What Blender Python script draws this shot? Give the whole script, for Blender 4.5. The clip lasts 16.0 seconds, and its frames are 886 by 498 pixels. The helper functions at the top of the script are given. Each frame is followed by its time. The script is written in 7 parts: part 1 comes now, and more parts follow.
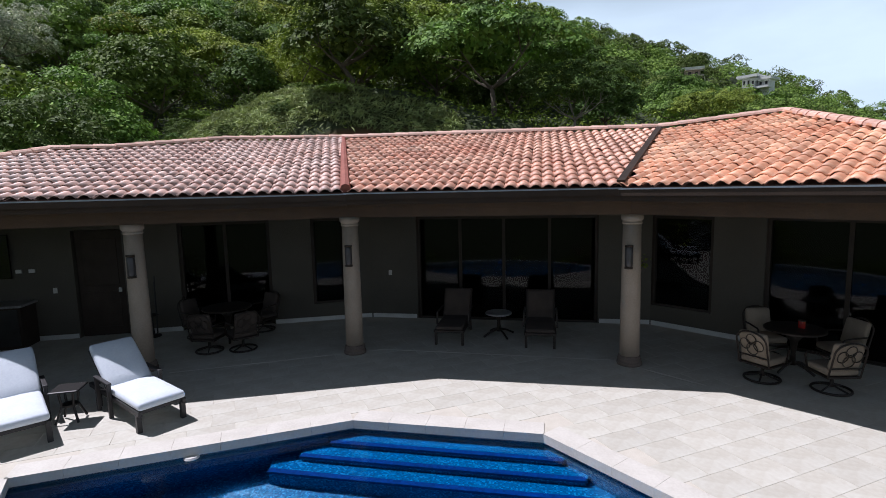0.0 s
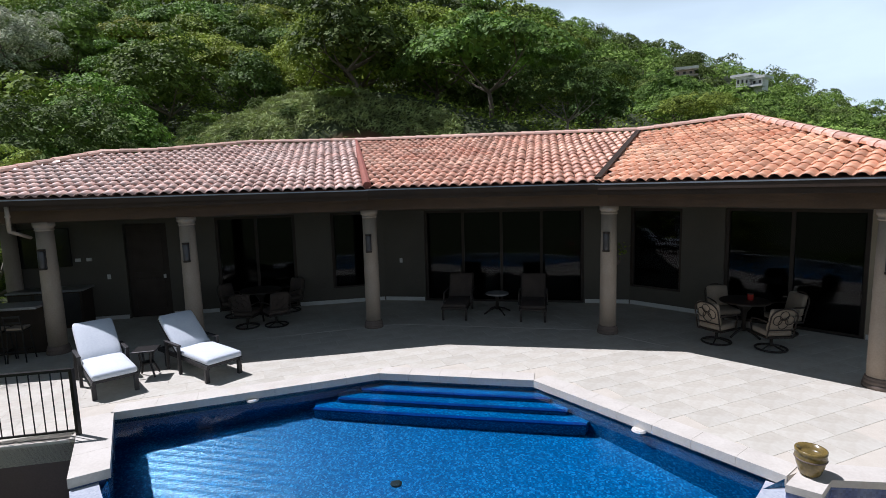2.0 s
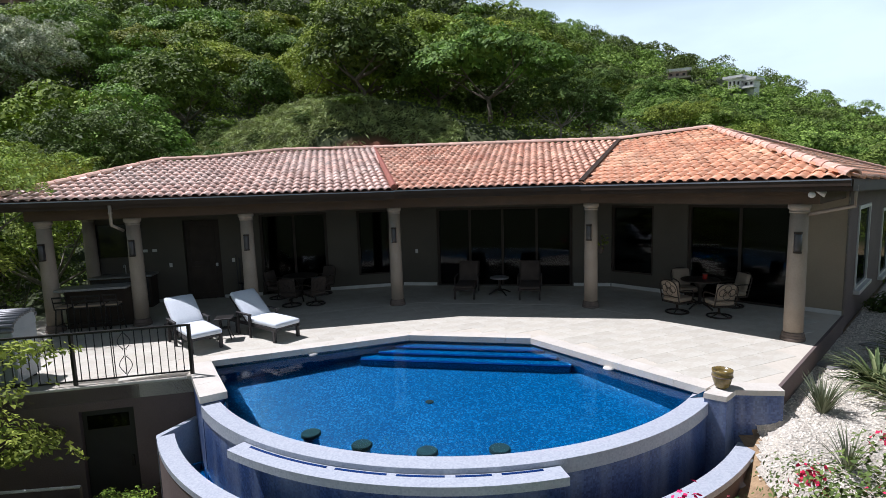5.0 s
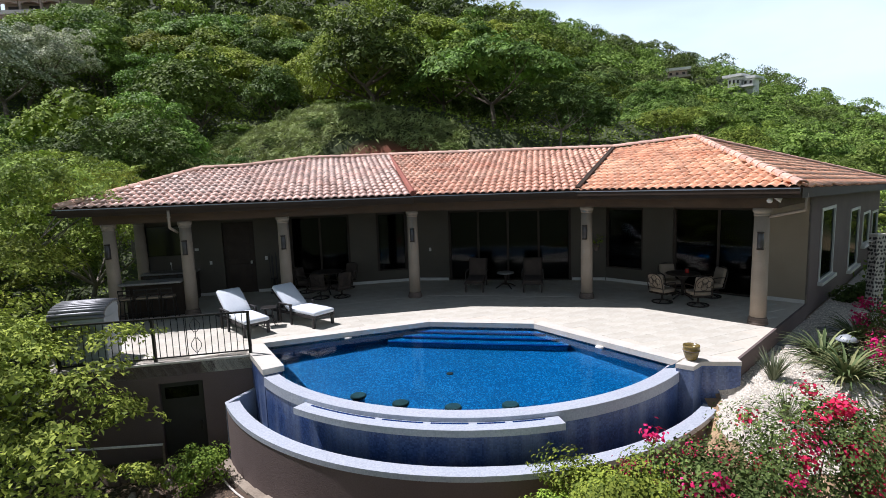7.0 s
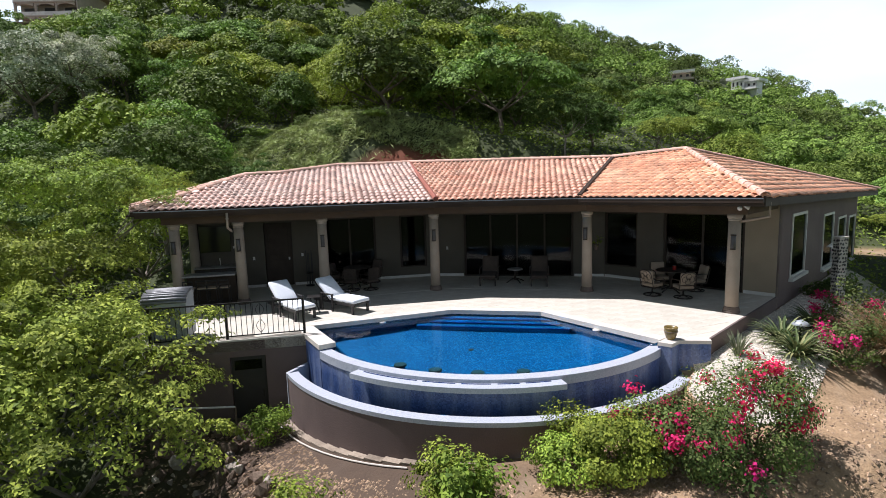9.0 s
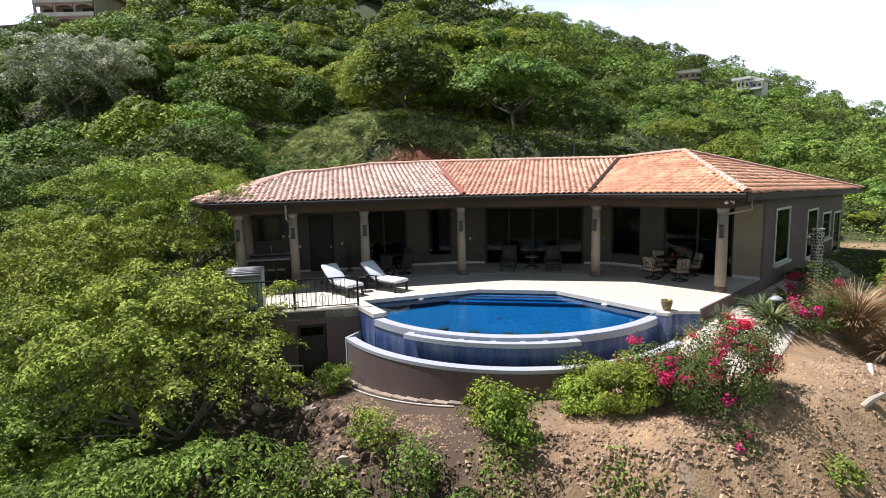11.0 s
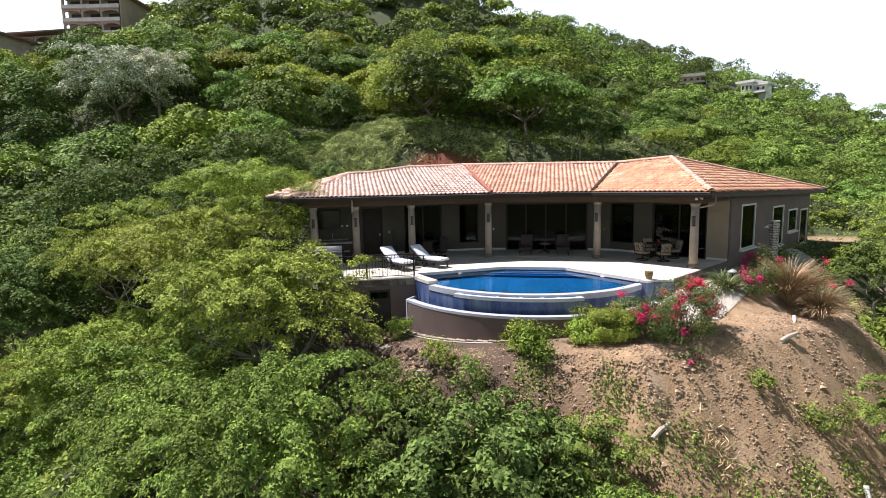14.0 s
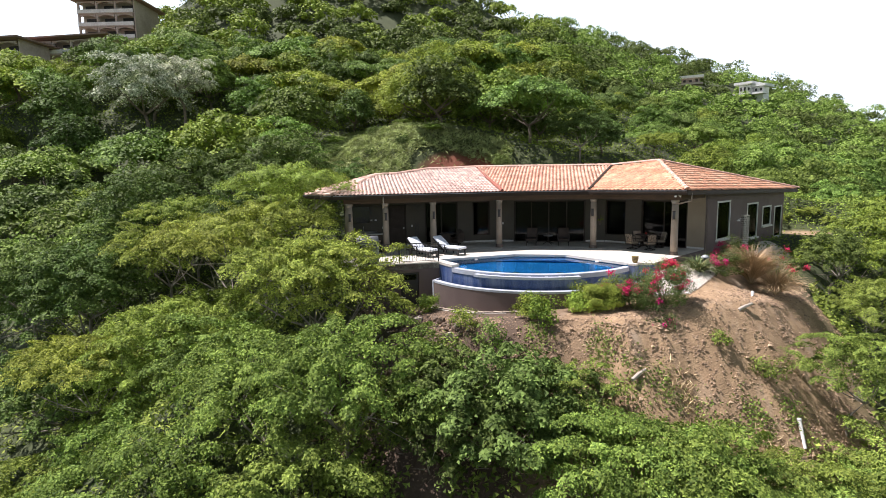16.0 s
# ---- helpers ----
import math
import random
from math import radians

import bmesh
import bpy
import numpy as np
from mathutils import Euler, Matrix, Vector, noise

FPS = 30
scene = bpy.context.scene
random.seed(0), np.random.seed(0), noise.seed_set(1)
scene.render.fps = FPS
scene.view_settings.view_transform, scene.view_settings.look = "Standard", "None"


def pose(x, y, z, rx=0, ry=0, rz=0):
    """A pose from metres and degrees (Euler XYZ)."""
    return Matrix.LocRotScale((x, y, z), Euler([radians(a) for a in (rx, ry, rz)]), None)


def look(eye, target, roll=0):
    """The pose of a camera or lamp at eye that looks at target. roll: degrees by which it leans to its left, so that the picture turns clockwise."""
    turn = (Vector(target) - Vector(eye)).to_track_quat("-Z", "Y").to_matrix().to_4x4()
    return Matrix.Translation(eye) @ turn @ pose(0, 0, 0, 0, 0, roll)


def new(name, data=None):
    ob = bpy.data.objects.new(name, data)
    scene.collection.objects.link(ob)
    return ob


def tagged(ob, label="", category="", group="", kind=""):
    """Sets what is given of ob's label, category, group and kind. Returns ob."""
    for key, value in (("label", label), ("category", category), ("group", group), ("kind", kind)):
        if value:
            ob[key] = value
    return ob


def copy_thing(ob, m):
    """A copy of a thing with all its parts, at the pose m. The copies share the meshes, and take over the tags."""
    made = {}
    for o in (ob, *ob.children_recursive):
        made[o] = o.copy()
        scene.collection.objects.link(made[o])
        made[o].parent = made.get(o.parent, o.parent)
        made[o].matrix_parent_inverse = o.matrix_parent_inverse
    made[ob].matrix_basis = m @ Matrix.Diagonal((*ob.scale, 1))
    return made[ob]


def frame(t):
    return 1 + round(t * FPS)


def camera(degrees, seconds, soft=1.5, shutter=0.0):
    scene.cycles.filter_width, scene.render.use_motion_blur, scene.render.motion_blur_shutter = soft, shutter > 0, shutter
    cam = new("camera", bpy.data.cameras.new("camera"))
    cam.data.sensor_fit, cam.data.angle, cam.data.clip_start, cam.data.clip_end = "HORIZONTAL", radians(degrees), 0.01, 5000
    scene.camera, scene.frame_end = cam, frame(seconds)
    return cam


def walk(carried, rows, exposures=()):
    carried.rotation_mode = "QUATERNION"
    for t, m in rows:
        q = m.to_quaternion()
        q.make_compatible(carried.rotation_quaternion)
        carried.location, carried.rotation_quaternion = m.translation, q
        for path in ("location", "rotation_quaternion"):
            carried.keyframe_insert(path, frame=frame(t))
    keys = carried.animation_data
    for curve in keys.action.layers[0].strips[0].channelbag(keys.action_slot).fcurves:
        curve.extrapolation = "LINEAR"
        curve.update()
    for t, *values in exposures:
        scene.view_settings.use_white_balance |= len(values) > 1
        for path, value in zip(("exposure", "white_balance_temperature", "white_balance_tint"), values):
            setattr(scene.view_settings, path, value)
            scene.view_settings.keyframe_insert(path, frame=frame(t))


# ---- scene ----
cam = camera(81.1, 16.0, soft=0.4)
PATH = [
    (0, (1.351, -9.291, 3.211), (0.972, -7.343, 2.965), -1.3),
    (0.5, (1.381, -9.723, 3.244), (0.997, -7.776, 2.995), -1.3),
    (1, (1.406, -10.118, 3.229), (1.023, -8.171, 2.98), -1.3),
    (1.5, (1.447, -10.531, 3.211), (1.065, -8.584, 2.961), -1.4),
    (2, (1.483, -10.972, 3.168), (1.112, -9.022, 2.92), -1.6),
    (2.5, (1.498, -11.429, 3.14), (1.131, -9.479, 2.892), -1.7),
    (3, (1.502, -11.847, 3.14), (1.137, -9.896, 2.893), -1.8),
    (3.5, (1.491, -12.304, 3.122), (1.13, -10.352, 2.879), -1.7),
    (4, (1.5, -12.673, 3.147), (1.141, -10.721, 2.903), -1.7),
    (6.5, (1.516, -14.711, 3.364), (1.156, -12.76, 3.113), -1.9),
    (7, (1.496, -15.198, 3.44), (1.133, -13.248, 3.188), -2.0),
    (7.5, (1.429, -15.732, 3.52), (1.057, -13.783, 3.269), -1.9),
    (8, (1.397, -16.276, 3.612), (1.02, -14.328, 3.359), -1.8),
    (8.5, (1.408, -16.837, 3.678), (1.031, -14.889, 3.425), -1.8),
    (9, (1.405, -17.399, 3.699), (1.029, -15.451, 3.445), -1.7),
    (11.5, (0.976, -20.744, 3.656), (0.579, -18.801, 3.396), -1.4),
    (12, (0.938, -21.523, 3.634), (0.539, -19.581, 3.375), -1.3),
    (12.5, (0.875, -22.323, 3.648), (0.473, -20.381, 3.387), -1.3),
    (13, (0.859, -23.117, 3.646), (0.456, -21.176, 3.385), -1.3),
    (13.5, (0.831, -24.039, 3.692), (0.424, -22.098, 3.431), -1.2),
    (14, (0.812, -25.026, 3.728), (0.398, -23.086, 3.468), -1.2),
    (14.5, (0.809, -26.014, 3.734), (0.393, -24.075, 3.474), -1.2),
    (15, (0.794, -27.053, 3.737), (0.377, -25.114, 3.477), -1.3),
    (15.5, (0.778, -28.032, 3.755), (0.36, -26.094, 3.496), -1.3),
    (16, (0.769, -29.055, 3.773), (0.35, -27.117, 3.512), -1.2),
]
walk(cam, [(t, look(eye, target, roll)) for t, eye, target, roll in PATH],
     exposures=((0, 0.05, 5590, 9), (4, 0.17, 5650, 6), (7, 0.33, 5780, 7), (9, 0.47, 5940, 7), (12.5, 0.69, 6160, 9), (16, 0.87, 6180, 10)))

# ---- light ----
SUN_FROM = Vector((-1.62, 0.25, 3.1)).normalized()
world = bpy.data.worlds.new("sky")
scene.world = world
world.use_nodes = True
wn, wl = world.node_tree.nodes, world.node_tree.links
wn.clear()
w_out = wn.new("ShaderNodeOutputWorld")
w_bg = wn.new("ShaderNodeBackground")
w_sky = wn.new("ShaderNodeTexSky")
w_sky.sky_type, w_sky.sun_disc = "NISHITA", False
w_sky.sun_elevation = math.asin(SUN_FROM.z)
w_sky.sun_rotation = math.atan2(SUN_FROM.x, SUN_FROM.y)
w_sky.dust_density, w_sky.air_density = 1.6, 1.0
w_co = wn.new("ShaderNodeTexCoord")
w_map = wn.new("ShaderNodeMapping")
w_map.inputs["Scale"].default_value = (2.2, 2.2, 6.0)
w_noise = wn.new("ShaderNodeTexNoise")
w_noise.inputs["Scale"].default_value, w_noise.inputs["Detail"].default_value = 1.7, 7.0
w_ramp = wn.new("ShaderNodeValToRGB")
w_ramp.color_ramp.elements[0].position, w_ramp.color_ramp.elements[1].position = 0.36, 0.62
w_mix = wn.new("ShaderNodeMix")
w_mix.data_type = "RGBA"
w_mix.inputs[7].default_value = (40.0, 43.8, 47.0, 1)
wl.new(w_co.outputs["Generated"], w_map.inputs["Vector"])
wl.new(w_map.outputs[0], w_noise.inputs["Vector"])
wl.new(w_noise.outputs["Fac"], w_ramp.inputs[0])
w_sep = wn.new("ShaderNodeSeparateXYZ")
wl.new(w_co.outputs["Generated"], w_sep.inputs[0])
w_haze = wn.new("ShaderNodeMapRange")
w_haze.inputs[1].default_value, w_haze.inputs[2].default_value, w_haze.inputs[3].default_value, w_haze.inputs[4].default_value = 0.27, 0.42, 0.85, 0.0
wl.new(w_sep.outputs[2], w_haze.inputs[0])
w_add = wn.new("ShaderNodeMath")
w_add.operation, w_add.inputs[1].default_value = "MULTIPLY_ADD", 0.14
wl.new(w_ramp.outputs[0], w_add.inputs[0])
# haze over the hills, thinned on the unseen -y side to deepen porch shade
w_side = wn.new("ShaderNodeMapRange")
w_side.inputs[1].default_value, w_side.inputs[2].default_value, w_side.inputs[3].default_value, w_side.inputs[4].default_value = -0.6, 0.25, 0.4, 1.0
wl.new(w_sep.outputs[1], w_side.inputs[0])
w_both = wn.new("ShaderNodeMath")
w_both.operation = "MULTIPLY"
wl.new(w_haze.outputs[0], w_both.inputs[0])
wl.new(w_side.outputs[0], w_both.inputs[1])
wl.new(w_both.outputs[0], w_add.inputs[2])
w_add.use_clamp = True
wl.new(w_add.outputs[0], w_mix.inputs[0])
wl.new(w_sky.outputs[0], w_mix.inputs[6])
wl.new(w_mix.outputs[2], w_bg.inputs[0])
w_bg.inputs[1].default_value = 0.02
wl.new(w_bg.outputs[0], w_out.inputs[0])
sun = new("sun", bpy.data.lights.new("sun", "SUN"))
sun.data.energy, sun.data.angle, sun.data.color = 5.0, radians(0.55), (1.0, 0.89, 0.88)
sun.matrix_world = look((0, 0, 60), Vector((0, 0, 60)) - SUN_FROM)


# ---- materials ----
def material(name, base, rough=0.7, metal=0.0, other=None, scale=6.0, fine=60.0, bump=0.15, amount=0.5, island=0.0,
             random_ob=0.0, spec=0.5, coords="Object", dist=0.02):
    """A Principled surface whose colour wanders between two tones at two scales, with fine relief."""
    m = bpy.data.materials.new(name)
    m.use_nodes = True
    n, k = m.node_tree.nodes, m.node_tree.links
    b = n["Principled BSDF"]
    b.inputs["Roughness"].default_value, b.inputs["Metallic"].default_value = rough, metal
    b.inputs["Specular IOR Level"].default_value = spec
    other = other or tuple(c * 0.7 for c in base)
    co = n.new("ShaderNodeTexCoord")
    big, small = n.new("ShaderNodeTexNoise"), n.new("ShaderNodeTexNoise")
    big.inputs["Scale"].default_value, big.inputs["Detail"].default_value = scale, 5.0
    small.inputs["Scale"].default_value, small.inputs["Detail"].default_value = fine, 4.0
    for t in (big, small):
        k.new(co.outputs[coords], t.inputs["Vector"])
    mixf = n.new("ShaderNodeMath")
    mixf.operation = "MULTIPLY_ADD"
    mixf.inputs[1].default_value, mixf.inputs[2].default_value = 0.4, 0.0
    k.new(small.outputs["Fac"], mixf.inputs[0])
    addf = n.new("ShaderNodeMath")
    addf.operation = "MULTIPLY_ADD"
    addf.inputs[1].default_value = 0.6
    k.new(big.outputs["Fac"], addf.inputs[0])
    k.new(mixf.outputs[0], addf.inputs[2])
    ramp = n.new("ShaderNodeValToRGB")
    ramp.color_ramp.elements[0].position, ramp.color_ramp.elements[1].position = 0.5 - 0.22 * amount - 0.02, 0.5 + 0.22 * amount + 0.02
    ramp.color_ramp.elements[0].color, ramp.color_ramp.elements[1].color = (*other, 1), (*base, 1)
    k.new(addf.outputs[0], ramp.inputs[0])
    last = ramp.outputs[0]
    for value, kind in ((island, "ShaderNodeNewGeometry"), (random_ob, "ShaderNodeObjectInfo")):
        if value:
            src, hsv, mr = n.new(kind), n.new("ShaderNodeHueSaturation"), n.new("ShaderNodeMapRange")
            mr.inputs[3].default_value, mr.inputs[4].default_value = 1 - value, 1 + value
            k.new(src.outputs["Random Per Island" if value is island and kind.endswith("Geometry") else "Random"], mr.inputs[0])
            k.new(mr.outputs[0], hsv.inputs["Value"])
            k.new(last, hsv.inputs["Color"])
            last = hsv.outputs[0]
    k.new(last, b.inputs["Base Color"])
    if bump:
        bp = n.new("ShaderNodeBump")
        bp.inputs["Strength"].default_value, bp.inputs["Distance"].default_value = bump, dist
        k.new(small.outputs["Fac"], bp.inputs["Height"])
        k.new(bp.outputs[0], b.inputs["Normal"])
    return m


def foliage(name, light, dark, through_tone, random_ob=0.22, clump=1.1):
    """Thin leaves: a diffuse face with some light let through."""
    m = bpy.data.materials.new(name)
    m.use_nodes = True
    n, k = m.node_tree.nodes, m.node_tree.links
    b, out = n["Principled BSDF"], n["Material Output"]
    b.inputs["Roughness"].default_value, b.inputs["Specular IOR Level"].default_value = 0.65, 0.12
    geo, info = n.new("ShaderNodeNewGeometry"), n.new("ShaderNodeObjectInfo")
    ramp = n.new("ShaderNodeValToRGB")
    ramp.color_ramp.elements[0].color, ramp.color_ramp.elements[1].color = (*dark, 1), (*light, 1)
    ramp.color_ramp.elements[1].position = 0.8
    k.new(geo.outputs["Random Per Island"], ramp.inputs[0])
    hsv, mh, mv = n.new("ShaderNodeHueSaturation"), n.new("ShaderNodeMapRange"), n.new("ShaderNodeMapRange")
    mh.inputs[3].default_value, mh.inputs[4].default_value = 0.5 - 0.026, 0.5 + 0.008
    mv.inputs[3].default_value, mv.inputs[4].default_value = 1 - random_ob, 1 + random_ob
    k.new(info.outputs["Random"], mh.inputs[0])
    far = n.new("ShaderNodeMath")
    far.operation, far.inputs[1].default_value = "FRACT", 0
    mul = n.new("ShaderNodeMath")
    mul.operation, mul.inputs[1].default_value = "MULTIPLY", 7.31
    k.new(info.outputs["Random"], mul.inputs[0])
    k.new(mul.outputs[0], far.inputs[0])
    k.new(far.outputs[0], mv.inputs[0])
    k.new(mh.outputs[0], hsv.inputs["Hue"])
    k.new(mv.outputs[0], hsv.inputs["Value"])
    k.new(ramp.outputs[0], hsv.inputs["Color"])
    # leaf colour runs darker and lighter in clumps
    pos, mottle, span, tone = n.new("ShaderNodeTexCoord"), n.new("ShaderNodeTexNoise"), n.new("ShaderNodeMapRange"), n.new("ShaderNodeMix")
    mottle.inputs["Scale"].default_value, mottle.inputs["Detail"].default_value = clump, 2.0
    span.inputs[1].default_value, span.inputs[2].default_value, span.inputs[3].default_value, span.inputs[4].default_value = 0.36, 0.62, 0.64, 1.42
    tone.data_type, tone.blend_type = "RGBA", "MULTIPLY"
    tone.inputs[0].default_value = 1.0
    k.new(pos.outputs["Object"], mottle.inputs["Vector"])
    k.new(mottle.outputs["Fac"], span.inputs[0])
    k.new(hsv.outputs[0], tone.inputs[6])
    k.new(span.outputs[0], tone.inputs[7])
    k.new(tone.outputs[2], b.inputs["Base Color"])
    tr, mix = n.new("ShaderNodeBsdfTranslucent"), n.new("ShaderNodeMixShader")
    tr.inputs[0].default_value = (*through_tone, 1)
    mix.inputs[0].default_value = 0.11
    k.new(b.outputs[0], mix.inputs[1])
    k.new(tr.outputs[0], mix.inputs[2])
    k.new(mix.outputs[0], out.inputs["Surface"])
    return m


def glass(name, tint=(0.75, 0.8, 0.8), clear=0.5, rough=0.02, mirror=1.3, mirror_tone=1.3):
    """A window pane: part see-through, part mirror."""
    m = bpy.data.materials.new(name)
    m.use_nodes = True
    n, k = m.node_tree.nodes, m.node_tree.links
    n.remove(n["Principled BSDF"])
    tr, gl, mix, fr = n.new("ShaderNodeBsdfTransparent"), n.new("ShaderNodeBsdfGlossy"), n.new("ShaderNodeMixShader"), n.new("ShaderNodeFresnel")
    tr.inputs[0].default_value = (*[c * clear for c in tint], 1)
    gl.inputs["Roughness"].default_value = rough
    gl.inputs["Color"].default_value = (*[min(1, c * mirror_tone) for c in tint], 1)
    fr.inputs[0].default_value = mirror
    k.new(fr.outputs[0], mix.inputs[0])
    k.new(tr.outputs[0], mix.inputs[1])
    k.new(gl.outputs[0], mix.inputs[2])
    k.new(mix.outputs[0], n["Material Output"].inputs["Surface"])
    return m


STUCCO = material("grey_brown_stucco", (0.155, 0.115, 0.104), 0.9, other=(0.122, 0.09, 0.082), scale=1.2, fine=45, bump=0.25)
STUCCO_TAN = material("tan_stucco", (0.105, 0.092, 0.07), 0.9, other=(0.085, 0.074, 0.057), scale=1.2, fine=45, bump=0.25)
# a lighter colour for one stretch of the same porch wall
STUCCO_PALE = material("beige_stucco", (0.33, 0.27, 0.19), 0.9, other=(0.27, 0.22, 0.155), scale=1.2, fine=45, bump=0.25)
COLUMN = material("cast_stone", (0.37, 0.305, 0.24), 0.8, other=(0.3, 0.245, 0.19), scale=2.5, fine=40, bump=0.2)
COLUMN_BASE = material("cast_stone_base", (0.2, 0.15, 0.12), 0.8, other=(0.13, 0.1, 0.08), scale=4, fine=40, bump=0.2)
BEAM = material("brown_beam_paint", (0.115, 0.078, 0.052), 0.75, other=(0.085, 0.058, 0.04), scale=2, fine=50, bump=0.1, spec=0.12)
CEILING = material("dark_ceiling_boards", (0.05, 0.035, 0.025), 0.75, other=(0.036, 0.025, 0.018), scale=2, fine=40, bump=0.1, spec=0.12)
FASCIA = material("dark_fascia", (0.06, 0.043, 0.032), 0.6, other=(0.042, 0.03, 0.023), scale=2, fine=50, bump=0.05, spec=0.12)
# pale tone for the highlight on the dark gutter rim
LIP_SHINE = material("lip_highlight", (0.35, 0.37, 0.4), 0.4, 0.6, other=(0.25, 0.27, 0.3), scale=4, bump=0.03)
WHITE = material("white_trim", (0.68, 0.66, 0.61), 0.6, other=(0.56, 0.54, 0.5), scale=3, fine=50, bump=0.05)
FRAME = material("dark_bronze_frame", (0.06, 0.046, 0.036), 0.5, other=(0.042, 0.032, 0.025), scale=3, fine=50, bump=0.05, spec=0.12)
# tile colours by wing, palest on the left
TILES = {w: [material(n + k, base, 0.5, other=other, scale=0.9, fine=9, bump=0.2, island=i, random_ob=r, spec=0.5) for k, i, r in (("", 0.0, 0.24), ("_field", 0.26, 0.0))]
         for w, n, base, other in (("L", "pale_pink_terracotta", (0.86, 0.65, 0.55), (0.7, 0.44, 0.35)), ("M", "salmon_terracotta", (0.88, 0.56, 0.4), (0.6, 0.28, 0.18)), ("R", "orange_terracotta", (0.9, 0.54, 0.34), (0.66, 0.29, 0.16)))}
RIDGE = material("terracotta_ridge", (0.78, 0.56, 0.45), 0.8, other=(0.6, 0.34, 0.25), scale=2, fine=12, bump=0.25, random_ob=0.2)
UNDERLAY = material("roof_underlay", (0.12, 0.06, 0.04), 0.9)
PAVER = material("cream_travertine", (0.62, 0.595, 0.515), 0.6, other=(0.515, 0.475, 0.39), scale=2.4, fine=14, bump=0.12, random_ob=0.05, coords="Object")
GROUT = material("patio_grout", (0.62, 0.57, 0.48), 0.9, other=(0.56, 0.51, 0.42))
COPING = material("coping_stone", (0.66, 0.62, 0.55), 0.7, other=(0.57, 0.53, 0.46), scale=3, fine=30, bump=0.15)
# near-black, to keep the rooms behind the panes dark
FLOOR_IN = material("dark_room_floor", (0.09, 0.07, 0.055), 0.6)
ROOM = material("dark_room_wall", (0.07, 0.06, 0.05), 0.9)
PANE = glass("window_glass", mirror=1.26)
# mirror weakened and darkened so the end panes reflect less
PANE_END = glass("dim_mirror_end_glass", clear=0.75, mirror=1.12, mirror_tone=0.5)
GRAVEL_BED = material("white_gravel_bed", (0.78, 0.73, 0.63), 0.95, other=(0.45, 0.4, 0.33), scale=14, fine=50, bump=0.9, dist=0.04, amount=0.9)
IRON = material("black_iron", (0.018, 0.017, 0.017), 0.45, 0.4, other=(0.028, 0.025, 0.022), scale=8, bump=0.05)


def mosaic(name, tones, size=0.03, rough=0.25):
    """Small square glass tiles, each of its own tone, with pale joints."""
    m = bpy.data.materials.new(name)
    m.use_nodes = True
    n, k = m.node_tree.nodes, m.node_tree.links
    b = n["Principled BSDF"]
    b.inputs["Roughness"].default_value = rough
    co, vo, ramp = n.new("ShaderNodeTexCoord"), n.new("ShaderNodeTexVoronoi"), n.new("ShaderNodeValToRGB")
    vo.distance, vo.inputs["Scale"].default_value, vo.inputs["Randomness"].default_value = "CHEBYCHEV", 1 / size, 0.12
    k.new(co.outputs["Object"], vo.inputs["Vector"])
    sep, big = n.new("ShaderNodeSeparateColor"), n.new("ShaderNodeTexNoise")
    big.inputs["Scale"].default_value = 0.7
    k.new(co.outputs["Object"], big.inputs["Vector"])
    k.new(vo.outputs["Color"], sep.inputs[0])
    add = n.new("ShaderNodeMath")
    add.operation, add.inputs[1].default_value = "MULTIPLY_ADD", 0.75
    sub = n.new("ShaderNodeMath")
    sub.operation, sub.inputs[1].default_value = "MULTIPLY", 0.25
    k.new(big.outputs["Fac"], sub.inputs[0])
    k.new(sep.outputs[0], add.inputs[0])
    k.new(sub.outputs[0], add.inputs[2])
    els = ramp.color_ramp.elements
    els[0].color, els[1].color = (*tones[0], 1), (*tones[-1], 1)
    for i, c in enumerate(tones[1:-1]):
        els.new((i + 1) / (len(tones) - 1)).color = (*c, 1)
    k.new(add.outputs[0], ramp.inputs[0])
    k.new(ramp.outputs[0], b.inputs["Base Color"])
    bp = n.new("ShaderNodeBump")
    bp.inputs["Strength"].default_value, bp.inputs["Distance"].default_value, bp.invert = 0.3, 0.01, True
    k.new(vo.outputs["Distance"], bp.inputs["Height"])
    k.new(bp.outputs[0], b.inputs["Normal"])
    return m


POOL_TILE = mosaic("blue_pool_mosaic", [(0.004, 0.047, 0.115), (0.006, 0.071, 0.162), (0.01, 0.1, 0.213), (0.07, 0.24, 0.4)], 0.022)
WALL_TILE = mosaic("blue_grey_mosaic", [(0.025, 0.045, 0.13), (0.04, 0.075, 0.2), (0.06, 0.105, 0.26), (0.1, 0.155, 0.32)], 0.028, 0.3)


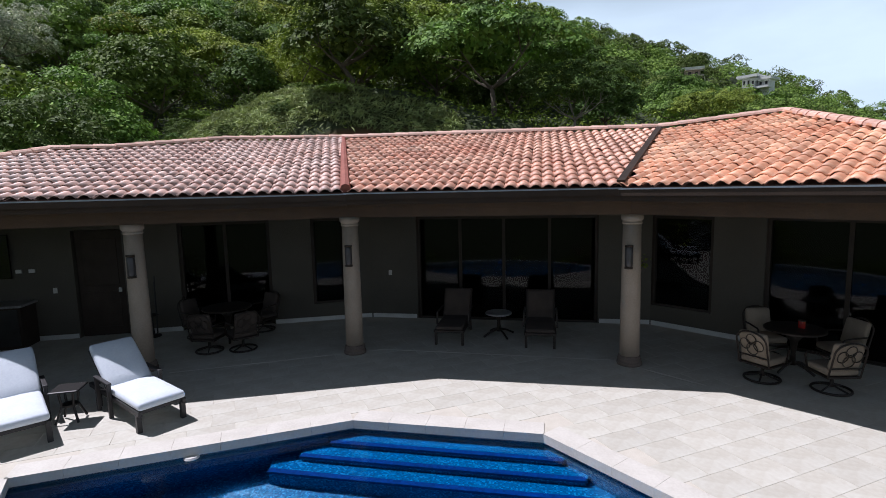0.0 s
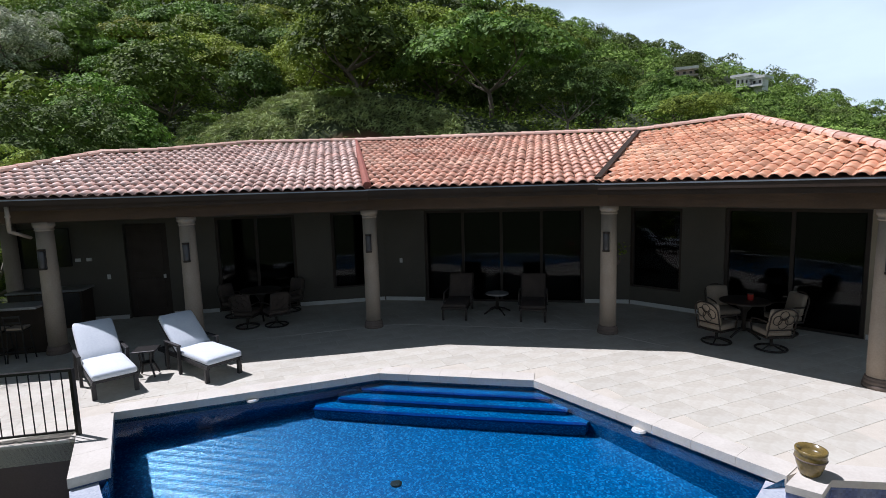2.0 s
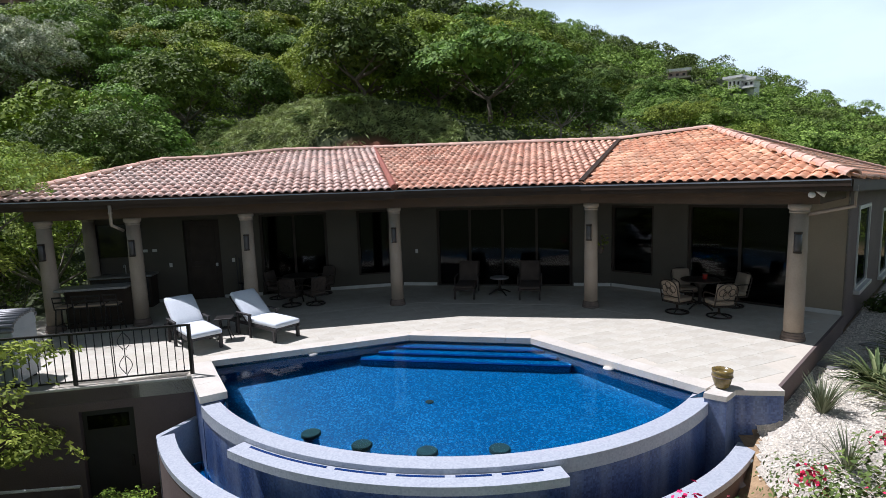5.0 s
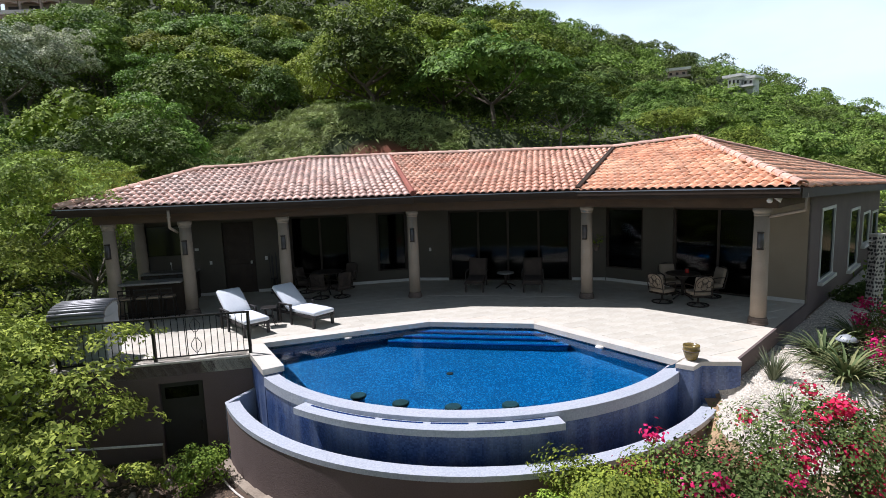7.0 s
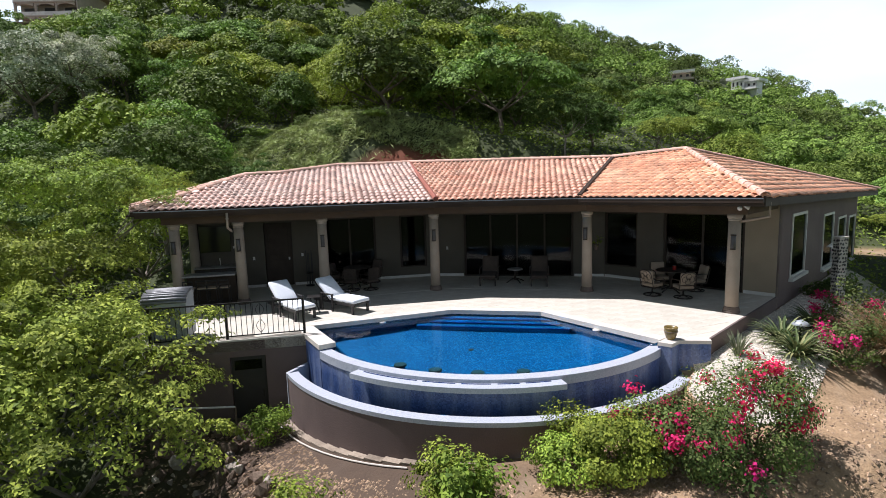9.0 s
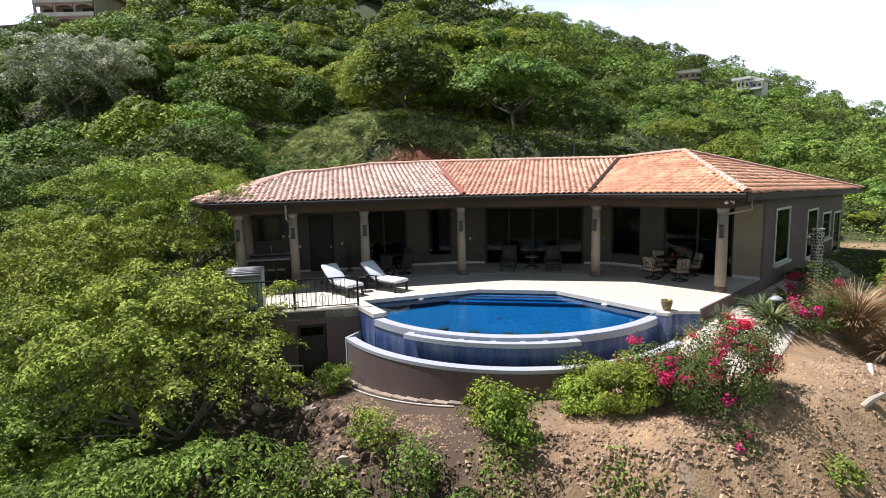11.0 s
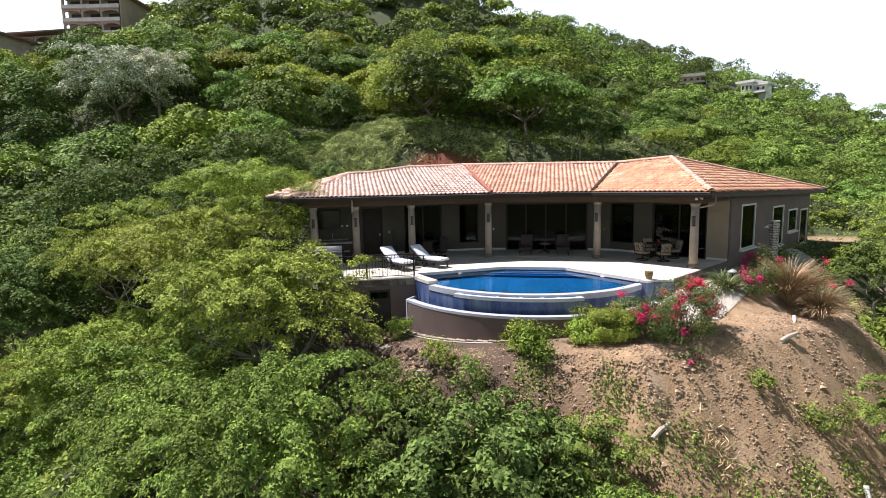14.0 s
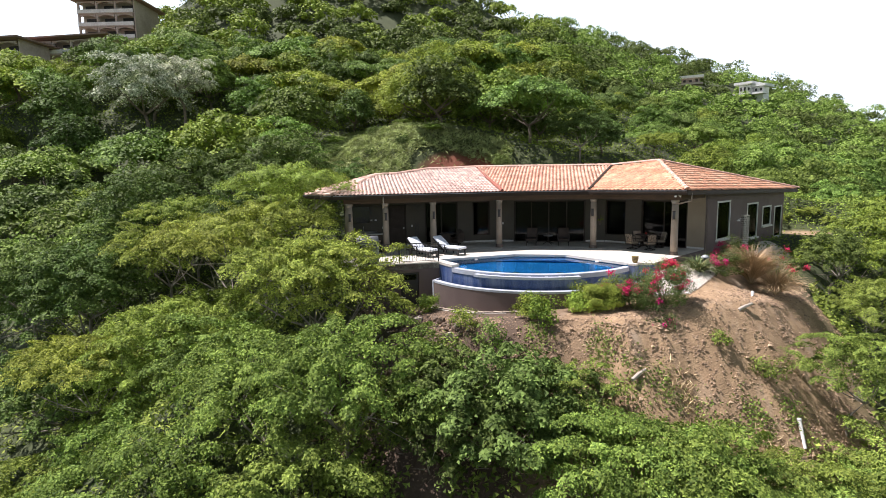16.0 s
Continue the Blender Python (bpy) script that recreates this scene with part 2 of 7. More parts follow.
def lime_streaks(m, tone=(0.38, 0.43, 0.52)):
    """Pale lime runs down a wet mosaic wall."""
    n, k = m.node_tree.nodes, m.node_tree.links
    b = n["Principled BSDF"]
    was = b.inputs["Base Color"].links[0].from_socket
    co, mp, no, ra, mix = n.new("ShaderNodeTexCoord"), n.new("ShaderNodeMapping"), n.new("ShaderNodeTexNoise"), n.new("ShaderNodeMapRange"), n.new("ShaderNodeMix")
    mp.inputs["Scale"].default_value = (1.6, 1.6, 0.22)
    no.inputs["Scale"].default_value, no.inputs["Detail"].default_value = 2.2, 6.0
    ra.inputs[1].default_value, ra.inputs[2].default_value, ra.inputs[4].default_value = 0.45, 0.75, 0.5
    mix.data_type = "RGBA"
    mix.inputs[7].default_value = (*tone, 1)
    k.new(co.outputs["Object"], mp.inputs["Vector"])
    k.new(mp.outputs[0], no.inputs["Vector"])
    k.new(no.outputs["Fac"], ra.inputs[0])
    k.new(ra.outputs[0], mix.inputs[0])
    k.new(was, mix.inputs[6])
    k.new(mix.outputs[2], b.inputs["Base Color"])


lime_streaks(WALL_TILE)
RIM_TILE = mosaic("pale_blue_mosaic", [(0.37, 0.4, 0.46), (0.43, 0.46, 0.52), (0.47, 0.5, 0.55), (0.52, 0.545, 0.59)], 0.024, 0.4)


def water(name, ripple, scale):
    m = bpy.data.materials.new(name)
    m.use_nodes = True
    n, k = m.node_tree.nodes, m.node_tree.links
    n.remove(n["Principled BSDF"])
    tr, gl, mix, fr = n.new("ShaderNodeBsdfRefraction"), n.new("ShaderNodeBsdfGlossy"), n.new("ShaderNodeMixShader"), n.new("ShaderNodeFresnel")
    tr.inputs["Color"].default_value, tr.inputs["IOR"].default_value = (0.4, 0.73, 0.92, 1), 1.33
    tr.inputs["Roughness"].default_value, gl.inputs["Roughness"].default_value = 0.0, 0.01
    fr.inputs[0].default_value = 1.33
    co, no, bp = n.new("ShaderNodeTexCoord"), n.new("ShaderNodeTexNoise"), n.new("ShaderNodeBump")
    no.inputs["Scale"].default_value, no.inputs["Detail"].default_value = scale, 4.0
    bp.inputs["Strength"].default_value, bp.inputs["Distance"].default_value = ripple, 0.03
    k.new(co.outputs["Object"], no.inputs["Vector"])
    k.new(no.outputs["Fac"], bp.inputs["Height"])
    for s in (tr, gl, fr):
        k.new(bp.outputs[0], s.inputs["Normal"])
    k.new(fr.outputs[0], mix.inputs[0])
    k.new(tr.outputs[0], mix.inputs[1])
    k.new(gl.outputs[0], mix.inputs[2])
    k.new(mix.outputs[0], n["Material Output"].inputs["Surface"])
    return m


WATER = water("pool_water", 0.13, 5.0)


# ---- building helpers ----
def thing(name, at=(0, 0, 0), turn=0.0, label="", category="", group="", kind=""):
    ob = new(name)
    ob.empty_display_size = 0.2
    ob.matrix_world = pose(*at, 0, 0, turn)
    return tagged(ob, label, category, group, kind)


def mesh_of(bm, name="part"):
    me = bpy.data.meshes.new(name)
    bm.normal_update()
    bm.to_mesh(me)
    bm.free()
    return me


def part(name, bm, mat, parent=None, label="", smooth=False, kind=""):
    me = mesh_of(bm, name) if isinstance(bm, bmesh.types.BMesh) else bm
    if not me.materials:
        me.materials.append(mat)
    if smooth:
        me.polygons.foreach_set("use_smooth", [True] * len(me.polygons))
    ob = new(name, me)
    if parent:
        ob.parent = parent
    return tagged(ob, label, kind=kind)


def box(bm, a, b, m=None, bevel=0.0):
    """A box between two corners, turned by m."""
    lo, hi = [min(p, q) for p, q in zip(a, b)], [max(p, q) for p, q in zip(a, b)]
    got = bmesh.ops.create_cube(bm, size=1.0)["verts"]
    mm = Matrix.Translation([(p + q) / 2 for p, q in zip(lo, hi)]) @ Matrix.Diagonal([max(q - p, 1e-4) for p, q in zip(lo, hi)] + [1])
    bmesh.ops.transform(bm, matrix=(m @ mm if m else mm), verts=got)
    if bevel:
        edges = list({e for v in got for e in v.link_edges})
        bmesh.ops.bevel(bm, geom=edges, offset=bevel, segments=2, affect="EDGES", profile=0.5)
    return bm


def boxes(items, m=None, bevel=0.0):
    bm = bmesh.new()
    for a, b in items:
        box(bm, a, b, m, bevel)
    return bm


def prism(pts, z0, z1, bm=None):
    """An upright solid over a plan polygon, listed counter-clockwise."""
    bm = bm or bmesh.new()
    lo, hi = [bm.verts.new((x, y, z0)) for x, y in pts], [bm.verts.new((x, y, z1)) for x, y in pts]
    bm.faces.new(list(reversed(lo)))
    bm.faces.new(hi)
    n = len(pts)
    for i in range(n):
        bm.faces.new((lo[i], lo[(i + 1) % n], hi[(i + 1) % n], hi[i]))
    bmesh.ops.recalc_face_normals(bm, faces=bm.faces)
    return bm


def lathe(profile, seg=24, at=(0, 0, 0), bm=None):
    """A turned solid from (radius, height) pairs."""
    bm = bm or bmesh.new()
    rings = []
    for r, z in profile:
        rings.append([bm.verts.new((at[0] + r * math.cos(2 * math.pi * i / seg), at[1] + r * math.sin(2 * math.pi * i / seg), at[2] + z)) for i in range(seg)])
    for a, b in zip(rings, rings[1:]):
        for i in range(seg):
            bm.faces.new((a[i], a[(i + 1) % seg], b[(i + 1) % seg], b[i]))
    if profile[0][0] > 1e-3:
        bm.faces.new(list(reversed(rings[0])))
    if profile[-1][0] > 1e-3:
        bm.faces.new(rings[-1])
    return bm


def tube(bm, pts, r, seg=8):
    """A round bar along a line of points; r is a number or one for each point."""
    pts = [Vector(p) for p in pts]
    rr = r if isinstance(r, (list, tuple)) else [r] * len(pts)
    rings = []
    for i, p in enumerate(pts):
        d = (pts[min(i + 1, len(pts) - 1)] - pts[max(i - 1, 0)]).normalized()
        s = d.cross(Vector((0, 0, 1)) if abs(d.z) < 0.9 else Vector((1, 0, 0))).normalized()
        u = s.cross(d)
        rings.append([bm.verts.new(p + rr[i] * (math.cos(2 * math.pi * j / seg) * s + math.sin(2 * math.pi * j / seg) * u)) for j in range(seg)])
    for a, b in zip(rings, rings[1:]):
        for j in range(seg):
            bm.faces.new((a[j], a[(j + 1) % seg], b[(j + 1) % seg], b[j]))
    bm.faces.new(list(reversed(rings[0])))
    bm.faces.new(rings[-1])
    return bm


def bar(bm, a, b, w, h=None):
    """A square bar from a to b."""
    a, b = Vector(a), Vector(b)
    m = Matrix.Translation((a + b) / 2) @ (b - a).to_track_quat("X", "Z").to_matrix().to_4x4()
    return box(bm, (-(b - a).length / 2, -w / 2, -(h or w) / 2), ((b - a).length / 2, w / 2, (h or w) / 2), m)


# ---- plan: three wings round the patio; a runs along a wing, w runs inward from its row of columns ----
TURN_L, TURN_R = radians(22.5), radians(35.5)
WINGS = {"M": (Vector((0, 0)), Vector((1, 0)), Vector((0, 1))),
         "L": (Vector((-2.25, 0)), Vector((-math.cos(TURN_L), -math.sin(TURN_L))), Vector((-math.sin(TURN_L), math.cos(TURN_L)))),
         "R": (Vector((2.85, 0)), Vector((math.cos(TURN_R), -math.sin(TURN_R))), Vector((math.sin(TURN_R), math.cos(TURN_R))))}


def spot(wing, a, w):
    o, u, n = WINGS[wing]
    return o + a * u + w * n


def wing_pose(wing):
    """Local x along the wing, y inward."""
    o, u, n = WINGS[wing]
    m = Matrix.Identity(4)
    m[0][0], m[1][0], m[0][1], m[1][1] = u.x, u.y, n.x, n.y
    m[0][3], m[1][3] = o.x, o.y
    return m


DEPTH = 2.7
CORNER_L, CORNER_R = Vector((-2.25 - DEPTH * math.tan(TURN_L / 2), DEPTH)), Vector((2.85 + DEPTH * math.tan(TURN_R / 2), DEPTH))
EAVE_Z, SOFFIT_Z, COLUMN_H = 3.12, 2.96, 2.65
END_A = 4.75
POOL_C, POOL_R = Vector((-0.26, -2.7)), 4.81

# ---- ground ----
def smooth(e0, e1, x):
    t = np.clip((x - e0) / (e1 - e0), 0, 1)
    return t * t * (3 - 2 * t)


PAD = [(-9.0, -7.7), (-5.3, -6.5), (-4.6, -8.0), (-2.8, -9.7), (0.5, -10.1), (3.0, -9.9), (5.0, -8.4), (6.8, -7.7), (9.0, -6.3), (10.7, -4.6), (11.4, -2.6), (13, 1.5), (17.5, 8), (20, 14), (9, 14.5), (-6, 13.2), (-13.5, 9), (-15.5, 1.5), (-11.2, -4.6)]


def pad_distance(x, y):
    """Metres outside the levelled plot; negative inside."""
    best, inside = np.full(np.shape(x), 1e9), np.zeros(np.shape(x), bool)
    for (x0, y0), (x1, y1) in zip(PAD, PAD[1:] + PAD[:1]):
        dx, dy = x1 - x0, y1 - y0
        t = np.clip(((x - x0) * dx + (y - y0) * dy) / (dx * dx + dy * dy), 0, 1)
        best = np.minimum(best, np.hypot(x - x0 - t * dx, y - y0 - t * dy))
        inside ^= ((y0 > y) != (y1 > y)) & (x < dx * (y - y0) / (dy if abs(dy) > 1e-9 else 1e-9) + x0)
    return np.where(inside, -best, best)


def hillside(x, y):
    """The natural slope: a ravine in front, a wooded hill behind, a far ridge to the right."""
    ye = np.minimum(y, 135)
    back = 2.5 + 0.3 * (ye - 14) + 3.2 * np.exp(-((x + 16) / 12) ** 2 - ((y - 22) / 8) ** 2)
    back += 2.6 * np.exp(-((x + 7) / 9) ** 2 - ((y - 20) / 6) ** 2)
    back += 0.15 * np.maximum(-x - 10, 0) * smooth(18, 45, y)
    g = np.clip(np.where(x < 0, 0.3 - 0.025 * x, 0.3 - 0.05 * x), 0, 2.2)
    back += 0.0022 * np.maximum(ye - 45, 0) ** 2 * g
    back -= (0.5 * np.maximum(-75 - x, 0) + 0.003 * np.maximum(-85 - x, 0) ** 2) * smooth(10, 60, y)
    back -= 0.35 * np.clip(x - 8, 0, 90) * smooth(14, 26, y)
    back -= 0.3 * np.maximum(x + 2, 0) * np.clip((ye - 20) / 100, 0, 1)
    back -= 0.3 * np.maximum(y - 150, 0)
    front = 2.5 + 0.45 * (y - 14) - 0.12 * np.clip(-x - 10, 0, 60) - 0.1 * np.clip(x - 12, 0, 60)
    near = np.where(y > 14, back, np.maximum(front, -34))
    near = near - 0.12 * np.clip(-x - 10, 0, 60) * (1 - smooth(14, 30, y)) * (y > 14)
    near = near - 0.1 * np.clip(x - 12, 0, 60) * (1 - smooth(14, 60, y)) * (y > 14)
    crest = np.clip(80 - 0.37 * x, -20, 80) + 1.5 * np.exp(-((x - 95) / 45) ** 2)
    far = crest - 0.4 * np.abs(y - 250)
    return np.maximum(np.maximum(near, far), -36.0)


def bumpy(x, y, s, seed=0.0):
    return (np.sin(x * s + 1.7 * np.sin(y * s * 0.8 + seed)) + np.sin(y * s * 1.13 + 1.4 * np.sin(x * s * 0.9 + 2 + seed))) * 0.5


NOISE_TABLE = np.random.default_rng(77).uniform(-0.5, 0.5, (64, 64))


def lumps(x, y):
    """Smooth random lumps of unit size."""
    ix, iy = np.floor(x).astype(int), np.floor(y).astype(int)
    fx, fy = x - ix, y - iy
    fx, fy = fx * fx * (3 - 2 * fx), fy * fy * (3 - 2 * fy)
    t = NOISE_TABLE
    lo = t[ix % 64, iy % 64] * (1 - fx) + t[(ix + 1) % 64, iy % 64] * fx
    hi = t[ix % 64, (iy + 1) % 64] * (1 - fx) + t[(ix + 1) % 64, (iy + 1) % 64] * fx
    return lo * (1 - fy) + hi * fy


def ground_height(x, y):
    x, y = np.asarray(x, float), np.asarray(y, float)
    nat = hillside(x, y) + 0.5 * bumpy(x, y, 0.21) + 0.2 * bumpy(x, y, 0.7, 3)
    d = np.maximum(pad_distance(x, y), 0)
    inside_d = pad_distance(x, y)
    rim = np.clip(-1.5 + 0.095 * x, -2.05, -0.95) - 0.5 * smooth(7.5, 11, x)
    level = -0.42 + (rim + 0.42) * np.maximum(smooth(-2.4, -0.5, inside_d), (1 - smooth(-5.8, -5.0, y)) * (1 - smooth(4.0, 5.0, x))) * (1 - smooth(6, 10, y)) * smooth(-14, -9.5, x + 0 * y)
    level = np.minimum(level, -0.95 + 0.27 * smooth(3.6, 4.6, x) + 0.6 * smooth(5.78, 6.53, np.hypot(x - POOL_C.x, y - POOL_C.y)) + 1.0 * smooth(-5.4, -4.8, y))
    rough = 0.3 * lumps(0.9 * x + 0.3 * y, 0.4 * y) + 0.2 * lumps(2.3 * x, 1.2 * y + 0.4 * x) + 0.16 * lumps(4.3 * x + 7, 3.1 * y)
    across = 0.8 * x + 0.45 * y
    rough = rough + 0.45 * lumps(1.25 * across + 3, 0.32 * d) + 0.22 * lumps(3.1 * across + 11, 0.6 * d)
    fall = 0.75 + 0.4 * smooth(-4, 2, x)
    steep_down = 0.3 * np.minimum(d, 0.5) + fall * np.maximum(d - 0.5, 0)
    lo, hi = level - steep_down, level + 0.25 * np.minimum(d, 0.6) + 1.15 * np.maximum(d - 0.6, 0)
    z = np.clip(nat, lo, hi)
    return z + rough * smooth(0.0, 1.2, d) * np.exp(-d / 25)


def build_ground():
    n = 340
    s = np.linspace(-1, 1, n)
    reach = 26 * s + 2600 * np.sign(s) * np.abs(s) ** 7 + 190 * np.sign(s) * np.abs(s) ** 3
    gx, gy = np.meshgrid(reach + 1.0, reach + 1.0)
    gz = ground_height(gx, gy)
    co = np.stack([gx, gy, gz], -1).reshape(-1, 3)
    i = np.arange(n * n).reshape(n, n)
    q = np.stack([i[:-1, :-1], i[:-1, 1:], i[1:, 1:], i[1:, :-1]], -1).reshape(-1, 4)
    # the plot under the house and pool is cut out, a little inside their walls
    mid = co[q].mean(1)
    keep = ~((pad_distance(mid[:, 0], mid[:, 1]) < -2.2) & (mid[:, 1] > -4.5) & (mid[:, 0] > -6) & (mid[:, 0] < 5) & (mid[:, 1] < 2))
    hole = (np.hypot(mid[:, 0] - POOL_C.x, mid[:, 1] - POOL_C.y) < 5.59) & (mid[:, 1] < -2)
    q = q[keep & ~hole]
    me = bpy.data.meshes.new("ground")
    me.from_pydata(co.tolist(), [], q.tolist())
    me.polygons.foreach_set("use_smooth", [True] * len(me.polygons))
    ob = part("ground", me, EARTH, label="bare brown earth slope running into wooded hillside", kind="structure")
    return ob


def earth_material():
    m = material("hillside_earth", (0.46, 0.32, 0.18), 0.95, other=(0.2, 0.132, 0.074), scale=2.6, fine=18.0, bump=0.6, dist=0.05, amount=0.8)
    n, k = m.node_tree.nodes, m.node_tree.links
    b = n["Principled BSDF"]
    was = b.inputs["Base Color"].links[0].from_socket
    geo, sep = n.new("ShaderNodeNewGeometry"), n.new("ShaderNodeSeparateXYZ")
    k.new(geo.outputs["Position"], sep.inputs[0])
    # grass and leaf litter away from the bare slope in front
    n1 = n.new("ShaderNodeTexNoise")
    n1.inputs["Scale"].default_value, n1.inputs["Detail"].default_value = 0.5, 6
    k.new(geo.outputs["Position"], n1.inputs["Vector"])
    ys = n.new("ShaderNodeMapRange")
    ys.inputs[1].default_value, ys.inputs[2].default_value = 10.0, 15.0
    k.new(sep.outputs[1], ys.inputs[0])
    xs = n.new("ShaderNodeMapRange")
    xs.inputs[1].default_value, xs.inputs[2].default_value = -5.0, -8.5
    k.new(sep.outputs[0], xs.inputs[0])
    zs = n.new("ShaderNodeMapRange")
    zs.inputs[1].default_value, zs.inputs[2].default_value = -5.5, -7.5
    k.new(sep.outputs[2], zs.inputs[0])
    mx, mx2 = n.new("ShaderNodeMath"), n.new("ShaderNodeMath")
    mx.operation = mx2.operation = "MAXIMUM"
    k.new(ys.outputs[0], mx.inputs[0])
    k.new(xs.outputs[0], mx.inputs[1])
    k.new(mx.outputs[0], mx2.inputs[0])
    k.new(zs.outputs[0], mx2.inputs[1])
    xr = n.new("ShaderNodeMapRange")
    xr.inputs[1].default_value, xr.inputs[2].default_value = 11.0, 13.0
    k.new(sep.outputs[0], xr.inputs[0])
    mx3 = n.new("ShaderNodeMath")
    mx3.operation = "MAXIMUM"
    k.new(mx2.outputs[0], mx3.inputs[0])
    k.new(xr.outputs[0], mx3.inputs[1])
    green = n.new("ShaderNodeValToRGB")
    green.color_ramp.elements[0].color, green.color_ramp.elements[1].color = (0.032, 0.045, 0.016, 1), (0.075, 0.092, 0.03, 1)
    k.new(n1.outputs["Fac"], green.inputs[0])
    mix = n.new("ShaderNodeMix")
    mix.data_type = "RGBA"
    # a bare terrace behind the far end of the house
    away, bare, keep = n.new("ShaderNodeVectorMath"), n.new("ShaderNodeMapRange"), n.new("ShaderNodeMath")
    away.operation, keep.operation = "DISTANCE", "MULTIPLY"
    away.inputs[1].default_value = (18.3, 11.9, -0.5)
    bare.inputs[1].default_value, bare.inputs[2].default_value, bare.inputs[3].default_value = 0.9, 2.4, 0.15
    k.new(geo.outputs["Position"], away.inputs[0])
    k.new(away.outputs["Value"], bare.inputs[0])
    k.new(mx3.outputs[0], keep.inputs[0])
    k.new(bare.outputs[0], keep.inputs[1])
    k.new(keep.outputs[0], mix.inputs[0])
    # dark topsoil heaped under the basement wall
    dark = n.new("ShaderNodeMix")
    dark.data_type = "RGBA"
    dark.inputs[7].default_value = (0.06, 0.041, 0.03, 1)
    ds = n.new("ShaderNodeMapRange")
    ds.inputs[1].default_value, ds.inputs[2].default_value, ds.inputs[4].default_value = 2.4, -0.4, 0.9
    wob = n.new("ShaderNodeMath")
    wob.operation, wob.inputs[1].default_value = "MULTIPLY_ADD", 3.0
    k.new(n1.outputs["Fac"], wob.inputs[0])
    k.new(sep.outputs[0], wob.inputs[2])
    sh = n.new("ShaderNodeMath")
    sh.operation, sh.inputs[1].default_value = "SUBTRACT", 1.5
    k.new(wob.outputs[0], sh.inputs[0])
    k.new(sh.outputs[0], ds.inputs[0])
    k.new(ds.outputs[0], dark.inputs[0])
    # pale washed-out runs down the bank
    pale, pn, pr, pm = n.new("ShaderNodeMix"), n.new("ShaderNodeTexNoise"), n.new("ShaderNodeMapRange"), n.new("ShaderNodeMapping")
    pale.data_type = "RGBA"
    pale.inputs[7].default_value = (0.46, 0.37, 0.27, 1)
    pm.inputs["Scale"].default_value = (1.0, 0.35, 0.35)
    pn.inputs["Scale"].default_value, pn.inputs["Detail"].default_value = 1.3, 9.0
    pr.inputs[1].default_value, pr.inputs[2].default_value, pr.inputs[4].default_value = 0.56, 0.7, 0.5
    k.new(geo.outputs["Position"], pm.inputs["Vector"])
    k.new(pm.outputs[0], pn.inputs["Vector"])
    k.new(pn.outputs["Fac"], pr.inputs[0])
    k.new(pr.outputs[0], pale.inputs[0])
    k.new(was, pale.inputs[6])
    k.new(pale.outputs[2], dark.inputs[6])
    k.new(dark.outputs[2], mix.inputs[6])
    k.new(green.outputs[0], mix.inputs[7])
    # red subsoil on the cut bank behind the house
    red = n.new("ShaderNodeMix")
    red.data_type = "RGBA"
    red.inputs[7].default_value = (0.2, 0.068, 0.036, 1)
    rm = n.new("ShaderNodeVectorMath")
    rm.operation = "DISTANCE"
    rm.inputs[1].default_value = (-6.2, 16.2, 5.0)
    wv = n.new("ShaderNodeMix")
    wv.data_type, wv.blend_type = "RGBA", "ADD"
    wv.inputs[0].default_value = 1.6
    k.new(geo.outputs["Position"], wv.inputs[6])
    k.new(n1.outputs["Color"], wv.inputs[7])
    k.new(wv.outputs[2], rm.inputs[0])
    rr = n.new("ShaderNodeMapRange")
    rr.inputs[1].default_value, rr.inputs[2].default_value = 4.6, 3.6
    k.new(rm.outputs["Value"], rr.inputs[0])
    k.new(rr.outputs[0], red.inputs[0])
    k.new(mix.outputs[2], red.inputs[6])
    k.new(red.outputs[2], b.inputs["Base Color"])
    return m


EARTH = earth_material()
build_ground()


# ---- patio ----
RAIL_W, RAIL_A = -4.25, 4.2
p_rail_r, p_rail_l = spot("L", RAIL_A, RAIL_W), spot("L", 7.95, RAIL_W)
p_left = spot("L", 9.3, -1.6)
p_back_l = spot("L", 9.3, DEPTH + 0.3)
p_end_c = spot("R", END_A, DEPTH)
p_wall_c = Vector((5.05, -5.13))
POOL_L, POOL_A, POOL_B, POOL_D = Vector((-4.68, -4.8)), Vector((-1.24, -2.81)), Vector((1.37, -2.84)), Vector((4.05, -5.25))
POOL_E = Vector((-3.46, -6.17))


def arc(r, a0, a1, n):
    """Points on a circle round the pool's centre, from one bearing to the other."""
    return [POOL_C + r * Vector((math.cos(radians(a0 + (a1 - a0) * i / n)), math.sin(radians(a0 + (a1 - a0) * i / n)))) for i in range(n + 1)]


patio_pts = [p_wall_c, p_end_c, CORNER_R + Vector((0, 0.02)), CORNER_L + Vector((0, 0.02)), p_back_l, p_left, p_rail_l, p_rail_r,
             Vector((-4.05, -6.0)) , POOL_L + Vector((-0.1, -0.1)), POOL_L, POOL_A, POOL_B, POOL_D, Vector((4.35, -5.05))]
patio = part("patio", prism([tuple(p) for p in patio_pts], -0.30, -0.004), GROUT, label="cream travertine patio round the pool, paved in large slabs", kind="structure")
edge = bmesh.new()
for a, b in ((p_wall_c, p_end_c),):
    u = (b - a).normalized()
    o = Vector((u.y, -u.x)) * 0.05
    prism([tuple(a), tuple(a + o), tuple(b + o), tuple(b)], -0.5, -0.002, edge)
part("patio_edge", edge, STUCCO, patio, "dark plastered patio edge")


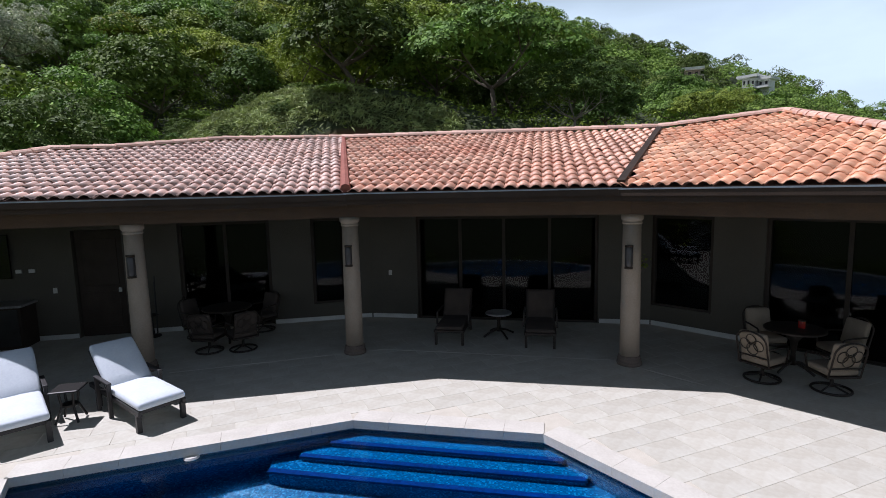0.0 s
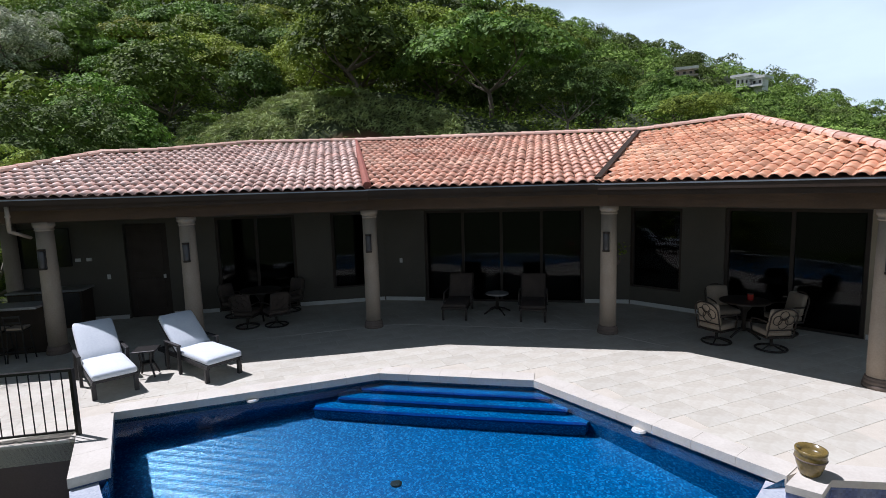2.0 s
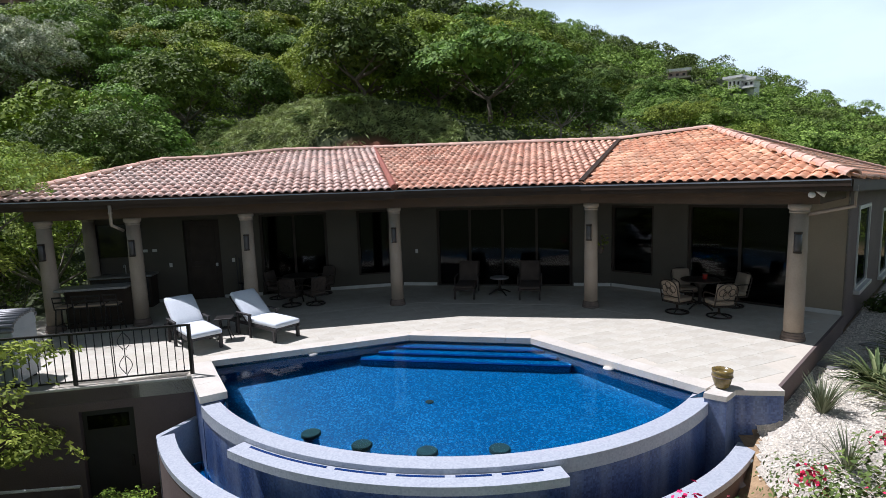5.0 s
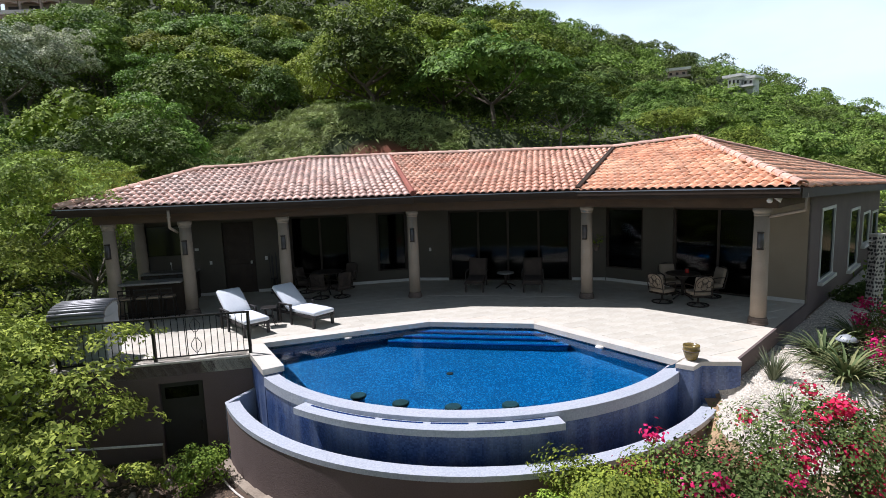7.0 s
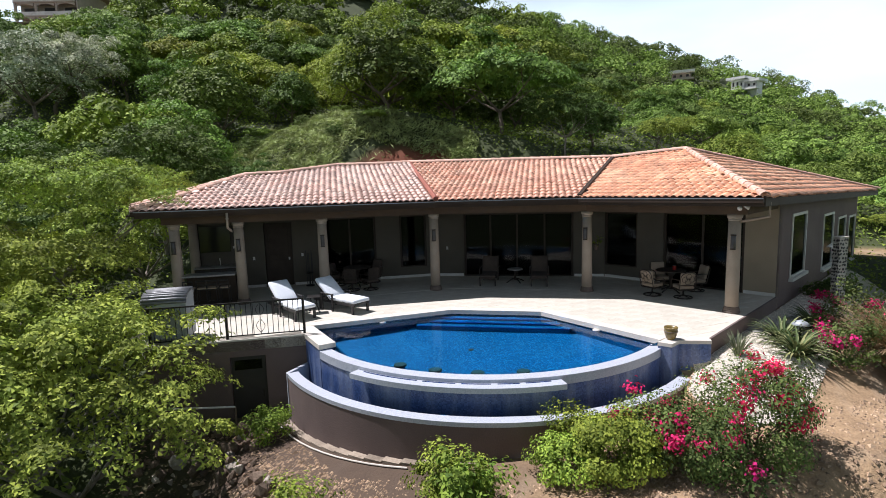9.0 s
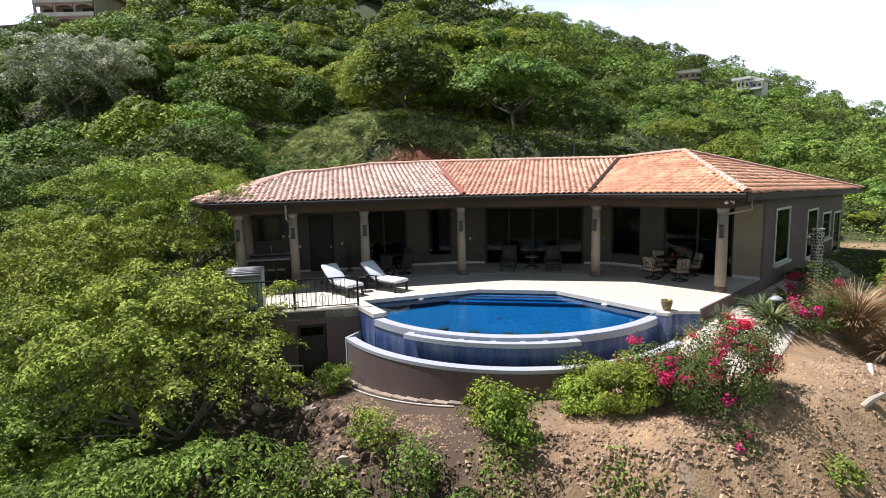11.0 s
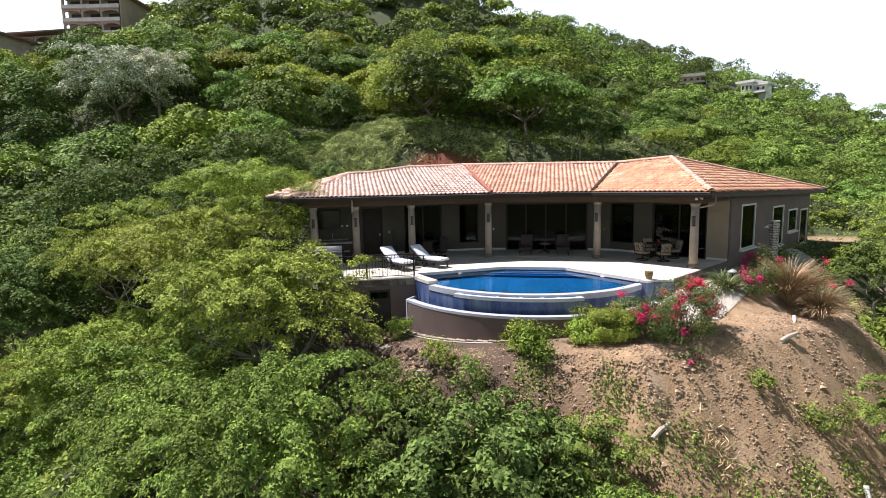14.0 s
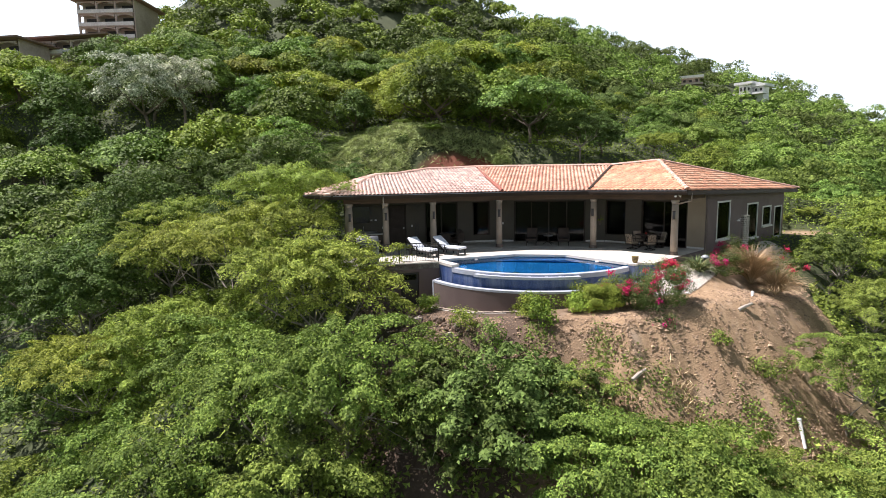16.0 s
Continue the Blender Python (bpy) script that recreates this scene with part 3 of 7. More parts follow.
def inside(p, poly):
    hit = False
    for (x0, y0), (x1, y1) in zip(poly, poly[1:] + poly[:1]):
        if (y0 > p[1]) != (y1 > p[1]) and p[0] < (x1 - x0) * (p[1] - y0) / (y1 - y0) + x0:
            hit = not hit
    return hit


DARK_METAL = material("dark_painted_metal", (0.026, 0.023, 0.022), 0.5, other=(0.018, 0.016, 0.015), scale=4, bump=0.05)
# basement wall under the railing, with its low door
bw = thing("basement_wall", label="grey-brown plastered retaining wall with dark metal door", kind="structure")
mL = wing_pose("L")
solid = boxes([((4.2, RAIL_W, -3.2), (5.2, RAIL_W + 0.25, -0.055)), ((6.05, RAIL_W, -3.2), (7.95, RAIL_W + 0.25, -0.055)),
               ((5.2, RAIL_W, -0.45), (6.05, RAIL_W + 0.25, -0.055)), ((7.7, RAIL_W + 0.25, -3.2), (7.95, -1.6, -0.055))], mL)
bmesh.ops.recalc_face_normals(solid, faces=solid.faces)
part("wall", solid, STUCCO, bw)
slab = boxes([((4.3, RAIL_W - 0.02, -0.05), (8.0, RAIL_W + 0.35, -0.004))], mL, 0.008)
part("coping", slab, COPING, bw, "pale stone edging slab")
dr = part("door", boxes([((5.22, RAIL_W + 0.06, -2.6), (6.03, RAIL_W + 0.1, -0.47))], mL, 0.005), DARK_METAL, bw, "dark brown metal door")
part("door_window", boxes([((5.3, RAIL_W + 0.045, -0.8), (5.95, RAIL_W + 0.06, -0.55))], mL), PANE, dr, "narrow glass light")
part("door_handle", boxes([((5.28, RAIL_W + 0.03, -1.55), (5.33, RAIL_W + 0.062, -1.35))], mL, 0.005), IRON, dr)

# ---- pool ----
NOSING = mosaic("dark_blue_nosing", [(0.004, 0.02, 0.1), (0.008, 0.035, 0.16)], 0.035)
WATER_Z = -0.14
pool = thing("swimming_pool", label="blue mosaic infinity pool with curved overflow edge", category="pool", kind="structure")
A0, A1 = -133.0, -30.6
inner = arc(POOL_R, A0, A1, 40)
pool_poly = [POOL_L, POOL_E] + inner[1:-1] + [POOL_D, POOL_B, POOL_A]
FLOOR_Z = -1.55


def pool_floor(y):
    """The floor falls gently from the steps to the overflow edge."""
    return -0.9 + 0.14 * (y + 3.7)


shell = bmesh.new()
lo = [shell.verts.new((*p, pool_floor(p.y))) for p in pool_poly]
hi = [shell.verts.new((*p, -0.02 if p in (POOL_L, POOL_A, POOL_B, POOL_D) else -0.134)) for p in pool_poly]
shell.faces.new(lo)
for i in range(len(lo)):
    j = (i + 1) % len(lo)
    shell.faces.new((lo[j], lo[i], hi[i], hi[j]))
part("pool_shell", shell, POOL_TILE, pool, "blue glass mosaic lining")
for run, z in ((0.27, -0.27), (0.54, -0.4), (0.81, -0.54)):
    ul, ur = (POOL_L - POOL_A).normalized(), (POOL_D - POOL_B).normalized()
    a, b = POOL_A + ul * run * 1.3, POOL_B + ur * run * 1.3
    fa, fb = a + Vector((0.1, -run * 0.42)), b + Vector((-0.05, -run * 0.16))
    pts = [POOL_A + Vector((0, 0.02)), a + Vector((-0.02, 0.02)), fa, fb, b + Vector((0.02, 0.02)), POOL_B + Vector((0, 0.02))]
    part("pool_step", prism([tuple(p) for p in pts], FLOOR_Z, z), POOL_TILE, pool)
    part("step_nosing", prism([tuple(p) for p in (fa + Vector((-0.02, -0.015)), fb + Vector((0.02, -0.015)), fb + Vector((0, 0.07)), fa + Vector((0, 0.07)))], z - 0.05, z + 0.004), NOSING, pool)
wm = bmesh.new()
wm.faces.new([wm.verts.new((*p, WATER_Z)) for p in pool_poly])
surface = part("pool_water", wm, WATER, pool, "clear blue pool water")
surface.visible_shadow = False


def ring(r0, r1, a0, a1, z0, z1, n=48, bm=None):
    return prism([tuple(p) for p in arc(r1, a0, a1, n)] + [tuple(p) for p in reversed(arc(r0, a0, a1, n))], z0, z1, bm)


rim = thing("pool_rim", label="curved pale mosaic overflow wall of the pool", category="pool wall", kind="structure")
part("rim_cap", ring(POOL_R, 5.09, A0, A1, -0.32, -0.13), RIM_TILE, rim, "pale mosaic rim")
part("rim_face", ring(POOL_R + 0.06, 5.07, A0, A1, -2.2, -0.325), WALL_TILE, rim, "blue-grey mosaic face")
part("bench", ring(5.1, 5.36, -115.6, -66.6, -0.31, -0.2), RIM_TILE, rim, "pale ledge with dark slots")
for a0, a1 in ((-113.4, -99), (-97.7, -90.2), (-88.9, -82.4), (-81, -76.2), (-74.9, -69.2)):
    part("slot", ring(5.12, 5.16, a0, a1, -0.21, -0.196, 8), NOSING, rim, "dark slot in the ledge")
basin = thing("catch_basin", label="curved grey-brown catch basin below the pool rim", category="basin", kind="structure")
B0, B1 = -139.5, -30.6
part("basin_wall", ring(5.46, 5.7, B0, B1, -3.6, -0.812), STUCCO, basin, "grey-brown plastered wall")
part("basin_cap", ring(5.45, 5.71, B0, B1, -0.81, -0.72), RIM_TILE, basin, "pale mosaic cap")
part("basin_floor", ring(5.07, 5.46, B0, B1, -2.3, -1.5), POOL_TILE, basin)
bwat = part("basin_water", ring(5.08, 5.455, B0 + 1, B1 - 1, -1.3, -1.28), WATER, basin)
bwat.visible_shadow = False
e0, e1 = arc(4.63, B0, B0, 1)[0], arc(5.72, B0, B0, 1)[0]
part("basin_end", prism([tuple(p) for p in (e0 + Vector((-0.55, 0.5)), e1, e1 + Vector((-0.07, 0.1)), e0 + Vector((-0.62, 0.6)))], -3.0, -0.735), RIM_TILE, basin)

# coping stones, one by one, round the straight sides
coping = thing("pool_coping", label="pale stone coping round the pool edge", category="coping", kind="structure")


def coping_run(a, b, width=0.3, z0=-0.11, z1=0.006, step=0.55):
    u = (b - a).normalized()
    out = Vector((u.y, -u.x))
    n = max(1, round((b - a).length / step))
    for i in range(n):
        p, q = a + u * ((b - a).length * i / n + 0.0015), a + u * ((b - a).length * (i + 1) / n - 0.0015)
        part("coping_stone", prism([tuple(v) for v in (p - out * 0.03, p + out * width, q + out * width, q - out * 0.03)], z0, z1), COPING, coping)


coping_run(POOL_A, POOL_L)
coping_run(POOL_B, POOL_A)
coping_run(POOL_D, POOL_B)
coping_run(POOL_L, POOL_E, 0.38)
along = (POOL_E - POOL_L).normalized()
aside = Vector((along.y, -along.x))
part("wing_wall", prism([tuple(p) for p in (POOL_L + aside * 0.02, POOL_L + aside * 0.36, POOL_E + aside * 0.36 - along * 0.02, POOL_E + aside * 0.02 - along * 0.02)], -2.6, -0.112), WALL_TILE, coping, "streaked blue-grey mosaic wall end")
# the planter wall at the right end of the pool
pw = thing("pool_end_wall", label="blue mosaic pier with stone cap at the pool end", category="pier", kind="structure")
pier = [Vector((3.95, -5.45)), Vector((4.22, -5.58)), Vector((4.44, -5.3)), Vector((5.12, -5.26)), Vector((5.12, -4.97)), Vector((4.36, -4.97))]
part("pier", prism([tuple(p) for p in pier], -1.9, -0.07), WALL_TILE, pw)
cx = sum((p for p in pier), Vector((0, 0))) / len(pier)
part("cap", prism([tuple(p + (p - cx) * 0.015) for p in pier], -0.068, 0.012), COPING, pw, "pale stone cap")

# ---- house ----
house = thing("house", label="single-storey villa with terracotta roof and deep porch", category="house")


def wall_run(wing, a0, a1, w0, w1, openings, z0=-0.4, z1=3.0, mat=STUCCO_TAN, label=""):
    """A wall along a wing with openings (a, a, z, z) cut right through."""
    m = wing_pose(wing)
    bm = bmesh.new()
    cols = sorted({a0, a1, *(v for o in openings for v in o[:2])})
    rows = sorted({z0, z1, *(v for o in openings for v in o[2:])})
    full = {(i, j) for i in range(len(cols) - 1) for j in range(len(rows) - 1)
            if not any(o[0] <= cols[i] < o[1] and o[2] <= rows[j] < o[3] for o in openings)}
    vert = {}

    def at(i, j, k):
        if (i, j, k) not in vert:
            vert[i, j, k] = bm.verts.new(m @ Vector((cols[i], (w0, w1)[k], rows[j])))
        return vert[i, j, k]

    for i, j in full:
        for k in (0, 1):
            bm.faces.new([at(i, j, k), at(i + 1, j, k), at(i + 1, j + 1, k), at(i, j + 1, k)])
        for (di, dj), (p, q) in (((-1, 0), ((i, j), (i, j + 1))), ((1, 0), ((i + 1, j), (i + 1, j + 1))), ((0, -1), ((i, j), (i + 1, j))), ((0, 1), ((i, j + 1), (i + 1, j + 1)))):
            if (i + di, j + dj) not in full:
                bm.faces.new([at(*p, 0), at(*q, 0), at(*q, 1), at(*p, 1)])
    bmesh.ops.recalc_face_normals(bm, faces=bm.faces)
    return part("wall", bm, mat, house, label)


def window(wing, a0, a1, zb, zt, w, name, muls=(), mat=FRAME, frame_w=0.07, sill=False, thick=0.1, pane_mat=None):
    """A framed opening: outer frame, mullions and one pane between each pair."""
    m = wing_pose(wing)
    win = thing(name)
    win.parent = house
    f = boxes([((a0, w, zb), (a0 + frame_w, w + thick, zt)), ((a1 - frame_w, w, zb), (a1, w + thick, zt)), ((a0 + frame_w, w, zt - frame_w), (a1 - frame_w, w + thick, zt)),
               ((a0 + frame_w, w, zb), (a1 - frame_w, w + thick, zb + frame_w * 0.6))], m)
    bmesh.ops.recalc_face_normals(f, faces=f.faces)
    part("window_frame", f, mat, win)
    stops = [a0 + frame_w, *muls, a1 - frame_w]
    for x in muls:
        fm = boxes([((x - 0.035, w + 0.01, zb + frame_w * 0.6), (x + 0.035, w + thick - 0.01, zt - frame_w))], m)
        part("mullion", fm, mat, win)
    for p, q in zip(stops, stops[1:]):
        pane = part("pane", boxes([((p + 0.02, w + 0.04, zb + 0.04), (q - 0.02, w + 0.05, zt - frame_w))], m), pane_mat or PANE, win, "dark reflecting glass")
        pane.visible_shadow = False
    if sill:
        part("sill", boxes([((a0 - 0.08, w - 0.1, zb - 0.1), (a1 + 0.08, w + 0.05, zb - 0.002))], m, 0.01), mat, win)
    return win


T = 0.25
ext = DEPTH * math.tan(TURN_L / 2)
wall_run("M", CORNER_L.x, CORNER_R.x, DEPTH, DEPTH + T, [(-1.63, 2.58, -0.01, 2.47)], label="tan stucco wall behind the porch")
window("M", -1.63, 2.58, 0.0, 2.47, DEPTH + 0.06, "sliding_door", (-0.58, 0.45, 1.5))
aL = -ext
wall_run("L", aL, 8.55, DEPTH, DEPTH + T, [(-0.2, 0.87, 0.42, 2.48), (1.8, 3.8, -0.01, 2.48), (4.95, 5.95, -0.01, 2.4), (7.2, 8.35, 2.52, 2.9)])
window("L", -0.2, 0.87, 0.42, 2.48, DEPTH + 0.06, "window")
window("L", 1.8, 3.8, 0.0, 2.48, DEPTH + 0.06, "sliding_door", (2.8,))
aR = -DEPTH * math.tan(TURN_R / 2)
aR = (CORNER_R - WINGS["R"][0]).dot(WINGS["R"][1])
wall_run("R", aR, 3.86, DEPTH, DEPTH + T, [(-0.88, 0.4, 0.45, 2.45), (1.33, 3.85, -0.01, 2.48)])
wall_run("R", 3.86, END_A, DEPTH, DEPTH + T, [], mat=STUCCO_PALE, label="lighter beige stretch of porch wall beside the corner column")
window("R", -0.88, 0.4, 0.45, 2.45, DEPTH + 0.06, "window")
window("R", 1.33, 3.85, 0.0, 2.48, DEPTH + 0.06, "sliding_door", (2.6,))
# entrance door in the left wing
m = wing_pose("L")
dd = part("door", boxes([((4.97, DEPTH + 0.1, 0.0), (5.93, DEPTH + 0.15, 2.38))], m, 0.005), FRAME, house, "dark wooden entrance door")
for z0, z1 in ((0.2, 1.0), (1.15, 2.2)):
    part("door_panel", boxes([((5.1, DEPTH + 0.085, z0), (5.8, DEPTH + 0.1, z1))], m, 0.01), FRAME, dd)
part("door_handle", boxes([((5.06, DEPTH + 0.05, 0.98), (5.12, DEPTH + 0.1, 1.08))], m, 0.01), WHITE, dd)
# the end wall with its four white-framed windows
DEEP = 16.0
END = [(4.2, 6.1, 0.34, 2.4), (8.8, 10.7, 0.0, 2.1), (11.6, 13.3, 0.55, 1.8), (14.0, 15.6, -0.35, 1.7)]
E_O, E_U, E_N = spot("R", END_A, 0), WINGS["R"][2], -WINGS["R"][1]
WINGS["E"] = (E_O, E_U, E_N)
wall_run("E", DEPTH + 0.001, 7.4, 0.0, T, END[:1], z0=-1.2, mat=STUCCO, label="dark grey-brown stucco end wall")
wall_run("E", 7.4, DEEP, 0.0, T, END[1:], z0=-1.2, z1=2.7, mat=STUCCO)
for a0, a1, zb, zt in END:
    window("E", a0, a1, zb, zt, -0.03, "window", mat=WHITE, frame_w=0.09, sill=True, thick=0.16, pane_mat=PANE_END)
def curtain(wing, a0, a1, zb, zt, w):
    """A heavy curtain hanging in folds behind a pane."""
    m = wing_pose(wing)
    bm = bmesh.new()
    n = round((a1 - a0) / 0.03)
    cols = []
    for i in range(n + 1):
        a, y = a0 + (a1 - a0) * i / n, w + 0.035 * math.sin(i * 1.1) + 0.012 * math.sin(i * 2.9)
        cols.append([bm.verts.new(m @ Vector((a, y + k, z))) for k in (0.0, 0.006) for z in (zb, zt)])
    for p, q in zip(cols, cols[1:]):
        bm.faces.new((p[0], q[0], q[1], p[1]))
        bm.faces.new((p[2], p[3], q[3], q[2]))
    bmesh.ops.recalc_face_normals(bm, faces=bm.faces)
    return tagged(part("curtain", bm, CURTAIN, smooth=True), "dark brown curtain hanging in folds behind the window", "curtain", "curtains")


CURTAIN = material("brown_curtain", (0.085, 0.058, 0.042), 0.9, other=(0.05, 0.034, 0.026), scale=3, fine=50, bump=0.1)
for a0, a1, zb, zt in END:
    for p, q in ((a0 + 0.02, a0 + 0.62), (a1 - 0.62, a1 - 0.02)):
        curtain("E", p, q, zb, zt, T + 0.12)
# closing walls at the back and the far left, floor and rooms
wall_run("R", -6.0, END_A - T, DEEP - T, DEEP, [], z0=-1.2, z1=2.7, mat=STUCCO)
BACK = [spot("L", 6.95, DEPTH + T), spot("L", 6.95, 8.7), spot("L", 1.0, 9.0), Vector((-2.0, 11.5)), spot("R", -6.0, DEEP - T)]
for a, b in zip(BACK, BACK[1:]):
    u = (b - a).normalized()
    o = Vector((-u.y, u.x)) * -0.2
    part("wall", prism([tuple(p) for p in (a, b, b + o, a + o)], -1.2, 3.0), STUCCO, house)
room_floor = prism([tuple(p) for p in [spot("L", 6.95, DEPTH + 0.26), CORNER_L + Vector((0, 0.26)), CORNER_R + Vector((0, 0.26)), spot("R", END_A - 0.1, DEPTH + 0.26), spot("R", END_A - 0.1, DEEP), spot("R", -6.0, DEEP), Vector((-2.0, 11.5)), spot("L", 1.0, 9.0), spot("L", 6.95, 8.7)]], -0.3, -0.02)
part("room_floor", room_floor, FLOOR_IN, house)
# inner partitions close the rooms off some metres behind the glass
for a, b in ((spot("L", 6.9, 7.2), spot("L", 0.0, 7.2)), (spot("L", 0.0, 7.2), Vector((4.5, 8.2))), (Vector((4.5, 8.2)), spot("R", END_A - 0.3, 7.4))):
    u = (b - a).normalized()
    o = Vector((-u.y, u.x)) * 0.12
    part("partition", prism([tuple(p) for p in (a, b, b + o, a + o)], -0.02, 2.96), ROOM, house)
# ceiling over rooms and porch, one sheet
soff = [spot("L", 9.3, -0.75), Vector((-2.25 + 0.75 * math.tan(TURN_L / 2), -0.75)), Vector((2.85 - 0.75 * math.tan(TURN_R / 2), -0.75)), spot("R", 5.2, -0.75), spot("R", 4.6, 8.0), spot("R", 3.4, DEEP - 0.3), spot("R", -6.0, DEEP - 0.3), Vector((-2.0, 12.0)), spot("L", 1.0, 9.5), spot("L", 9.6, 9.0)]
part("ceiling", prism([tuple(p) for p in soff], SOFFIT_Z, SOFFIT_Z + 0.05), CEILING, house, "dark brown porch ceiling")
# beam on the columns
for wing, a0, a1 in (("M", -2.25, 2.85), ("L", -0.02, 8.55), ("R", -0.02, 4.72)):
    bm = boxes([((a0, -0.16, COLUMN_H), (a1, 0.16, SOFFIT_Z - 0.002))], wing_pose(wing))
    bmesh.ops.recalc_face_normals(bm, faces=bm.faces)
    part("porch_beam", bm, BEAM, house, "dark brown porch beam")
bm = boxes([((8.25, 0.17, COLUMN_H), (8.55, 2.7, SOFFIT_Z - 0.002))], wing_pose("L"))
bmesh.ops.recalc_face_normals(bm, faces=bm.faces)
part("porch_beam", bm, BEAM, house)
bm = boxes([((4.4, 0.17, COLUMN_H), (4.7, 2.69, SOFFIT_Z - 0.002))], wing_pose("R"))
bmesh.ops.recalc_face_normals(bm, faces=bm.faces)
part("porch_beam", bm, BEAM, house)
# skirting
for wing, runs in (("M", ((CORNER_L.x + 0.02, -1.66), (2.61, CORNER_R.x - 0.02))), ("L", ((aL + 0.02, 1.77), (3.83, 4.92), (5.98, 8.5))), ("R", ((aR + 0.02, 1.3), (3.88, END_A)))):
    for a0, a1 in runs:
        bm = boxes([((a0, DEPTH - 0.018, 0.0), (a1, DEPTH - 0.001, 0.1))], wing_pose(wing))
        bmesh.ops.recalc_face_normals(bm, faces=bm.faces)
        part("baseboard", bm, WHITE, house, "pale skirting")


def column(p):
    col = thing("column", (p.x, p.y, 0))
    col.parent = house
    part("shaft", lathe([(0.168, 0.17), (0.167, 0.8), (0.16, 1.7), (0.15, 2.48)], 28), COLUMN, col, smooth=True)
    part("base", lathe([(0.21, 0.0), (0.215, 0.03), (0.21, 0.06), (0.19, 0.065), (0.2, 0.075), (0.2, 0.115), (0.185, 0.125), (0.19, 0.135), (0.185, 0.16), (0.166, 0.172)], 28), COLUMN_BASE, col, "brown ringed base", True)
    part("capital", lathe([(0.151, 2.478), (0.166, 2.485), (0.166, 2.51), (0.158, 2.515), (0.16, 2.54), (0.182, 2.56), (0.187, 2.575), (0.187, COLUMN_H)], 28), COLUMN, col, smooth=True)
    return col


COLS = [spot("L", 8.25, 0), spot("L", 6.35, 0), spot("L", 3.75, 0), Vector((-2.25, 0)), Vector((2.85, 0)), spot("R", 4.38, 0), spot("L", 8.35, 2.55)]
for p in COLS:
    column(p)

# ---- roof ----
SLOPE = {"L": 0.232, "M": 0.24, "R": 0.238}
OVER = 0.78


def roof_z(wing, w):
    return EAVE_Z + SLOPE[wing] * (w + OVER)


V1E, V2E = Vector((-2.15 + OVER * math.tan(TURN_L / 2), -OVER)), Vector((2.79 - OVER * math.tan(TURN_R / 2), -OVER))


def local(wing, p):
    o, u, n = WINGS[wing]
    return Vector(((p - o).dot(u), (p - o).dot(n)))


V1R, V2R = Vector((-4.4, 5.35)), Vector((4.25, 4.9))
FIELD = {"M": [local("M", V1E), local("M", V2E), local("M", V2R), local("M", V1R)],
         "L": [local("L", V1E), Vector((9.05, -OVER)), Vector((6.62, 3.74)), Vector((5.3, 3.95)), Vector((3.12, 5.22)), Vector((1.4, 5.3)), local("L", V1R)],
         "R": [local("R", V2E), Vector((5.25, -OVER)), Vector((0.8, 5.75)), local("R", V2R)]}


def on_roof(wing, a, w, lift=0.0):
    p = spot(wing, a, w)
    return Vector((p.x, p.y, roof_z(wing, w) + lift))


ROOF = {}
for wing in "MLR":
    pts = [on_roof(wing, *q) for q in FIELD[wing]]
    bm = bmesh.new()
    top, bot = [bm.verts.new(p) for p in pts], [bm.verts.new(p - Vector((0, 0, 0.1))) for p in pts]
    bm.faces.new(top)
    bm.faces.new(list(reversed(bot)))
    for i in range(len(pts)):
        j = (i + 1) % len(pts)
        bm.faces.new((top[i], bot[i], bot[j], top[j]))
    bmesh.ops.recalc_face_normals(bm, faces=bm.faces)
    ROOF[wing] = part("roof", bm, UNDERLAY, house, "terracotta barrel tile roof")
# end, back and far left slopes
E_F, E_B, R_TOP = on_roof("R", 5.25, -OVER), Vector((*spot("R", 5.4, 16.4), EAVE_Z - 0.35)), on_roof("R", 0.8, 5.75)
L_TOP, L_F = on_roof("L", 6.62, 3.74), on_roof("L", 9.05, -OVER)
L_B = Vector((-13.9, -0.2, EAVE_Z))
v1r, v2r, l2 = on_roof("M", *local("M", V1R)), on_roof("M", *local("M", V2R)), on_roof("L", 3.12, 5.22)
back_r, back_m, back_l = Vector((*spot("R", -6.0, 16.4), EAVE_Z)), Vector((-2, 12.2, EAVE_Z)), Vector((*spot("L", 4.0, 10.0), EAVE_Z))
for name, pts in (("roof_end", (E_F, E_B, R_TOP)), ("roof_left", (L_F, L_TOP, L_B)), ("roof_back", (R_TOP, E_B, back_r)), ("roof_back", (R_TOP, back_r, back_m, v2r)), ("roof_back", (v2r, back_m, v1r)),
                  ("roof_back", (v1r, back_m, back_l)), ("roof_back", (v1r, back_l, l2)), ("roof_back", (l2, back_l, L_TOP)), ("roof_back", (L_TOP, back_l, L_B))):
    bm = bmesh.new()
    top, bot = [bm.verts.new(p) for p in pts], [bm.verts.new(Vector(p) - Vector((0, 0, 0.1))) for p in pts]
    bm.faces.new(top)
    bm.faces.new(list(reversed(bot)))
    for i in range(len(pts)):
        j = (i + 1) % len(pts)
        bm.faces.new((top[i], bot[i], bot[j], top[j]))
    bmesh.ops.recalc_face_normals(bm, faces=bm.faces)
    ROOF[name] = part("roof", bm, UNDERLAY, house)


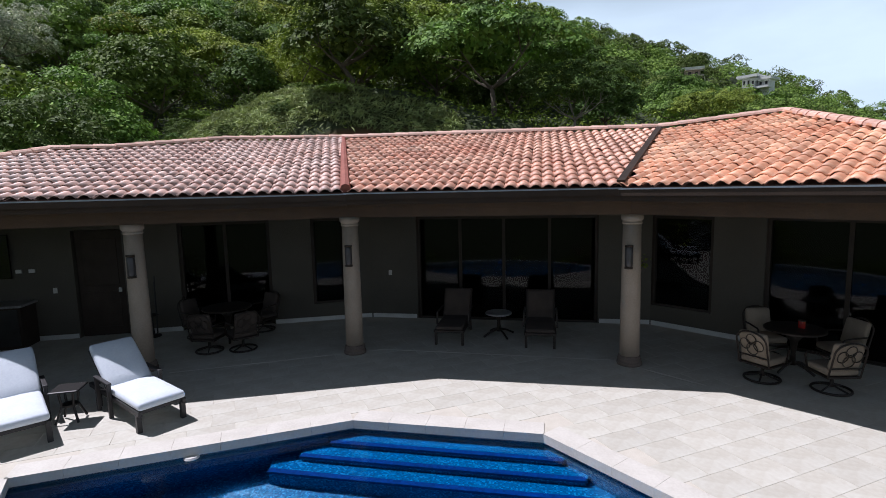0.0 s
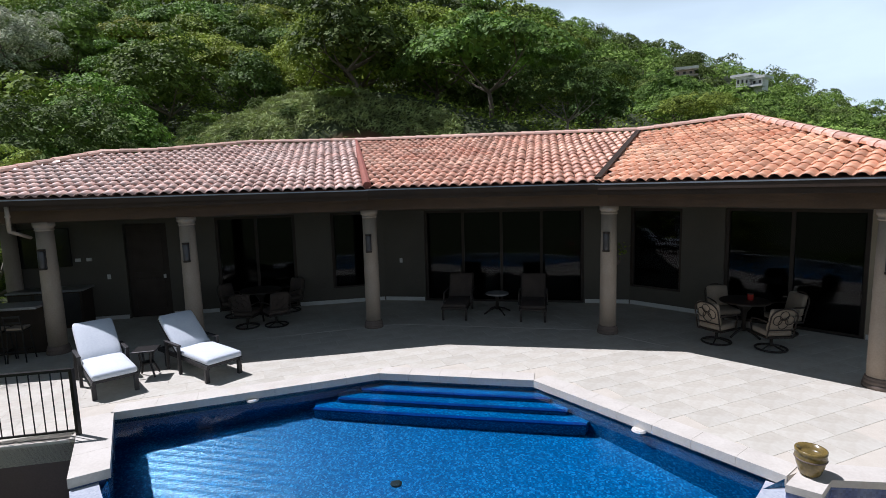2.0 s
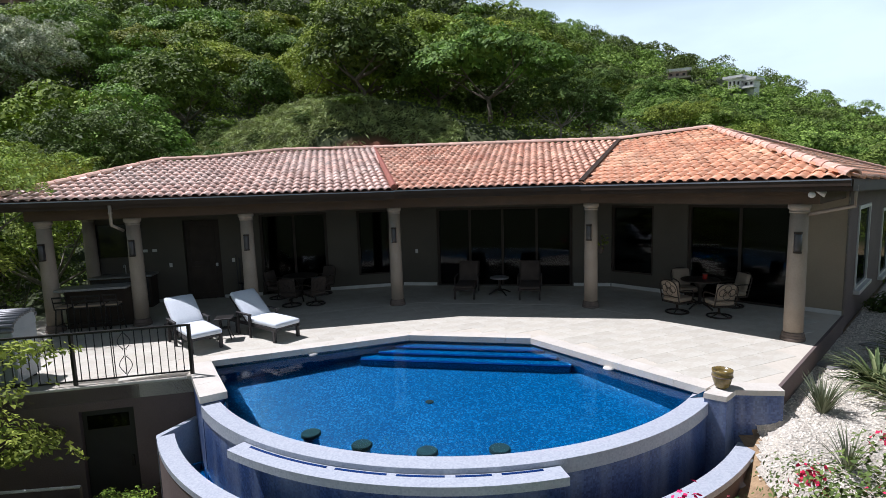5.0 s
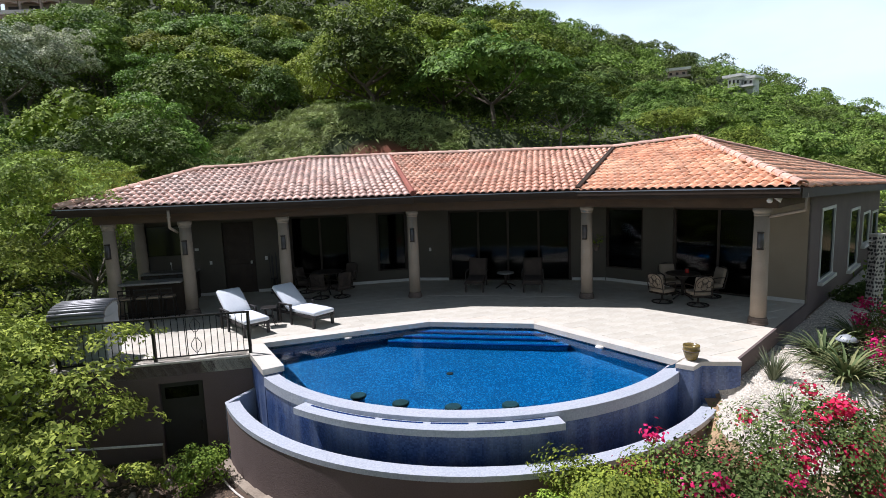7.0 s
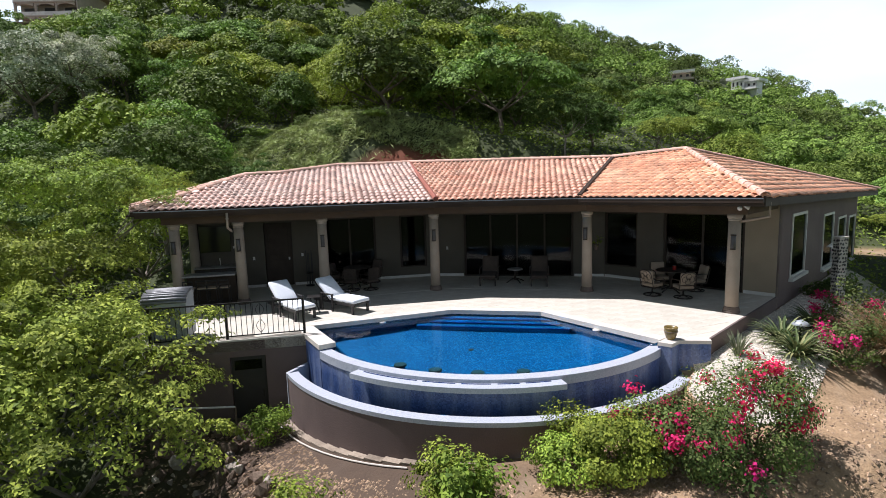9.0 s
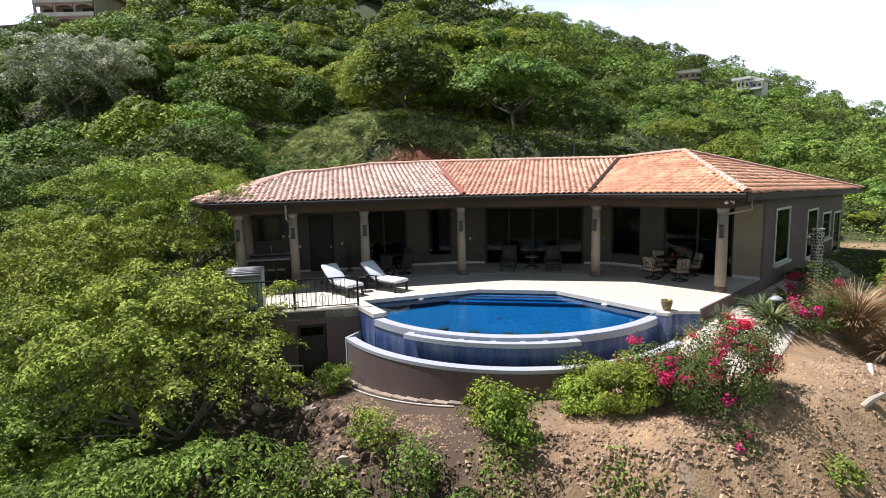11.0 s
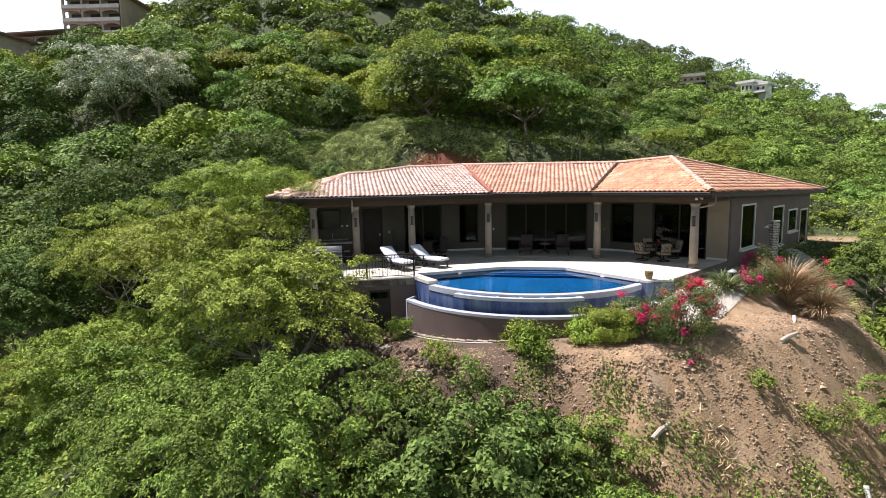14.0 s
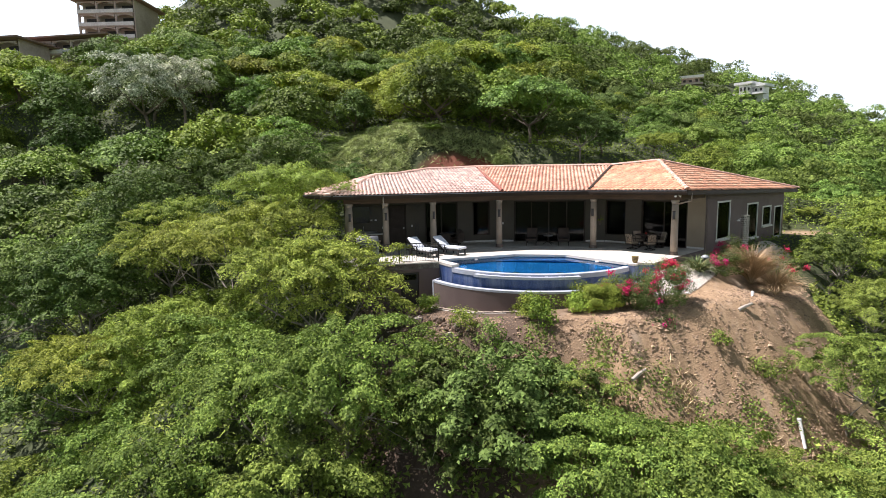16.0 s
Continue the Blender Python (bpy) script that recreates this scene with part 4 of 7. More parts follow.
def fascia(a, b, gutter=True):
    """Fascia board under an eave, with a lipped gutter where there is one."""
    u = (b - a).normalized()
    o = Vector((u.y, -u.x, 0)).normalized()
    bm = bmesh.new()
    prism([tuple((a + o * 0.02).xy), tuple((b + o * 0.02).xy), tuple((b - o * 0.06).xy), tuple((a - o * 0.06).xy)], SOFFIT_Z - 0.06, EAVE_Z - 0.02, bm)
    if gutter:
        prism([tuple((a + o * 0.11).xy), tuple((b + o * 0.11).xy), tuple((b + o * 0.02).xy), tuple((a + o * 0.02).xy)], EAVE_Z - 0.13, EAVE_Z - 0.03, bm)
        # pale strip along the rim: the dark gutter's highlight put into colour
        lip = prism([tuple((a + o * 0.122).xy), tuple((b + o * 0.122).xy), tuple((b + o * 0.1).xy), tuple((a + o * 0.1).xy)], EAVE_Z - 0.035, EAVE_Z - 0.012)
        for v in lip.verts:
            v.co.z += (b.z - a.z) * (v.co - a).dot(u) / (b - a).length + a.z - EAVE_Z
        part("gutter_lip", lip, LIP_SHINE, house, "thin pale strip for the highlight on the dark gutter lip")
    for v in bm.verts:
        v.co.z += (b.z - a.z) * (v.co - a).dot(u) / (b - a).length + a.z - EAVE_Z
    return part("gutter", bm, FASCIA, house, "dark gutter and fascia")


for a, b in ((L_B, L_F), (L_F, on_roof("L", *local("L", V1E))), (on_roof("M", *local("M", V1E)), on_roof("M", *local("M", V2E))), (on_roof("R", *local("R", V2E)), E_F), (E_F, E_B)):
    fascia(a, b, a is not E_F)

# ---- plants ----
LEAF_HILL = foliage("mid_green_leaves", (0.24, 0.32, 0.05), (0.09, 0.145, 0.028), (0.224, 0.313, 0.039))
LEAF_LIME = foliage("yellow_green_leaves", (0.3, 0.37, 0.047), (0.14, 0.195, 0.032), (0.25, 0.32, 0.04))
LEAF_COOL = foliage("cool_green_leaves", (0.205, 0.32, 0.065), (0.07, 0.125, 0.03), (0.17, 0.29, 0.04))
LEAF_DEEP = foliage("deep_green_leaves", (0.14, 0.215, 0.052), (0.047, 0.08, 0.021), (0.124, 0.191, 0.034))
LEAF_PALE = foliage("pale_flowering_leaves", (0.68, 0.71, 0.53), (0.06, 0.11, 0.03), (0.25, 0.3, 0.16))
LEAF_NEAR = foliage("bright_leaves", (0.235, 0.33, 0.062), (0.068, 0.118, 0.026), (0.24, 0.325, 0.06), 0.12)
LEAF_GOLD = foliage("feathery_lime_leaves", (0.315, 0.405, 0.066), (0.105, 0.158, 0.033), (0.28, 0.335, 0.06), 0.12)
LEAF_SHRUB = foliage("glossy_shrub_leaves", (0.3, 0.41, 0.06), (0.1, 0.175, 0.028), (0.3, 0.4, 0.06))
GRASS = foliage("hill_grass_blades", (0.36, 0.43, 0.17), (0.2, 0.265, 0.09), (0.32, 0.36, 0.11))
BARK = material("grey_bark", (0.2, 0.16, 0.12), 0.9, other=(0.1, 0.08, 0.06), scale=5, fine=30, bump=0.6)


def leaf_mesh(name, centres, normals, size, mat, rg, fold=0.25, slim=0.55, folded=True):
    """Many small leaves at the given places, folded along the middle or, far off, flat."""
    n = len(centres)
    d = rg.normal(size=(n, 3))
    d -= (d * normals).sum(1, keepdims=True) * normals
    d /= np.linalg.norm(d, axis=1, keepdims=True) + 1e-9
    s = np.cross(normals, d)
    L = (size * rg.uniform(0.6, 1.35, n))[:, None]
    W = L * slim
    up = normals * (L * fold)
    if folded:
        v = np.stack([centres - d * L * 0.5, centres + s * W * 0.5 + up * 0.5, centres + d * L * 0.5, centres - s * W * 0.5 + up * 0.5], 1).reshape(-1, 3)
        i = np.arange(n) * 4
        tri = np.stack([np.stack([i, i + 1, i + 2], 1), np.stack([i, i + 2, i + 3], 1)], 1).reshape(-1, 3)
    else:
        v = np.stack([centres - d * L * 0.5, centres + d * L * 0.5, centres + s * W * 0.9 + up * 0.3], 1).reshape(-1, 3)
        tri = np.arange(n * 3).reshape(-1, 3)
    me = bpy.data.meshes.new(name)
    me.vertices.add(len(v))
    me.vertices.foreach_set("co", v.ravel())
    me.loops.add(tri.size)
    me.loops.foreach_set("vertex_index", tri.ravel())
    me.polygons.add(len(tri))
    me.polygons.foreach_set("loop_start", np.arange(0, tri.size, 3))
    me.update(calc_edges=True)
    me.materials.append(mat)
    return me


def crown_points(rg, pads, per, rx, rz, z0, pad_r, flat=0.4, umbrella=0.0, droop=0.0, core=0.05, deep=0.78, core_size=3.2, spray=0.0):
    """Leaf places on domed pads of foliage that stand in tiers round a lopsided crown, dark gaps between;
    a few broad leaves fill the middle. Gives places, normals and relative leaf sizes."""
    c, nn, sz = [], [], []
    a0 = rg.uniform(0, 6.3)
    for i in range(pads):
        th = a0 + 2.39996 * i + rg.uniform(-0.35, 0.35)
        ph = math.acos(np.clip(1 - 1.32 * (i + rg.uniform(0, 1)) / pads, -1, 1))
        r = rg.uniform(deep, 1.05) * (1 + 0.16 * math.sin(2 * th + a0) + 0.1 * math.sin(5 * th))
        p = np.array([rx * r * math.sin(ph) * math.cos(th), rx * r * math.sin(ph) * math.sin(th), z0 + rz * r * math.cos(ph)])
        if umbrella:
            q = np.hypot(p[0], p[1]) / rx
            p[2] = z0 + rz * (1 - umbrella * q * q) * rg.uniform(0.62, 1.0)
        cr = pad_r * rg.uniform(0.65, 1.35)
        ang, rho = rg.uniform(0, 2 * math.pi, per), np.sqrt(rg.uniform(0, 1, per))
        lobe = 1 + 0.22 * np.sin(3 * ang + i) + 0.14 * np.sin(7 * ang + 2 * i)
        off = np.stack([np.cos(ang) * rho * lobe * cr, np.sin(ang) * rho * lobe * cr, cr * flat * (0.9 - 1.3 * rho ** 2) - droop * cr * rho ** 3], 1)
        off[:, 2] -= np.abs(rg.normal(size=per)) * cr * flat * 0.5
        off += rg.normal(size=(per, 3)) * cr * 0.06
        # sprays: drawn out along the branch, narrow, ragged at the tip, some rising and some hanging
        if spray:
            along, across = off[:, 0] * math.cos(th) + off[:, 1] * math.sin(th), off[:, 1] * math.cos(th) - off[:, 0] * math.sin(th)
            st = 1 + spray * rg.uniform(0.5, 1.5)
            along, across = along * st, across * (0.85 - 0.3 * spray * along / cr / 2)
            across += 0.12 * cr * np.sin(along / cr * 6 + i)
            off[:, 0], off[:, 1] = along * math.cos(th) - across * math.sin(th), along * math.sin(th) + across * math.cos(th)
            off[:, 2] = off[:, 2] * 0.75 + along * rg.uniform(-0.15, 0.75)
        # pads lean outward, away from the trunk
        lean = 0.35 * math.sin(ph)
        off[:, 2] -= lean * (off[:, 0] * math.cos(th) + off[:, 1] * math.sin(th))
        c.append(p + off)
        dome = np.stack([np.cos(ang) * rho, np.sin(ang) * rho, np.full(per, 0.55)], 1)
        no = dome * 0.75 + np.array([math.cos(th), math.sin(th), 0]) * 0.3 * math.sin(ph) + [0, 0, 0.3] + rg.normal(size=(per, 3)) * 0.32
        nn.append(no)
        sz.append(np.ones(per))
    m = int(pads * per * core)
    d = rg.normal(size=(m, 3))
    d *= (rg.uniform(0.1, 1, m) ** 0.4 / np.linalg.norm(d, axis=1))[:, None]
    c.append(d * [rx * 0.72, rx * 0.72, rz * (0.3 if umbrella else 0.62)] + [0, 0, z0 + rz * (0.3 if umbrella else 0.12)])
    nn.append(rg.normal(size=(m, 3)) + [0, 0, 0.4])
    sz.append(np.full(m, core_size))
    n = np.concatenate(nn)
    return np.concatenate(c), n / np.linalg.norm(n, axis=1, keepdims=True), np.concatenate(sz)


def trunk_mesh(rg, height, r, rx, limbs=5):
    bm = bmesh.new()
    lean = rg.normal(size=2) * 0.12
    mid = Vector((lean[0] * height, lean[1] * height, height * 0.5))
    tube(bm, [(0, 0, -2.6), (lean[0] * 0.4, lean[1] * 0.4, height * 0.22), mid], [r, r * 0.85, r * 0.65], 7)
    for i in range(limbs):
        a = 2 * math.pi * (i + rg.uniform(-0.3, 0.3)) / limbs
        k = rg.uniform(0.45, 0.8)
        e = Vector((math.cos(a) * rx * k, math.sin(a) * rx * k, height * rg.uniform(0.75, 1.0)))
        h = mid.lerp(e, 0.5) + Vector((0, 0, -0.06 * height))
        tube(bm, [mid * 0.9, h, e], [r * 0.5, r * 0.32, r * 0.1], 5)
        for _ in range(2):
            e2 = e + Vector(rg.normal(size=3)) * rx * 0.25
            tube(bm, [h.lerp(e, 0.5), e2], [r * 0.18, r * 0.05], 4)
    return mesh_of(bm, "trunk")


def tree_kind(seed, height, rx, rz, pads, per, leaf, pad_r, mat, flat=0.4, umbrella=0.0, r=0.16, label="", limbs=5, name="tree",
              slim=0.55, folded=False, droop=0.0, bare=None, deep=0.78, core_size=3.2, spray=0.0):
    rg = np.random.default_rng(seed)
    t = thing(name, label=label, category="tree")
    part("trunk", trunk_mesh(rg, height, r, rx, limbs), bare or BARK, t)
    c, n, k = crown_points(rg, pads, per, rx, rz, height, pad_r, flat, umbrella, droop, deep=deep, core_size=core_size, spray=spray)
    part("crown", leaf_mesh("crown", c, n, leaf * k, mat, rg, slim=slim, folded=folded), mat, t, "loose leafy crown in tiers")
    return t


def place_tree(src, x, y, size, turn, z=None, used=set()):
    zz = float(ground_height(x, y)) if z is None else z
    m = pose(x, y, zz, 0, 0, turn) @ Matrix.Diagonal((size, size, size, 1))
    ob = copy_thing(src, pose(x, y, zz, 0, 0, turn)) if src.name in used else src
    used.add(src.name)
    ob.matrix_basis = m
    return ob


PALE_BARK = material("pale_grey_bark", (0.3, 0.27, 0.22), 0.85, other=(0.17, 0.145, 0.115), scale=5, fine=30, bump=0.5)


def slope_trees(seed, per, leaf, mats, labels):
    """Loose feathery trees; the finest leaves are for those that stand nearest."""
    return [tree_kind(seed + i, h, rx, rz, pads, per, leaf, pr, mat, 0.45, um, 0.11, label, 7, slim=0.55, droop=0.2, bare=PALE_BARK, deep=0.66, core_size=1.6, spray=0.7)
            for i, ((h, rx, rz, pads, pr, um), mat, label) in enumerate(zip(((4.0, 2.9, 2.2, 70, 0.4, 0), (3.6, 2.5, 2.2, 62, 0.37, 0), (4.4, 3.3, 1.9, 74, 0.43, 0.5), (3.9, 2.8, 2.4, 72, 0.39, 0)), mats, labels))]


BROAD = slope_trees(200, 360, 0.105, (LEAF_NEAR, LEAF_NEAR, LEAF_GOLD, LEAF_GOLD), ("bright green feathery tree on the slope", "bushy bright green tree on the slope", "yellow-green feathery tree on the slope", "yellow-green bushy tree on the slope"))
BROAD.append(tree_kind(214, 3.9, 2.7, 2.4, 64, 190, 0.15, 0.42, LEAF_DEEP, 0.5, 0, 0.11, "dense dark green broad-leaved tree on the slope", 7, slim=0.6, droop=0.25, bare=PALE_BARK, deep=0.7, core_size=1.6, spray=0.3))
MIDDLE = slope_trees(230, 190, 0.15, (LEAF_DEEP, LEAF_DEEP, LEAF_HILL), ("dark green feathery tree beside the house", "dark green bushy tree beside the house", "green spreading tree beside the house"))
FOREST = [tree_kind(100 + i, h, rx, rz, pads, 270, 0.225, pr, mat, fl, um, 0.15, label, slim=0.72, core_size=2.0)
          for i, (h, rx, rz, pads, pr, fl, um, mat, label) in enumerate((
              (2.6, 2.9, 2.4, 26, 0.95, 0.42, 0, LEAF_HILL, "broad green hillside tree"),
              (3.6, 3.6, 1.7, 28, 1.05, 0.3, 0.8, LEAF_LIME, "flat-topped yellow-green hillside tree"),
              (2.3, 2.4, 2.2, 22, 0.8, 0.5, 0, LEAF_DEEP, "dark green rounded hillside tree"),
              (3.4, 3.0, 3.0, 30, 0.95, 0.34, 0, LEAF_COOL, "tall green hillside tree"),
              (3.1, 3.8, 1.9, 30, 1.05, 0.26, 0.85, LEAF_COOL, "wide umbrella-shaped green tree"),
              (2.0, 2.4, 2.0, 20, 0.85, 0.5, 0, LEAF_LIME, "yellow-green rounded hillside tree"),
              (2.8, 3.1, 2.3, 26, 1.0, 0.36, 0.5, LEAF_DEEP, "dark green spreading hillside tree")))]
PALE_TREE = tree_kind(140, 3.2, 3.1, 2.5, 46, 300, 0.15, 0.62, LEAF_PALE, 0.42, 0, 0.16, "tree with pale whitish blossom on its crown", core_size=1.3)


def grassy(x, y, grow=1.0):
    """The open grassy slope behind the left wing."""
    return ((x + 19) / (7 * grow)) ** 2 + ((y - 24) / (10 * grow)) ** 2 < 1


def cut_bank(x, y):
    """The bare red cut behind the house."""
    return ((x + 7.3) / 4.6) ** 2 + ((y - 16.4) / 2.5) ** 2 < 1


def brow(x, y):
    """The grass-grown brow above the cut."""
    return ((x + 8.5) / 8) ** 2 + ((y - 17.3) / 3.8) ** 2 < 1


def terrace(x, y, grow=1.0):
    """The bare terrace behind the far end of the house."""
    return ((x - 18.5) / (5.5 * grow)) ** 2 + ((y - 13.5) / (6.5 * grow)) ** 2 < 1


def open_bank(x, y):
    """No tree stands here: the grass, the cut, and round the largest trees."""
    return grassy(x, y) or brow(x, y) or terrace(x, y) or (x + 12.5) ** 2 + (y - 29) ** 2 < 36 or (x + 46) ** 2 + (y - 28) ** 2 < 50 or (x + 38) ** 2 + (y - 18) ** 2 < 30


# clearings in front of the houses on the hill: middle, half width, half length, lie
HOUSES = ((-120, 103), (-116, 88), (-129, 76))
CLEAR = ((65, 170, 12, 20, 0.33), (46, 164, 9, 18, 0.25), (-104, 74, 26, 22, -0.95))
taken, spots = [], []
rgf = np.random.default_rng(5)
for _ in range(26000):
    b, dist = math.radians(rgf.uniform(-56, 34)), 24 + 290 * rgf.uniform() ** 1.5
    x, y = 1 + dist * math.sin(b), -24 + dist * math.cos(b)
    if y < 13 and x > -13 or pad_distance(np.array(x), np.array(y)) < 4.0:
        continue
    # an open grassy patch above the cut bank
    if open_bank(x, y):
        continue
    gap = 3.9 + dist * 0.021
    if all((x - u) ** 2 + (y - v) ** 2 > gap * gap for u, v in taken):
        taken.append((x, y))
        spots.append((x, y, dist))
near = sorted([s for s in spots if s[2] < 105], key=lambda s: s[2])[:270]
far = [s for s in spots if s not in near]
for i, (x, y, dist) in enumerate(near):
    k = int(rgf.integers(len(FOREST)))
    if x > 0:
        k = (0, 2, 3, 4, 6, 3, 4)[k]
    size = rgf.uniform(0.75, 1.35) * (0.98 + dist * 0.004)
    # the hill falls away to the right, and its trees stay low there
    if x > 2:
        r = (x - 1.35) / (y + 9.3)
        room = 3.2 + (y + 9.3) * (0.27 - 0.37 * r) - float(ground_height(x, y))
        size = min(size, room / 6.0)
        if size < 0.35:
            continue
    if x > -26 and y < 1:
        rgf.uniform()
        continue
    if dist < 46:
        place_tree(MIDDLE[k % 3 if x < 8 else 2], x, y, size * 0.9, rgf.uniform(0, 360))
    else:
        place_tree(FOREST[k], x, y, size, rgf.uniform(0, 360))
for x, y, size, turn in ((-48, 27, 1.7, 20), (-45.0, 30, 1.2, 130)):
    place_tree(PALE_TREE, x, y, size, turn, 20.2 - 5.9 * size)
BIG_LIME = tree_kind(150, 4.6, 6.2, 4.6, 70, 400, 0.2, 1.35, LEAF_LIME, 0.42, 0, 0.26, "large yellow-green tree above the grassy slope", 8)
place_tree(BIG_LIME, -12.5, 29.5, 1.0, 40)
# low bushes on the grassy slope and along the brow of the cut
for i, (x, y, size) in enumerate(((-20.5, 19.5, 0.3), (-16.0, 17.6, 0.24), (-22.5, 24.0, 0.36), (-17.5, 22.5, 0.26), (-13.2, 18.6, 0.26), (-10.5, 19.6, 0.28), (-4.0, 18.4, 0.3), (-19.0, 29.0, 0.34), (-15.0, 25.0, 0.28), (-1.5, 17.0, 0.34))):
    place_tree(MIDDLE[i % 3], x, y, size, 50 * i, float(ground_height(x, y)) - 2.2 * size)


def far_woods(label, pick, mat):
    """The distant canopy of one tone as one mesh of leafy pads."""
    c, n, sz = [], [], []
    for x, y, dist in pick:
        if any(math.hypot(x - u, y - v) < 15 for u, v in HOUSES):
            continue
        z = float(ground_height(x, y))
        s = rgf.uniform(0.8, 1.45) * (0.9 + dist * 0.0018)
        if any(abs(y - v) < l and abs(x - u - (y - v) * sl) < w for u, v, w, l, sl in CLEAR):
            s *= 0.75
        p, q, k = crown_points(rgf, 13, 76, 3.5 * s, 2.2 * s, 1.5 * s, 1.25 * s, 0.5, rgf.choice([0, 0.8]), core_size=1.8)
        c.append(p + [x, y, z])
        n.append(q)
        sz.append(k)
    me = leaf_mesh("far_woods", np.concatenate(c), np.concatenate(n), 0.66 * np.concatenate(sz), mat, rgf, slim=0.75, folded=False)
    part("far_woods", me, mat, label=label, kind="stuff")


far_woods("dense green woods on the far hillside", [p for p in far[0::2] if p[0] < 0], LEAF_HILL)
far_woods("cool green woods on the falling hillside", [p for p in far[0::2] if p[0] >= 0] + [p for p in far[1::16] if p[0] >= 0], LEAF_COOL)
far_woods("yellow-green treetops on the far hillside", [p for p in far[1::16] if p[0] < 0], LEAF_LIME)
far_woods("dark green treetops on the far hillside", far[3::8] + far[5::8] + far[7::8] + far[9::16], LEAF_DEEP)


def undergrowth():
    """Low scrub that covers the wooded ground, and grass on the open patch."""
    n = 140000
    b, dist = np.radians(rgf.uniform(-56, 36, n)), 20 + 90 * rgf.uniform(size=n) ** 1.4
    x, y = 1 + dist * np.sin(b), -24 + dist * np.cos(b)
    d = pad_distance(x, y)
    ok = ((d > 1.5) | (x > 12.5) & (y > 4) | (y > 10)) & ((y > 13) | (x < -10.5) | (x > 12.0 + 0.5 * np.maximum(-y, 0)))
    ok &= ~(cut_bank(x, y) | brow(x, y) & (rgf.uniform(size=n) < 0.8) | grassy(x, y, 0.95) & (rgf.uniform(size=n) < 0.93) | terrace(x, y + 1.6, 0.36) & (rgf.uniform(size=n) < 0.9))
    x, y, dist = x[ok], y[ok], dist[ok]
    z = ground_height(x, y) + rgf.uniform(0.0, 1, len(x)) ** 2 * (0.5 + 0.5 * bumpy(x, y, 0.6, 4) ** 2) * np.where(terrace(x, y, 1.2), 0.4, 1.1)
    nn = rgf.normal(size=(len(x), 3)) * 0.5 + [0, 0, 0.8]
    nn /= np.linalg.norm(nn, axis=1, keepdims=True)
    me = leaf_mesh("undergrowth", np.stack([x, y, z], 1), nn, 0.03 + 0.0042 * dist, LEAF_HILL, rgf, folded=False)
    part("undergrowth", me, LEAF_HILL, label="low green scrub on the hillside", kind="stuff")
    # knee-high scrub round the bare terrace
    n = 26000
    x, y = 18.5 + rgf.uniform(-6, 7, n), 14.5 + rgf.uniform(-6, 9, n)
    ok = (pad_distance(x, y) > 0.6) & (((x - 18.3) / 2.6) ** 2 + ((y - 11.9) / 1.5) ** 2 > 1)
    x, y = x[ok], y[ok]
    z = ground_height(x, y) + rgf.uniform(0.0, 1, len(x)) * (0.12 + 0.75 * np.clip(bumpy(x, y, 1.3, 3) + 0.3, 0, 1))
    nn = rgf.normal(size=(len(x), 3)) * 0.5 + [0, -0.2, 0.8]
    nn /= np.linalg.norm(nn, axis=1, keepdims=True)
    me = leaf_mesh("terrace_scrub", np.stack([x, y, z], 1), nn, 0.17, LEAF_NEAR, rgf, folded=False)
    part("terrace_scrub", me, LEAF_NEAR, label="knee-high green scrub round a bare terrace", kind="stuff")
    n = 200000
    x, y = -16 + rgf.uniform(-11, 13, n), 24 + rgf.uniform(-10, 11, n)
    ok = (grassy(x, y, 1.03) | brow(x, y)) & (pad_distance(x, y) > 1.0) & ~(cut_bank(x, y) & (rgf.uniform(size=n) < 0.93))
    ok &= rgf.uniform(size=n) < 0.65 + 0.35 * bumpy(x, y, 0.9, 2)
    x, y = x[ok], y[ok]
    L = rgf.uniform(0.4, 1.0, len(x))
    z = ground_height(x, y) + L * 0.35
    nn = rgf.normal(size=(len(x), 3)) * 0.7 + [-0.3, -0.5, 0.9]
    nn /= np.linalg.norm(nn, axis=1, keepdims=True)
    me = leaf_mesh("hill_grass", np.stack([x, y, z], 1), nn, L * 0.55, GRASS, rgf, slim=0.14, folded=False)
    part("hill_grass", me, GRASS, label="tall pale green grass on the open slope", kind="stuff")


undergrowth()

